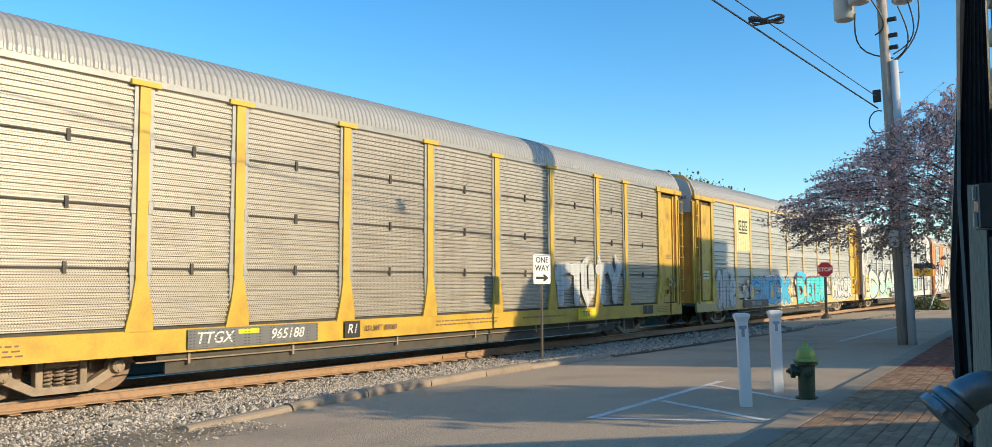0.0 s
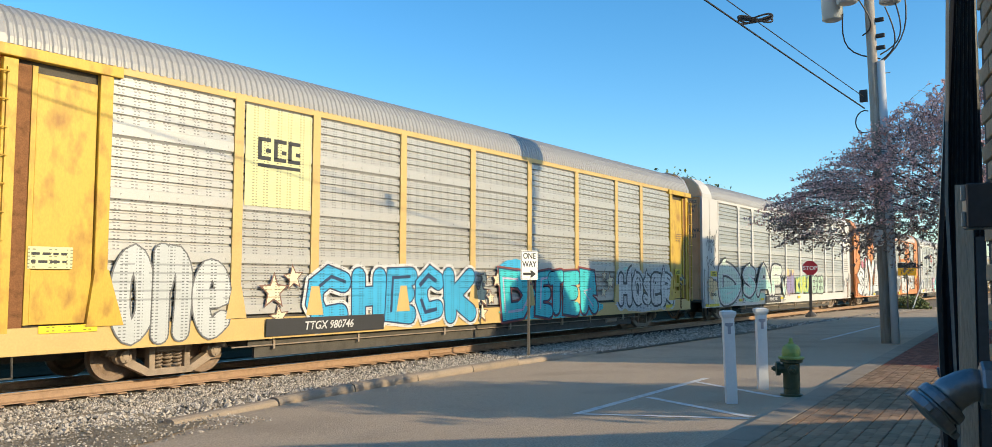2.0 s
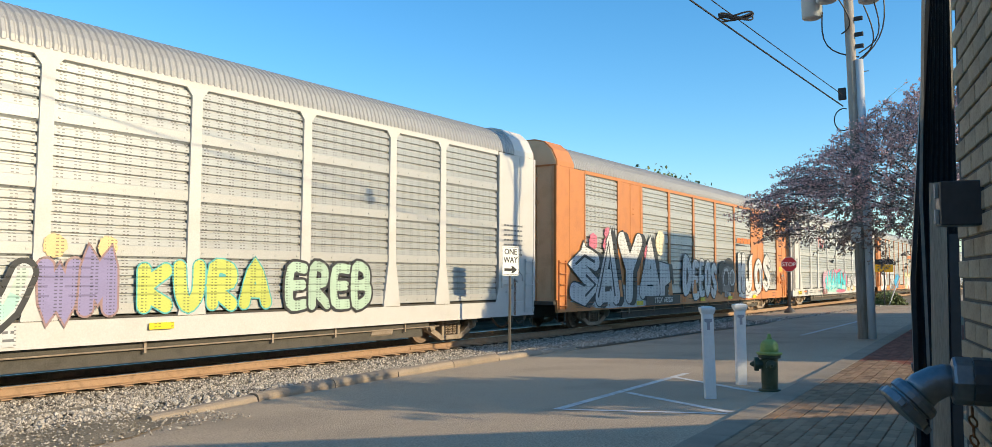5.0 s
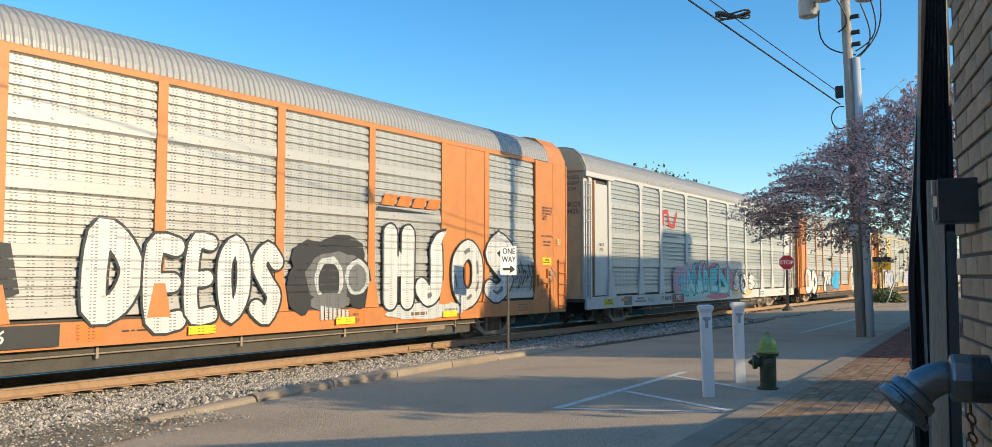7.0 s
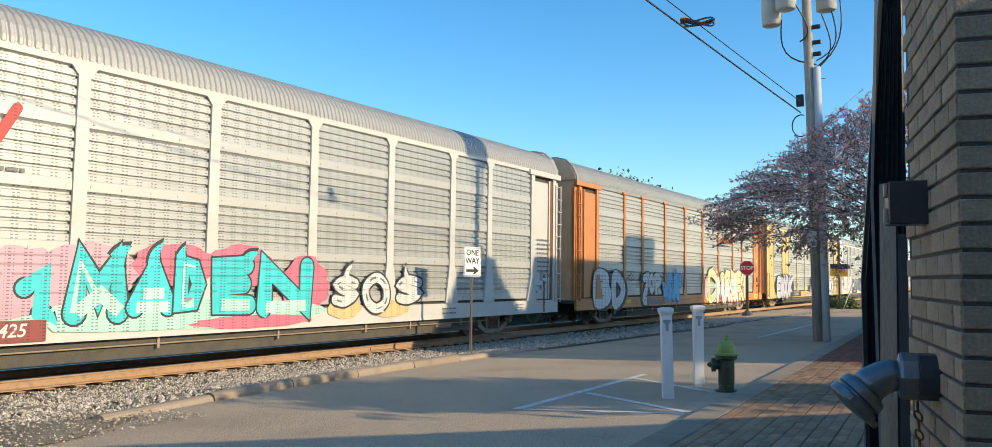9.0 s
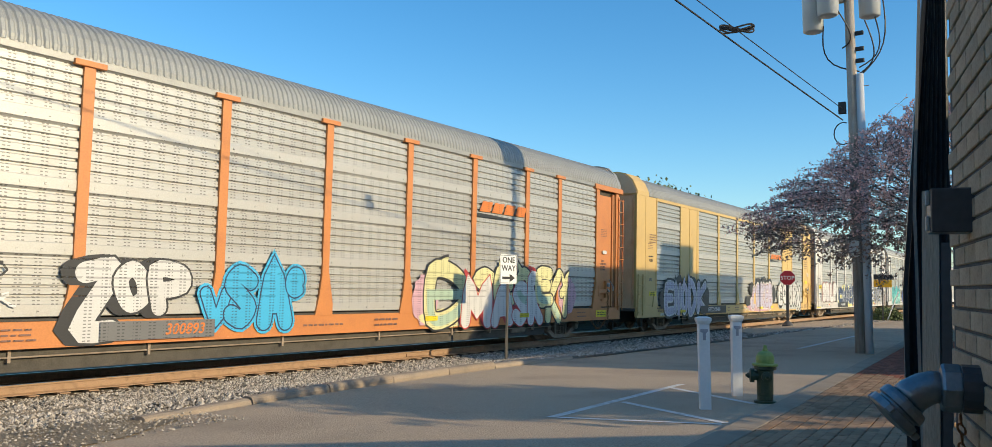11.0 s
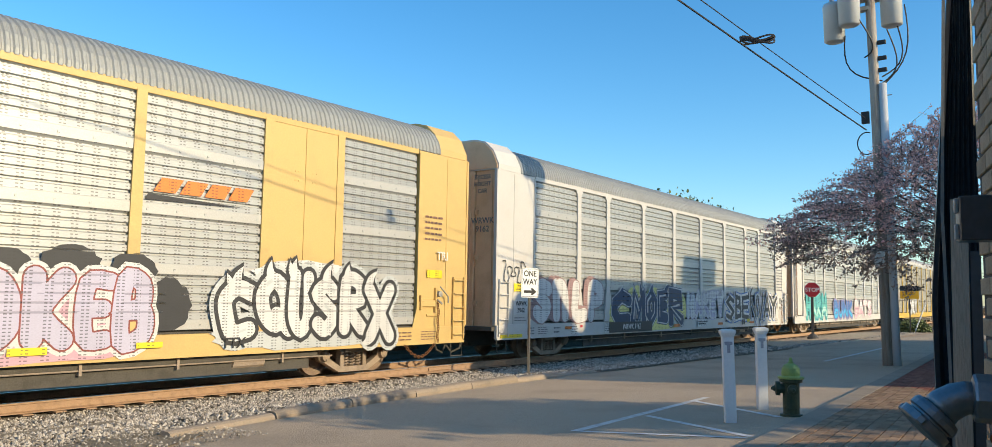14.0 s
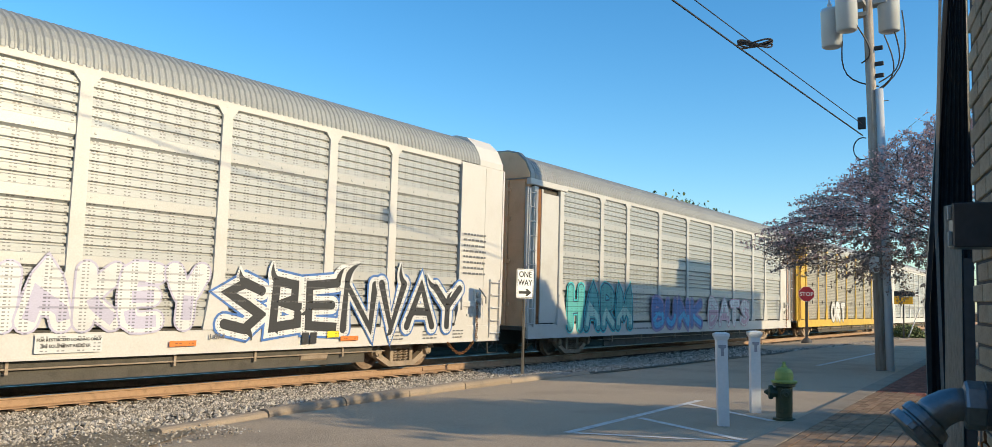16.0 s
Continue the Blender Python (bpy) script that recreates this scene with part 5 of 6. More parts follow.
def plate_(car, x0, x1, z0, z1, ink, name="placard", label="", y=SIDE - .05):
    part(name, boxed(x0, x1, y - .004, y, z0, z1), INKS[ink], car, label)


def words(car, text, x, z, size, ink, shear=0.0, fat=0.004, y=SIDE - .098):
    part("stencil_lettering", lettering(text, size, INKS[ink], fat, shear), None, car, f"{ink} stencilled lettering", m=pose(x, y, z))


def logo(car, x0, x1, z0, z1, ink):
    """A slanted company mark as plain blocks over a dark tapering underline."""
    bm = bmesh.new()
    y, n = SIDE - .04, 4
    w = (x1 - x0) / n
    for k in range(n):
        a = x0 + w * k
        v = [bm.verts.new((a + dx, y, z)) for dx, z in ((0, z0), (w * .84, z0), (w * .84 + .16, z1), (.16, z1))]
        bm.faces.new(v)
    part("logo_mark", bm, INKS[ink], car, f"{ink} slanted logo blocks")
    bm = bmesh.new()
    bm.faces.new([bm.verts.new((x, y, z)) for x, z in ((x0 - .15, z0 - .16), (x1 - .1, z0 - .12), (x0 - .1, z0 - .05))])
    part("logo_underline", bm, INKS["black"], car, "black tapering logo underline")


def autorack(k, label, paint, panel, post="tee", solid=(), ends=None, hood=None, sill=None, endpaint=None, roofm=None, pocket=None):
    """One covered car carrier: panels between posts, corrugated roof, end doors, trucks."""
    car = thing("autorack_railcar", label, "railcar", pose(train_x(0, k), 15.04, 0), group="cars of the freight train")
    ends, sill, endpaint, roofm = ends or paint, sill or paint, endpaint or ENDB, roofm or ROOF
    kind = "fine" if panel is FINE else "slot"
    pocket = post == "tee" if pocket is None else pocket
    part("core", once("core", lambda: mesh_of(boxed(-13.3, 13.3, -1.5, 1.5, .95, 5.75), "core", UNDER)), None, car)
    def sill_mesh(mat):
        bm = boxed(-13.55, 13.55, SIDE - .045, SIDE + .06, SILL0, SILL1, .01)
        box(bm, -13.55, 13.55, 1.5, 1.6, SILL0, SILL1)
        box(bm, -13.55, 13.55, SIDE - .06, SIDE + .02, SILL0 - .025, SILL0 + .02)
        return mesh_of(bm, "side_sill", mat)
    part("side_sill", once(("sill", sill.name), lambda: sill_mesh(sill)), None, car)
    part("top_rail", once(("toprail", (paint if post != "tee" else GALV).name), lambda: mesh_of(boxed(-11.62, 11.62, SIDE - .03, SIDE + .05, 5.36, 5.5, .006), "top_rail", paint if post != "tee" else GALV)), None, car)
    hx = 12.45 if hood else 13.35
    part("roof", once(("roof", roofm.name, hx), lambda: roof_mesh(roofm, -hx, hx)), None, car, "corrugated galvanised roof")
    for s in (-1, 1):
        part("roof_hood", once(("hood", (hood or roofm).name, s, hx), lambda: hood_mesh(hood or roofm, *sorted((s * hx, s * 13.55)))), None, car)
    for i, (a, b) in enumerate(zip(EDGES, EDGES[1:])):
        w = b - a - .04
        if i in solid:
            def solid_mesh(w=w):
                bm = boxed(-w / 2, w / 2, SIDE - .02, SIDE + .05, PAN0 - .04, PAN1, .006)
                box(bm, -.012, .012, SIDE - .035, SIDE, PAN0, PAN1)
                for z in (2.3, 2.5, 4.2, 4.4):
                    for x in (-.3, -.2, .2, .3):
                        box(bm, x * w / 2, x * w / 2 + .03, SIDE - .03, SIDE, z, z + .03)
                return mesh_of(bm, "solid_panel", paint)
            part("solid_panel", once(("solid", paint.name, round(w, 2)), solid_mesh), None, car, "flat painted side panel", m=pose((a + b) / 2, 0, 0))
        else:
            part("side_panel", once(("panel", panel.name, round(w, 2)), lambda: panel_mesh(kind, panel, w)), None, car, m=pose((a + b) / 2, 0, 0))
            if kind == "fine":
                part("panel_rod", once(("rods", round(w, 2)), lambda: rods_mesh(w)), None, car, m=pose((a + b) / 2, 0, 0))
            part("hem", once(("hem", round(w, 2)), lambda: mesh_of(boxed(-w / 2 + .1, w / 2 - .1, SIDE - .04, SIDE, PAN0 - .055, PAN0 - .02), "hem", UNDER)), None, car, m=pose((a + b) / 2, 0, 0))
    for x in EDGES[1:-1]:
        part("side_post", once(("post", post, paint.name), lambda: post_mesh(post, paint)), None, car, m=pose(x, 0, 0))
        if kind == "fine":
            part("panel_clip", once("clip", clip_mesh), None, car, m=pose(x, 0, 0))
    for s in (-1, 1):
        y0, y1 = SIDE - .03, SIDE + .06
        flip = pose(s * 12.65, 0, 0) @ Matrix.Diagonal((s, 1, 1, 1))

        def piece(name, make, parent=car, m=None):
            return part(name, once((name, pocket, ends.name), lambda: mesh_of(make(), name, ends)), None, parent, m=m)
        if pocket:
            e = piece("door_leaf", lambda: boxed(-.80, .18, y0 + .03, y1, 1.12, 5.1, .006), m=flip)
            piece("inner_stile", lambda: boxed(-1.05, -.82, y0 - .02, y1, 1.09, 5.36, .008), e)
            piece("door_edge", lambda: boxed(.2, .28, y0 - .01, y1, 1.12, 5.2), e)
            piece("corner_stile", lambda: boxed(.5, .72, y0 - .02, y1, 1.0, 5.25, .008), e)
            piece("corner_post", lambda: boxed(.74, .98, y0 + .06, y1 + .05, 1.0, 5.2), e)
            piece("header_beam", lambda: boxed(-1.2, 1.0, y0 - .06, y1, 5.28, 5.46, .01), e)
            piece("stile_foot", lambda: prism(bmesh.new(), [(-1.35, 1.06), (-.7, 1.06), (-.82, 2.0), (-1.05, 2.0)], "y", y0 - .05, y1), e)
        else:
            e = piece("end_panel", lambda: boxed(-1.0, .98, y0, y1, 1.06, 5.46, .008), m=flip)
            piece("seam", lambda: boxed(.1, .12, y0 - .01, y0, 1.1, 5.4), e)
            piece("edge_strip", lambda: boxed(-1.0, -.93, y0 - .02, y0, 1.1, 5.4), e)
            piece("corner_strip", lambda: boxed(.92, .99, y0 - .02, y0, 1.1, 5.44), e)
            piece("stile_foot", lambda: prism(bmesh.new(), [(-1.15, 1.06), (-.6, 1.06), (-.75, 1.7), (-.95, 1.7)], "y", y0 - .02, y0), e)
        if pocket:
            part("door_recess", once("recess", lambda: mesh_of(boxed(.28, .5, SIDE - .01, SIDE + .05, 1.05, 5.2), "door_recess", RUSTY)), None, e)
            part("ladder", once(("lad", ends.name), lambda: ladder_mesh(ends, 1.0, 5.1, 10)), None, e, m=pose(.84, 0, 0))
        else:
            part("ladder", once(("ladlow", ends.name), lambda: ladder_mesh(ends, .75, 2.35, 5, .45)), None, e, m=pose(.62, 0, 0))
        part("step", once("step", lambda: mesh_of(tube(tube(bmesh.new(), [(.4, SIDE, .7), (.4, SIDE - .02, .32), (.85, SIDE - .02, .32), (.85, SIDE, .7)], .02, 6), [(.4, SIDE - .02, .5), (.4, SIDE - .02, .48)], .01, 4), "step", UNDER)), None, e)
        if s > 0:
            def bracket():
                bm = boxed(-.86, -.32, SIDE - .09, SIDE, 1.58, 1.74, .015)
                box(bm, -.9, -.84, SIDE - .1, SIDE, 1.5, 1.86, .008)
                box(bm, -.34, -.30, SIDE - .1, SIDE, 1.44, 2.05, .006)
                box(bm, -.62, .0, SIDE - .06, SIDE, 1.34, 1.39)
                return mesh_of(bm, "handbrake", ends)
            def lever():
                bm = lathe(bmesh.new(), [(.02, SIDE - .17), (.075, SIDE - .16), (.08, SIDE - .1), (.05, SIDE - .02)], 12, "y", (-.22, 0, 1.9))
                tube(bm, [(-.24, SIDE - .16, 2.08), (-.1, SIDE - .17, 1.97), (.08, SIDE - .16, 1.84), (.1, SIDE - .15, 1.68)], .02, 6)
                tube(bm, [(-.3, SIDE - .12, 1.75), (-.12, SIDE - .12, 1.66)], .03, 6)
                return mesh_of(bm, "brake_lever", GALV)
            def links(path, r=.034):
                bm = bmesh.new()
                for k in range(len(path) - 1):
                    a, c = Vector(path[k]), Vector(path[k + 1])
                    d = (c - a).normalized()
                    w = Vector((0, 1, 0)) if k % 2 else d.cross(Vector((0, 1, 0)))
                    mid, h = (a + c) / 2, (c - a).length * .66
                    tube(bm, [mid + d * h * math.cos(q) + w * r * math.sin(q) for q in [math.pi * n / 4 for n in range(9)]], .011, 4, cap=False)
                return mesh_of(bm, "brake_chain", RUSTY)
            hb = part("handbrake", once(("gear", ends.name), bracket), None, e, "handbrake bracket painted like the car")
            part("brake_lever", once("lever", lever), None, hb, "bare steel brake lever")
            part("brake_chain", once("chain1", lambda: links([(-.27 - .02 * math.sin(k), SIDE - .13, 1.72 - .06 * k) for k in range(18)])), None, hb, "rusty hanging chain")
            part("brake_chain", once("chain2", lambda: links([(-.3 - .07 * k, SIDE - .06, .66 - .30 * math.sin(math.pi * k / 16)) for k in range(17)])), None, hb, "rusty sagging chain")
        # end doors
        def doors():
            bm = bmesh.new()
            for i, (a, b) in enumerate(((-1.5, -.78), (-.76, -.02), (.02, .76), (.78, 1.5))):
                o = .05 if i in (1, 2) else 0
                box(bm, 13.3, 13.5 + o, a, b, 1.0, 5.55, .015)
                box(bm, 13.5 + o, 13.53 + o, a + .12, a + .16, 1.1, 5.4)
                for z in (1.6, 2.9, 4.2, 5.1):
                    box(bm, 13.5 + o, 13.55 + o, b - .1, b, z, z + .12)
            prism(bm, [(-1.57, 5.5), (-1.56, 5.62), (-1.38, 5.99), (-1.09, 6.25), (-.73, 6.33), (.73, 6.33), (1.09, 6.25), (1.38, 5.99), (1.56, 5.62), (1.57, 5.5)], "x", 13.3, 13.57)
            return mesh_of(bm, "end_door", endpaint)
        part("end_door", once(("doors", endpaint.name), doors), None, car, m=Matrix.Diagonal((s, 1, 1, 1)))
        def draft():
            bm = boxed(12.2, 13.75, -.35, .35, .55, 1.0, .02)
            box(bm, 13.6, 14.28, -.12, .12, .7, .95, .03)
            tube(bm, [(13.6, -.5, .8), (13.8, -.5, .4), (14.1, -.45, .3), (14.28, -.4, .5)], .03, 6)
            box(bm, 13.3, 13.7, -1.55, 1.55, .9, 1.02, .01)
            return mesh_of(bm, "coupler", UNDER)
        part("coupler", once("draft", draft), None, car, m=Matrix.Diagonal((s, 1, 1, 1)))
        # truck
        truck = part("truck", once("bolster", lambda: mesh_of(box(boxed(-.2, .2, -1.0, 1.0, .35, .62, .02), -.3, .3, -.3, .3, .6, .8), "truck", IRON)), None, car, "dusty two-axle truck", m=pose(s * 10.05, 0, 0))
        part("sideframe", once("frame", sideframe_mesh), None, truck)
        part("sideframe", once("frame", sideframe_mesh), None, truck, m=pose(0, 0, 0, 0, 0, 180))
        part("spring", once("spring", spring_mesh), None, truck)
        for x in (-.925, .925):
            wset = part("wheelset", once("wheels", wheelset_mesh), None, truck, m=pose(x, 0, .47))
            WHEELS.append((wset, x))
    part("center_sill", once("csill", lambda: mesh_of(boxed(-13.2, 13.2, -.35, .35, .42, .95), "center_sill", UNDER)), None, car)
    part("floor_frame", once("floor", lambda: mesh_of(boxed(-8.6, 8.6, -1.5, 1.5, .5, .9), "floor_frame", UNDER)), None, car)
    part("skirt", once("skirt", lambda: mesh_of(boxed(-8.4, 8.4, -1.45, -1.38, .28, .5), "skirt", UNDER)), None, car)
    def rigging():
        bm = bmesh.new()
        tube(bm, [(-9.0, -1.52, .52), (9.0, -1.52, .52)], .014, 5)
        lathe(bm, [(.02, 6.4), (.16, 6.45), (.16, 7.2), (.02, 7.25)], 12, "x", (0, -1.35, .5))
        for x in (-8, -5.6, -2.5, .5, 3.4, 5.2, 7.6):
            box(bm, x, x + .05, -1.54, -1.44, .44, .68)
        return mesh_of(bm, "brake_rigging", IRON)
    part("brake_rigging", once("rig", rigging), None, car)
    CARS.append((car, k))
    return car


CARS, WHEELS = [], []
a = autorack(0, "yellow-posted car carrier with finely perforated weathered panels", YELLOW, FINE, "tee", ends=YELLOWR)
b = autorack(1, "yellow car carrier with slotted silver panels and blue spray painting", GOLD, SLOT, "plain", ends=YELLOWR, sill=GOLD, endpaint=ENDY, pocket=True)
c = autorack(2, "white car carrier with slotted panels and pale green spray painting", WHITE, SLOTG, "wide", hood=WHITE)
d = autorack(3, "orange car carrier with slotted white panels and white spray painting", ORANGE, SLOT, "plain", solid=(1, 7), hood=ORANGE)
e = autorack(4, "pale grey car carrier with ribbed panels and turquoise spray painting", GREYW, SLOTG, "wide", pocket=True)
f = autorack(5, "orange-posted car carrier with slotted white panels and bubble lettering", ORANGE, SLOT, "tee", roofm=ROOFD)
g = autorack(6, "faded yellow car carrier with slotted panels and white spray painting", GOLD, SLOTG, "plain", solid=(1, 7), hood=GOLD, roofm=ROOFD)
h = autorack(7, "white car carrier with slotted panels and yellow-grey spray painting", WHITE, SLOTG, "wide", hood=WHITE, roofm=ROOFD)
i_ = autorack(8, "pale grey car carrier with ribbed panels and teal spray painting", GREYW, SLOTG, "wide", pocket=True, roofm=ROOFD)
j_ = autorack(9, "yellow-posted car carrier with weathered panels at the train's end in view", YELLOW, FINE, "tee")
k_ = autorack(10, "white car carrier with slotted grey panels far along the track", WHITE, SLOTG, "wide", hood=WHITE)

def excess(car, x, z, size=.078):
    """The two lines of print on a yellow height placard."""
    words(car, "THIS CAR", x, z + size * .6, size, "black", fat=.001, y=SIDE - .056)
    words(car, "EXCESS HEIGHT", x, z - size * .6, size, "black", fat=.001, y=SIDE - .056)


def sill_print(car, ink, spots, seed=2):
    """Small blocks of print, each on a pale patch of the sill."""
    for n, (x, w, rows, patch) in enumerate(spots):
        if patch:
            plate_(car, x, x + w, .71, 1.03, patch, "stencil_patch", y=SIDE - .062)
        bars(car, x + .03, x + w - .03, .75, 1.0, rows, ink, SIDE - .0665, seed=seed + n)


# paint and stencils, car by car
plate_(a, -8.1, -5.05, .70, 1.06, "grey", "stencil_patch", y=SIDE - .092)
words(a, "TTGX", -7.55, .88, .30, "white", .25), words(a, "965188", -5.85, .88, .28, "white", .25)
plate_(a, -7.02, -6.54, .93, 1.02, "yellow", y=SIDE - .094)
words(a, "LD LMT  80000", -3.15, .88, .16, "brown")
plate_(a, -4.28, -3.82, .70, 1.06, "black", "stencil_patch", y=SIDE - .092), words(a, "R1", -4.06, .88, .28, "white", .25)
plate_(a, 5.6, 6.7, .72, 1.04, "yellow", "stencil_patch", y=SIDE - .092), words(a, "TTX", 6.1, .88, .24, "brown")
bars(a, -1.2, 1.4, .8, .98, 2, "brown"), bars(a, 2.6, 5.0, .82, .95, 1, "brown")
bars(a, -12.4, -10.9, .75, .98, 3, "brown")
mural(a, [("F", 4.4, 5.3, 1.2, 2.5), ("T", 5.15, 5.95, 1.2, 2.5), ("U", 5.8, 6.7, 1.2, 2.45), ("T", 6.75, 7.6, 1.2, 2.5), ("Y", 7.5, 8.6, 1.2, 2.55)], "silver", "white", .3, .03, second="white", spurs=1, soft=False, seed=4)
plate_(a, 10.2, 10.55, .74, 1.05, "black"), plate_(a, 10.6, 11.0, .74, 1.05, "black")
bars(a, 11.2, 12.3, .76, 1.0, 4, "brown")
bars(a, 12.2, 12.7, 2.75, 2.95, 3, "brown")

plate_(b, -8.85, -7.15, 3.3, 5.3, "pale yellow", "logo_panel", "pale yellow logo panel", SIDE - .03)
bm = bmesh.new()
for x in (-8.55, -8.15, -7.78):
    for q in ((x, x + .32, 4.62, 4.70), (x, x + .32, 4.24, 4.32), (x, x + .09, 4.3, 4.64), (x + .2, x + .32, 4.4, 4.48)):
        box(bm, q[0], q[1], SIDE - .04, SIDE - .034, q[2], q[3])
box(bm, -8.55, -7.45, SIDE - .04, SIDE - .034, 4.1, 4.17)
part("logo_mark", bm, INKS["black"], b, "dark logo shape with an underline")
mural(b, [("O", -11.6, -10.7, .72, 2.4), ("n", -10.8, -9.95, .72, 2.45), ("e", -10.05, -9.1, .75, 2.2)], "silver", "grey", .34, .03, seed=5)
for n, q in enumerate(((-8.1, 1.6, .33), (-7.6, 1.88, .24), (-7.95, 1.08, .22), (-1.05, 1.45, .36), (-.9, 1.9, .2), (-.3, 1.85, .23), (-1.0, .95, .24), (-.6, 1.35, .19), (6.4, 1.8, .3), (6.0, 2.0, .18), (5.95, 1.45, .2))):
    star(b, *q, n)
mural(b, [("C", -7.3, -5.95, .76, 2.15), ("H", -6.0, -4.75, .8, 2.1), ("E", -4.85, -3.7, .8, 2.15), ("C", -3.8, -2.65, .8, 2.15), ("K", -2.75, -1.25, .74, 2.15)], "sky blue", "navy", .44, .035, "white", .07, accent="navy", soft=False, seed=6)
mural(b, [("D", -.25, 1.65, .72, 2.15), ("E", 1.65, 2.65, .72, 2.12), ("T", 2.35, 3.35, .8, 2.15), ("E", 3.2, 4.35, .72, 2.15), ("R", 4.3, 5.55, .76, 2.2)], "turquoise", "navy", .46, .04, "maroon", .05, accent="lilac", second="turquoise", soft=False, clouds=((.7, 2.15, 1.0, .3, "sky blue"), (2.4, .95, 2.6, .28, "turquoise"), (4.6, .95, 1.3, .26, "turquoise")), seed=7)
mural(b, [("H", 7.0, 8.15, .95, 2.1), ("O", 8.1, 9.05, .95, 2.1), ("S", 9.0, 9.8, .95, 2.0), ("E", 9.7, 10.7, .95, 2.1), ("R", 10.6, 11.75, .9, 2.05)], "white", "black", .33, .085, "silver", .12, accent="grey", spurs=2, clouds=((9.3, 1.0, 2.4, .3, "silver"), (7.6, 1.9, .7, .4, "mint"), (11.4, 1.7, .5, .5, "mint")), seed=8)
words(b, "NOT YOUR", 9.0, .84, .2, "white")
plate_(b, -8.3, -4.9, .70, 1.05, "black", "stencil_patch", y=SIDE - .092)
words(b, "TTGX 980746", -6.6, .87, .24, "white", .2)
plate_(b, -12.7, -11.75, .98, 1.1, "yellow", y=SIDE - .06)
plate_(b, -12.9, -12.2, 2.0, 2.35, "pale yellow"), bars(b, -12.85, -12.25, 2.05, 2.3, 2, "black", SIDE - .056)
plate_(b, 12.0, 12.6, 2.05, 2.3, "yellow"), excess(b, 12.3, 2.175, .062)
bars(b, 12.1, 12.7, 3.4, 3.75, 4, "brown"), plate_(b, 11.0, 11.6, .78, .9, "yellow", y=SIDE - .094)

mural(c, [("D", -12.0, -8.75, .80, 2.6), ("S", -8.75, -6.65, 1.05, 2.6), ("A", -6.75, -4.15, 1.05, 2.7), ("F", -4.3, -2.35, 1.05, 2.65), ("V", -2.5, -1.5, 1.1, 2.0)], "pale sage", "black", .62, .10, rim="white", second="mint", spurs=1, clouds=((-10.3, 1.7, .95, .65, "pale sage"), (-10.6, 1.0, 1.2, .3, "mint"), (-7.0, 1.05, 1.8, .26, "mint")), seed=11)
mural(c, [("W", -1.5, -.75, 1.15, 2.1), ("M", -.8, -.05, 1.15, 2.2)], "violet", "mauve", .26, .04, clouds=((-1.2, 2.3, .2, .2, "peach"), (-.3, 2.3, .18, .2, "peach")), seed=12)
mural(c, [("K", .2, 1.0, 1.15, 2.05), ("U", .95, 1.7, 1.15, 2.1), ("R", 1.65, 2.45, 1.15, 2.1), ("A", 2.4, 3.25, 1.15, 2.1)], "lime", "teal", .26, .03, seed=13)
mural(c, [("E", 3.6, 4.3, 1.1, 2.1), ("R", 4.25, 4.95, 1.1, 2.1), ("E", 4.9, 5.6, 1.1, 2.1), ("B", 5.55, 6.3, 1.1, 2.1)], "pale green", "black", .22, .06, seed=41)
mural(c, [("S", -13.2, -12.45, 1.3, 2.0)], "peach", "brown", .3, .03, clouds=((-12.4, 1.4, .65, .42, "peach"), (-12.1, 1.1, .4, .3, "cream")), seed=42)
words(c, "BREAD.", -12.5, 1.22, .2, "black", .1)
tag(c, -13.2, -12.0, 3.0, 4.1, "black", 21), tag(c, -13.2, -12.2, 2.3, 2.9, "black", 22, 6), tag(c, -13.1, -11.9, 1.2, 1.9, "maroon", 23, 7)
plate_(c, -12.75, -12.0, 2.02, 2.25, "yellow"), excess(c, -12.375, 2.135)
plate_(c, -13.4, -11.7, .70, .82, "yellow", y=SIDE - .06), plate_(c, -12.75, -11.98, 1.55, 1.95, "white", "stencil_patch"), words(c, "WRWK", -12.36, 1.85, .17, "black", y=SIDE - .058), words(c, "9181", -12.36, 1.67, .17, "black", y=SIDE - .058)
words(c, "WRWK 9181", -4.0, .88, .24, "white", .15), plate_(c, -5.3, -2.7, .71, 1.05, "black", "stencil_patch", y=SIDE - .092)
bars(c, 11.9, 12.9, 2.4, 3.4, 7, "grey")

mural(d, [("S", -12.9, -10.5, .85, 2.85), ("A", -10.9, -8.9, .8, 3.35), ("Y", -9.3, -7.0, .8, 3.5), ("A", -7.3, -5.2, .95, 3.2), ("P", -5.4, -4.15, .95, 2.4)], "white", "black", .62, .045, shade="black", cast=(.34, -.04), accent="black", second="white", spurs=1, soft=False, clouds=((-8.4, 1.1, 4.2, .42, "silver"), (-5.4, 1.1, 1.2, .35, "silver")), seed=14)
mural(d, [("D", -2.85, -1.7, 1.1, 2.7), ("E", -1.75, -.85, .85, 2.55), ("E", -.9, -.15, .95, 2.6), ("O", -.2, .65, .95, 2.6), ("S", .6, 1.5, .85, 2.5)], "white", "black", .44, .05, seed=15)
skull(d)
mural(d, [("H", 4.5, 5.8, 1.0, 3.1), ("J", 5.7, 7.0, 1.05, 2.75), ("O", 7.25, 8.8, .95, 2.8), ("S", 8.75, 10.4, 1.05, 3.05)], "white", "black", .5, .055, spurs=1, accent="grey", clouds=((6.3, .95, 1.6, .22, "silver"),), seed=17)
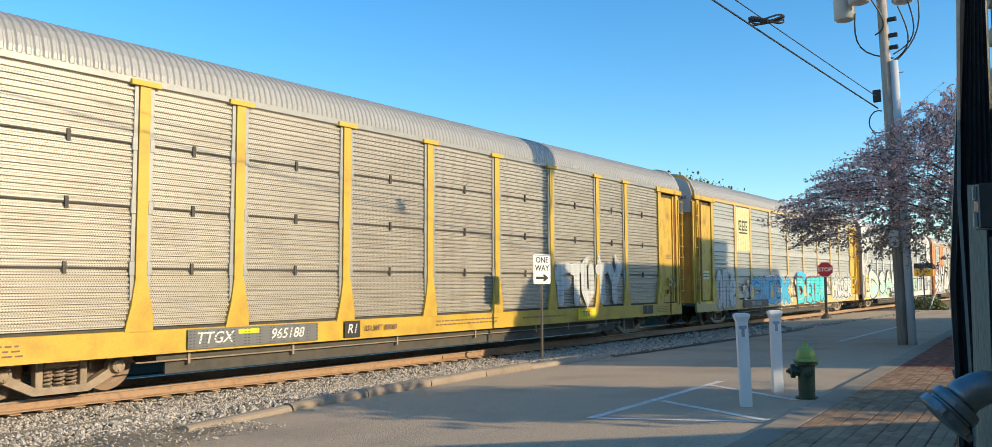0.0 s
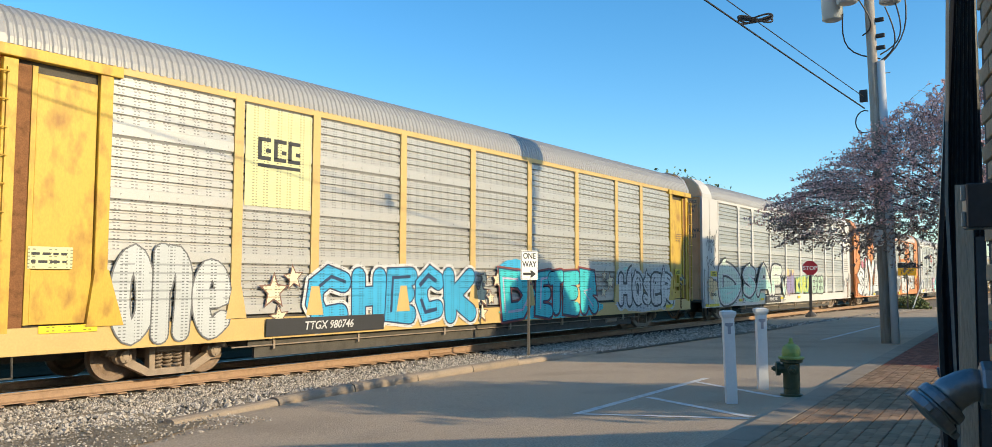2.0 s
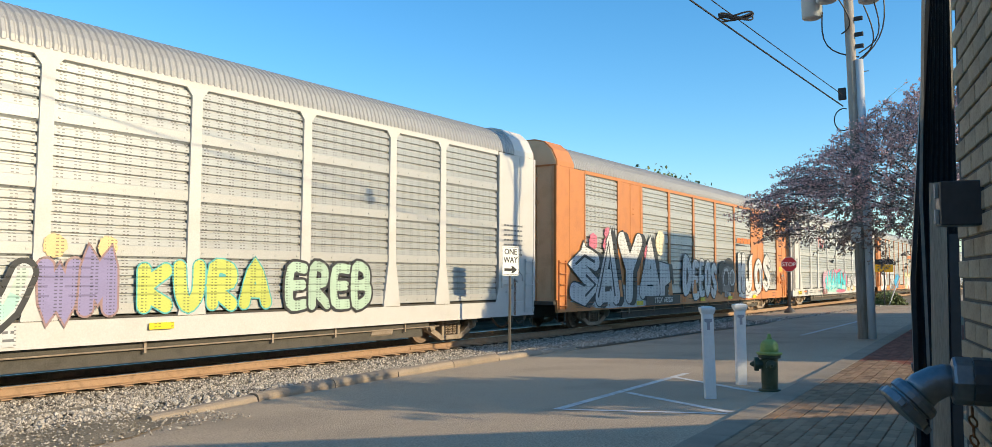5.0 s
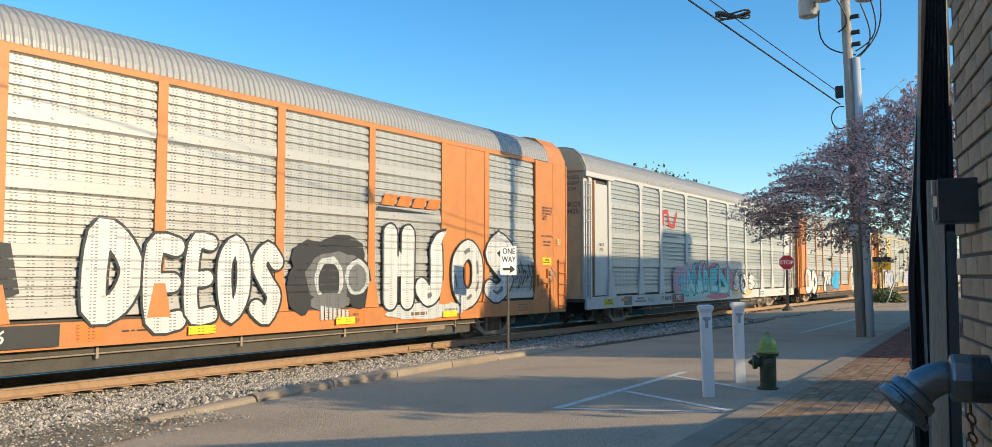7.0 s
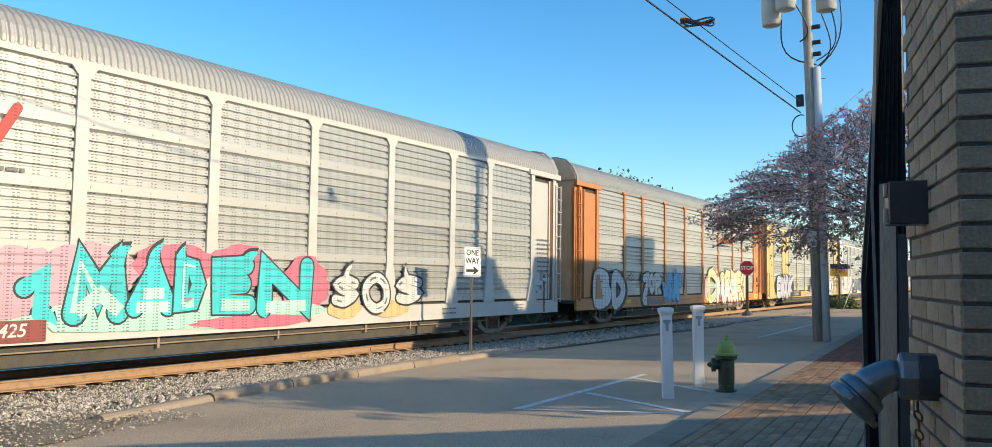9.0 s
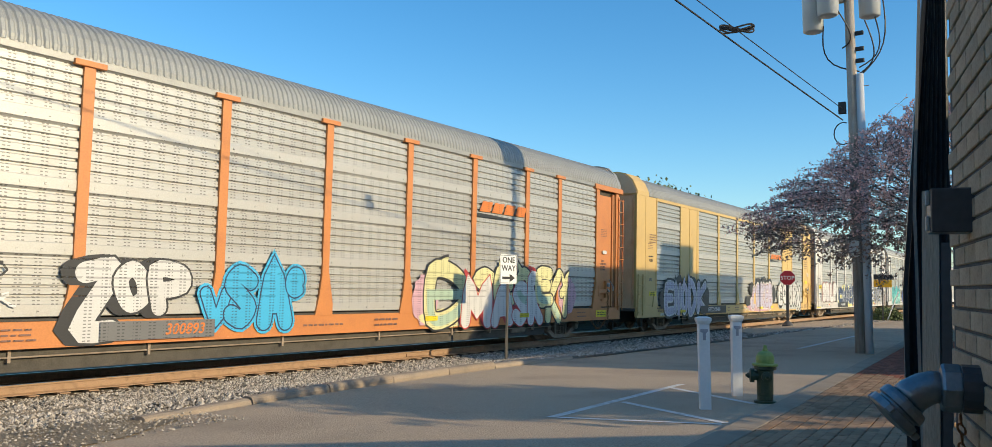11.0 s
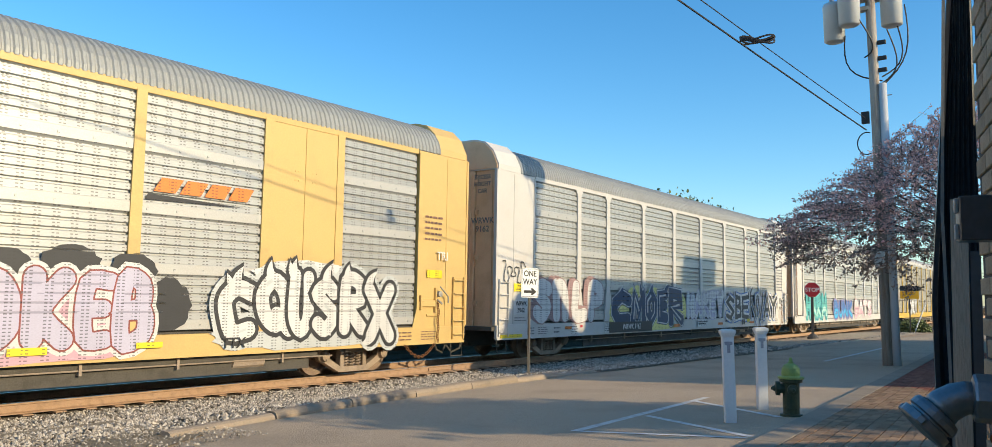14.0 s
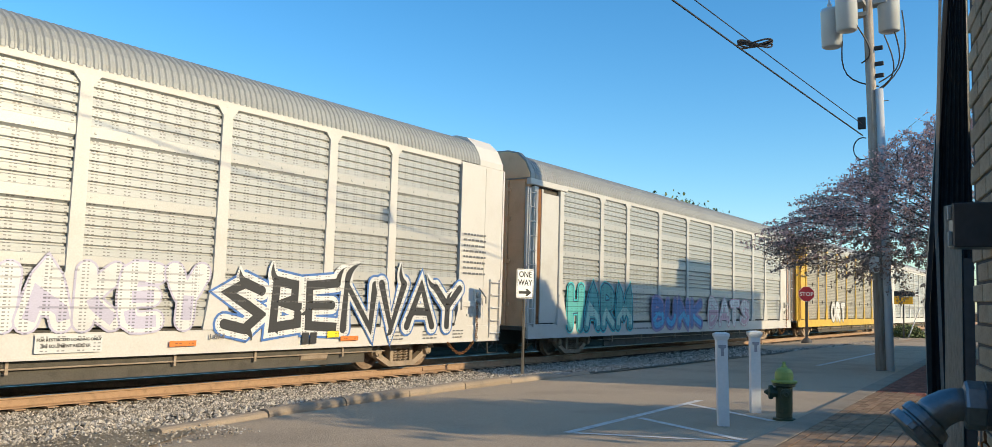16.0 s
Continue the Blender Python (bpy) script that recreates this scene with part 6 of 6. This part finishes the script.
mural(d, [], "rose", clouds=((-11.1, 3.05, .32, .3, "rose"), (-9.85, 2.95, .5, .32, "rose"), (-10.0, 3.4, .25, .2, "rose"), (-6.6, 2.75, .22, .3, "rose"), (-5.2, 3.2, .5, .5, "cream")), seed=31)
tag(d, 10.5, 11.5, 1.4, 2.3, "black", 24, 9)
logo(d, 4.5, 6.8, 3.55, 3.82, "orange")
words(d, "TTGX  693226", -5.0, .88, .30, "white", .25)
plate_(d, -6.7, -3.2, .70, 1.06, "black", "stencil_patch", y=SIDE - .092)
for x0 in (-7.6, -.8, 3.0, 6.9):
    plate_(d, x0, x0 + .6, .74, .90, "yellow", y=SIDE - .094)
plate_(d, -2.9, -2.45, .74, 1.02, "orange"), bars(d, -2.1, -1.0, .84, .92, 1, "black")
for k, text in enumerate(("EXH 19-0 W  4-7", "EXW 10-8 H 4-10", "EW 9-10 H 16-5", "IL 89-9", "IW 9-1")):
    words(d, text, 12.36 - (.14 if k > 2 else 0), 3.98 - .092 * k, .085, "brown", y=SIDE - .04)
words(d, "DECK CLEARANCE", 12.36, 3.08, .085, "brown", y=SIDE - .04), words(d, "A 90 3 16 MIN", 12.36, 2.9, .075, "brown", y=SIDE - .04), words(d, "B 94 1 4 MIN", 12.36, 2.79, .075, "brown", y=SIDE - .04)
plate_(d, 12.05, 12.6, 2.17, 2.4, "yellow"), excess(d, 12.325, 2.285, .06)

mural(e, [], "pink", clouds=((-5.1, 1.5, .8, .75, "pink"), (-3.9, 1.9, .9, .45, "pink"), (-2.2, 2.0, .9, .42, "rose"), (-.6, 2.0, .9, .42, "rose"), (1.2, 1.6, .75, .65, "rose"), (-1.8, 1.05, 3.4, .3, "mint"), (-.2, .85, 1.6, .14, "rose")), seed=32)
mural(e, [("1", -5.25, -4.3, 1.0, 1.9), ("M", -4.45, -3.15, .95, 2.2), ("A", -3.25, -2.2, 1.05, 2.1), ("D", -2.3, -1.5, 1.1, 2.15), ("E", -1.45, -.25, 1.0, 2.2), ("N", -.3, 1.55, .95, 2.2)], "turquoise", "black", .40, .04, second="mint", accent="mint", soft=False, spurs=1, seed=18)
mural(e, [("S", 2.0, 3.05, 1.1, 1.85), ("O", 3.1, 4.25, .9, 1.9), ("S", 4.35, 5.6, 1.1, 1.85)], "white", "black", .24, .05, accent="grey", spurs=1, clouds=((2.5, 1.05, .6, .25, "peach"), (4.2, 1.0, .8, .22, "peach")), seed=19)
bm = bmesh.new()
st_ = [0]
ribbon(bm, [(-6.75, 3.95), (-6.75, 4.45), (-6.3, 4.5), (-6.1, 3.95), (-5.6, 3.9), (-5.3, 4.45)], .17, SIDE - .03, 0, st_)
part("logo_mark", bm, INKS["red"], e, "red winding ribbon logo shape")
bars(e, -6.9, -5.1, 3.35, 3.55, 1, "grey", SIDE - .03)
words(e, "NKCR", -12.35, 2.93, .15, "grey", y=SIDE - .006), words(e, "9725", -12.35, 2.74, .15, "grey", y=SIDE - .006)
words(e, "NKCR", -6.5, .88, .24, "black", .2), words(e, "9425", -5.33, .88, .30, "white", .2)
plate_(e, -5.95, -4.7, .70, 1.05, "maroon", "stencil_patch", y=SIDE - .092)
plate_(e, -6.95, -6.8, .9, .98, "orange"), plate_(e, -10.6, -9.9, .72, 1.04, "grey")
plate_(e, -12.3, -11.55, .76, .99, "yellow", y=SIDE - .07), words(e, "THIS CAR", -11.92, .92, .078, "black", fat=.001), words(e, "EXCESS HEIGHT", -11.92, .83, .078, "black", fat=.001), plate_(e, -10.9, -10.3, .88, .98, "orange", y=SIDE - .07), sill_print(e, "grey", ((-8.5, .7, 5, None), (-7.2, .4, 3, None), (6.5, .8, 2, None), (10.5, .6, 3, None)), 21), bars(e, 12.0, 12.9, 2.0, 3.2, 8, "grey")

mural(f, [("B", -12.2, -10.4, .7, 2.15), ("D", -10.5, -9.0, .7, 2.1)], "white", "black", .55, .05, shade="black", cast=(.2, -.02), seed=33)
mural(f, [("Z", -7.15, -6.2, .72, 2.1), ("O", -6.4, -5.65, 1.2, 2.08), ("P", -5.75, -4.8, 1.15, 2.1)], "white", "black", .50, .04, shade="black", cast=(-.2, .0), seed=20)
tag(f, -8.75, -8.15, 1.75, 2.1, "black", 27, 5), tag(f, -8.8, -8.0, 1.25, 1.55, "white", 29, 7)
mural(f, [("V", -4.65, -3.9, .95, 1.65), ("S", -4.15, -3.25, .85, 2.1), ("A", -3.3, -2.35, .8, 2.15), ("e", -2.6, -2.0, 1.45, 2.1)], "sky blue", "navy", .48, .03, "sky blue", .05, seed=21)
mural(f, [("D", 2.0, 4.2, .7, 2.35), ("S", 4.1, 5.3, 1.2, 2.3), ("E", 5.2, 6.4, 1.2, 2.4), ("O", 6.3, 7.4, 1.2, 2.35), ("E", 7.5, 8.6, 1.2, 2.4)], "pale yellow", "black", .44, .05, second="pale green", spurs=1, clouds=((2.1, 1.4, .5, .65, "pink"), (9.5, 1.5, .6, .6, "pink"), (3.0, .9, 1.1, .25, "pale yellow")), seed=22)
mural(f, [("M", 3.6, 5.25, .6, 1.95), ("A", 5.1, 6.3, .6, 1.9), ("S", 6.15, 7.2, .6, 1.95), ("R", 7.0, 8.0, .6, 2.2)], "white", "red", .52, .035, shade="red", cast=(-.13, .1), seed=23)
mural(f, [("K", 8.05, 9.2, .62, 2.35), ("1", 9.0, 9.8, .8, 2.0)], "pale yellow", "black", .34, .05, second="pale green", spurs=2, soft=False, seed=34)
logo(f, 4.45, 6.9, 3.88, 4.18, "orange")
plate_(f, -6.6, -4.3, .72, 1.05, "grey", "stencil_patch", y=SIDE - .092), words(f, "300893", -4.95, .88, .28, "orange", .2)
bars(f, -6.3, -5.7, .80, .96, 1, "orange", SIDE - .09), bars(f, -2.0, -.8, .8, .92, 1, "brown")
for x0 in (-9.0, 2.1, 6.6):
    plate_(f, x0, x0 + .5, .86, .98, "yellow", y=SIDE - .094)
plate_(f, 11.6, 12.4, .76, 1.0, "yellow", y=SIDE - .06), bars(f, 11.7, 12.3, .8, .96, 2, "black", SIDE - .066)
bars(f, 12.02, 12.5, 3.6, 3.9, 5, "brown", SIDE - .01), plate_(f, 12.1, 12.4, 3.0, 3.12, "white"), [words(f, q, 12.21, 2.74 - .1 * n, .09, "brown", y=SIDE - .006) for n, q in enumerate(("DECK", "CLEARANCE", "A 89 MIN.", "B 94 MIN."))]

mural(g, [("E", -10.95, -9.75, .68, 2.15), ("N", -9.9, -9.05, .7, 2.1), ("O", -9.15, -8.25, .68, 2.1), ("D", -8.35, -7.15, .68, 2.2), ("K", -7.3, -6.0, .7, 2.2)], "lilac", "grey", .40, .02, rim="white", halo="black", hw=.08, spurs=1, clouds=((-11.0, 1.4, .4, .4, "black"), (-9.3, 2.1, .35, .3, "black"), (-7.6, 2.05, .35, .3, "black"), (-6.0, 1.4, .4, .55, "black")), seed=24)
mural(g, [("J", .6, 1.55, .85, 2.0), ("O", 1.5, 2.4, .9, 2.15), ("K", 2.35, 3.25, .9, 2.2), ("E", 3.2, 3.95, .9, 2.15), ("B", 3.85, 4.65, .85, 2.15)], "lilac", "maroon", .40, .03, "white", .07, clouds=((.3, 1.25, .5, .3, "black"), (.9, 1.9, .45, .35, "black"), (2.0, 2.25, .5, .25, "black"), (3.1, 2.3, .5, .28, "black"), (4.2, 2.2, .45, .3, "black"), (4.9, 1.6, .45, .5, "black"), (2.4, .92, 2.2, .24, "pink"), (2.7, 1.4, 1.9, .6, "pink")), seed=25)
mural(g, [("C", 5.9, 6.9, .9, 2.1), ("Q", 6.75, 7.8, .95, 2.25), ("U", 7.6, 8.35, .95, 2.35), ("S", 8.2, 9.1, .95, 2.2), ("R", 9.0, 9.95, .95, 2.3), ("X", 9.8, 10.85, .75, 2.15)], "white", "black", .32, .09, "silver", .09, spurs=2, accent="silver", clouds=((8.2, 1.0, 2.3, .3, "silver"), (8.3, 2.2, 1.6, .35, "white")), seed=26)
tag(g, 1.0, 2.4, 1.0, 2.4, "white", 25, 9), tag(g, -.4, .6, .72, 1.0, "white", 28, 8)
logo(g, 4.5, 6.6, 3.62, 3.88, "orange")
words(g, "GTTX 690486", -5.0, .88, .28, "white", .2), plate_(g, -6.8, -3.3, .71, 1.06, "black", "stencil_patch", y=SIDE - .092)
bars(g, -.9, .7, .84, .94, 1, "black"), words(g, "TTX", 6.3, .88, .28, "black", .1)
plate_(g, 2.2, 2.8, .82, .94, "yellow", y=SIDE - .094), plate_(g, 4.3, 4.8, .86, .96, "yellow", y=SIDE - .094), plate_(g, -9.2, -8.6, .8, .92, "yellow", y=SIDE - .094)
bars(g, 11.9, 12.6, 3.2, 3.9, 5, "brown"), plate_(g, 12.0, 12.6, 2.3, 2.5, "yellow"), bars(g, -12.4, -11.7, 3.6, 4.0, 4, "brown")
plate_(g, -12.4, -11.75, 1.5, 1.68, "yellow"), excess(g, -12.075, 1.59, .068), bars(g, -12.5, -12.0, 3.02, 3.14, 1, "black"), words(g, "34336", -12.24, 2.92, .15, "black", y=SIDE - .035), words(g, "OK", -12.25, 2.15, .17, "grey", .2, y=SIDE - .035)
bars(g, -12.5, -12.05, 3.35, 3.62, 4, "brown", SIDE - .032)

mural(h, [("S", -11.85, -10.65, 1.1, 2.45), ("n", -10.75, -9.65, 1.1, 2.45), ("L", -9.55, -8.4, 1.1, 2.45), ("P", -8.55, -7.35, 1.1, 2.45)], "white", "mauve", .52, .03, shade="mauve", cast=(-.24, .06), seed=27)
mural(h, [("C", -6.85, -5.2, .85, 2.15), ("M", -5.35, -4.0, .95, 2.15), ("O", -4.15, -3.05, .95, 2.2), ("E", -3.1, -2.05, .95, 2.25), ("R", -2.15, -.5, .85, 2.3)], "navy", "white", .42, .045, "navy", .03, accent="white", soft=False, spurs=1, clouds=((-6.2, 1.4, .8, .6, "bright yellow"), (-4.9, 1.9, .8, .45, "bright yellow"), (-3.4, 1.6, .8, .7, "bright yellow"), (-2.2, 1.6, .9, .75, "bright yellow"), (-.8, 1.5, .5, .6, "bright yellow"), (-3.6, .85, 2.8, .15, "bright yellow")), seed=28)
mural(h, [("H", -.3, .6, 1.1, 2.2), ("A", .5, 1.45, 1.1, 2.2), ("K", 1.4, 2.3, 1.1, 2.25), ("E", 2.2, 3.1, 1.1, 2.25), ("Y", 3.0, 4.0, 1.1, 2.3)], "white", "lilac", .36, .04, second="lilac", seed=29)
mural(h, [("S", 4.2, 5.4, 1.0, 2.1), ("B", 5.35, 6.4, 1.0, 2.15), ("E", 6.3, 7.4, 1.0, 2.15), ("N", 7.3, 8.6, .95, 2.15), ("V", 8.5, 9.6, .95, 2.2), ("A", 9.5, 10.7, 1.0, 2.2), ("Y", 10.5, 11.8, 1.0, 2.15)], "black", "white", .20, .10, "blue", .05, spurs=2, soft=False, seed=30)
plate_(h, -12.75, -11.98, 1.36, 1.78, "white", "stencil_patch"), words(h, "WRWK", -12.36, 1.67, .17, "black", y=SIDE - .058), words(h, "9162", -12.36, 1.48, .17, "black", y=SIDE - .058)
words(h, "WRWK 9162", -5.3, .88, .26, "white", .2), plate_(h, -7.0, -3.6, .70, 1.06, "black", "stencil_patch", y=SIDE - .092)
tag(h, -13.3, -12.1, 2.2, 2.9, "black", 26, 7)
plate_(h, -12.75, -12.0, 2.02, 2.25, "yellow"), excess(h, -12.375, 2.135), bars(h, -12.7, -12.1, 1.15, 1.3, 2, "grey")
plate_(h, -13.4, -12.3, .70, .8, "yellow", y=SIDE - .06), bars(h, 11.8, 12.8, 2.4, 3.6, 8, "grey")
for x0 in (-1.6, 3.2, 7.4):
    plate_(h, x0, x0 + .55, .80, .90, "orange", y=SIDE - .094)

mural(i_, [("H", -11.4, -10.2, .85, 2.35), ("A", -10.25, -9.05, .85, 2.35), ("R", -9.1, -7.95, .85, 2.35), ("M", -8.0, -6.6, .85, 2.3)], "teal", "navy", .34, .04, "turquoise", .05, second="mint", seed=35)
mural(i_, [("B", -5.0, -3.7, .85, 2.0), ("U", -3.8, -2.5, .85, 2.0), ("N", -2.6, -1.2, .85, 2.0), ("K", -1.3, .2, .85, 2.0)], "blue", "violet", .34, .05, "violet", .05, second="sky blue", seed=36)
mural(i_, [("D", .8, 2.2, .85, 2.1), ("A", 2.1, 3.6, .85, 2.1), ("T", 3.5, 5.0, .85, 2.1), ("S", 4.9, 6.4, .85, 2.1)], "white", "pink", .34, .05, second="pink", seed=37)
bars(i_, -6.9, -4.0, .8, .95, 1, "grey")
mural(j_, [("O", -6.0, -4.7, .9, 2.2), ("R", -4.7, -3.4, .9, 2.2), ("T", -3.4, -2.0, .9, 2.2)], "white", "grey", .34, .05, seed=38)


sill_print(c, "grey", ((-11.75, .55, 3, "white"), (-10.95, .75, 5, "white"), (-9.95, .5, 2, None), (-8.7, .5, 3, "white"), (-7.6, .4, 2, None), (-2.1, .35, 2, "white")))
plate_(c, -8.62, -8.48, .90, 1.0, "red", y=SIDE - .068), [plate_(c, q, q + .5, .86, .98, "yellow", y=SIDE - .094) for q in (-9.3, -6.1, -2.75, .5)]
sill_print(h, "grey", ((-12.1, .45, 3, None), (-11.5, .6, 4, None), (-10.6, .45, 2, None), (-9.5, .45, 3, "white"), (-7.3, .5, 4, "white"), (9.0, .6, 3, None), (10.2, .6, 3, None), (11.4, .5, 3, None)), 5)
plate_(h, -8.95, -8.8, .92, 1.0, "red", y=SIDE - .068), plate_(h, -9.9, -9.5, .88, .97, "orange", y=SIDE - .07), plate_(h, 7.0, 7.35, .88, 1.02, "yellow", y=SIDE - .094)
plate_(h, .85, 1.95, .76, 1.06, "white", "stencil_patch", y=SIDE - .088), words(h, "FOR RESTRICTED LOADING ONLY", 1.4, .97, .068, "black", fat=.001), words(h, "SEE EQUIPMENT REGISTER", 1.35, .87, .068, "black", fat=.001)
words(h, "L 89-4", 4.2, .96, .13, "grey"), [plate_(h, 6.3 + .22 * n, 6.48 + .22 * n, .76, 1.0, "black", y=SIDE - .09) for n in (0, 1)]
words(g, "28 INCH WHLS", -11.4, 1.0, .09, "brown", fat=.001), words(g, "SPRG 5 OC D-5 3 IC", -11.3, .89, .08, "brown", fat=.001), words(g, "GERAS", -11.2, .75, .13, "white", .15)
words(e, "SPECIAL NO. 24", -9.2, .96, .095, "grey", fat=.001), words(e, "BRAKE BEAM REQUIRED:", -9.2, .84, .095, "grey", fat=.001)
plate_(d, 3.2, 3.95, .70, 1.03, "orange", "stencil_patch", y=SIDE - .064), words(d, "L-105-4", 3.58, .94, .1, "brown", .1, y=SIDE - .072), words(d, "GLH18", 3.58, .8, .13, "brown", .1, y=SIDE - .072)
sill_print(d, "brown", ((-12.4, .5, 4, None), (-11.6, .6, 2, None), (-10.6, .8, 2, None), (5.6, .7, 1, "orange"), (7.0, .6, 2, "orange"), (10.6, .6, 3, None)), 9)
sill_print(g, "brown", ((-3.0, .4, 2, None), (-1.9, .7, 2, None), (10.9, .6, 3, None), (11.8, .6, 4, None)), 12)
sill_print(f, "brown", ((-8.2, .6, 3, None), (-11.6, .5, 3, None), (.2, .9, 2, None), (10.2, .7, 2, None)), 15)


def end_words(car, text, y, z, size, ink):
    """Lettering on the end that faces back along the track."""
    part("stencil_lettering", lettering(text, size, INKS[ink], .003), None, car, f"{ink} stencilled lettering", m=pose(-13.63, y, z, 0, 0, -90))


cap_ = bmesh.new()
prism(cap_, [(-1.5, 4.75), (1.5, 4.75), (1.5, 5.6), (1.36, 5.98), (.88, 6.22), (-.88, 6.22), (-1.36, 5.98), (-1.5, 5.6)], "x", -13.62, -13.56)
part("end_cap_plate", cap_, WHITE, b, "white plate at the top of the end")
end_words(b, "EXCESS HEIGHT CAR", -.35, 5.35, .2, "black")
end_words(c, "WRWK", -1.12, 4.0, .24, "grey"), end_words(c, "9181", -1.12, 3.76, .24, "grey")
end_words(h, "WRWK", -1.12, 4.0, .24, "grey"), end_words(h, "9162", -1.12, 3.76, .24, "grey")
for car in (c, e, h):
    end_words(car, "EXCESS", -1.1, 5.25, .17, "grey"), end_words(car, "HEIGHT", -1.1, 5.05, .17, "grey"), end_words(car, "CAR", -1.1, 4.85, .17, "grey")
end_words(e, "NKCR", -1.12, 4.3, .24, "grey"), end_words(e, "9425", -1.12, 4.06, .24, "grey")
words(g, "TRI", 12.55, 2.85, .3, "white"), words(d, "BI", 13.02, 2.9, .26, "pale yellow")


# ---- what moves ----
def motions():
    times = [0.5 * n for n in range(33)]
    for car, k in CARS:
        walk(car, [(t, pose(train_x(t, k), 15.04, 0)) for t in times])
    roll_ = SPEED / 0.445
    for w, x in WHEELS:
        walk(w, [(n / FPS, pose(x, 0, .47, 0, math.degrees(-roll_ * n / FPS), 0)) for n in range(481)])


motions()
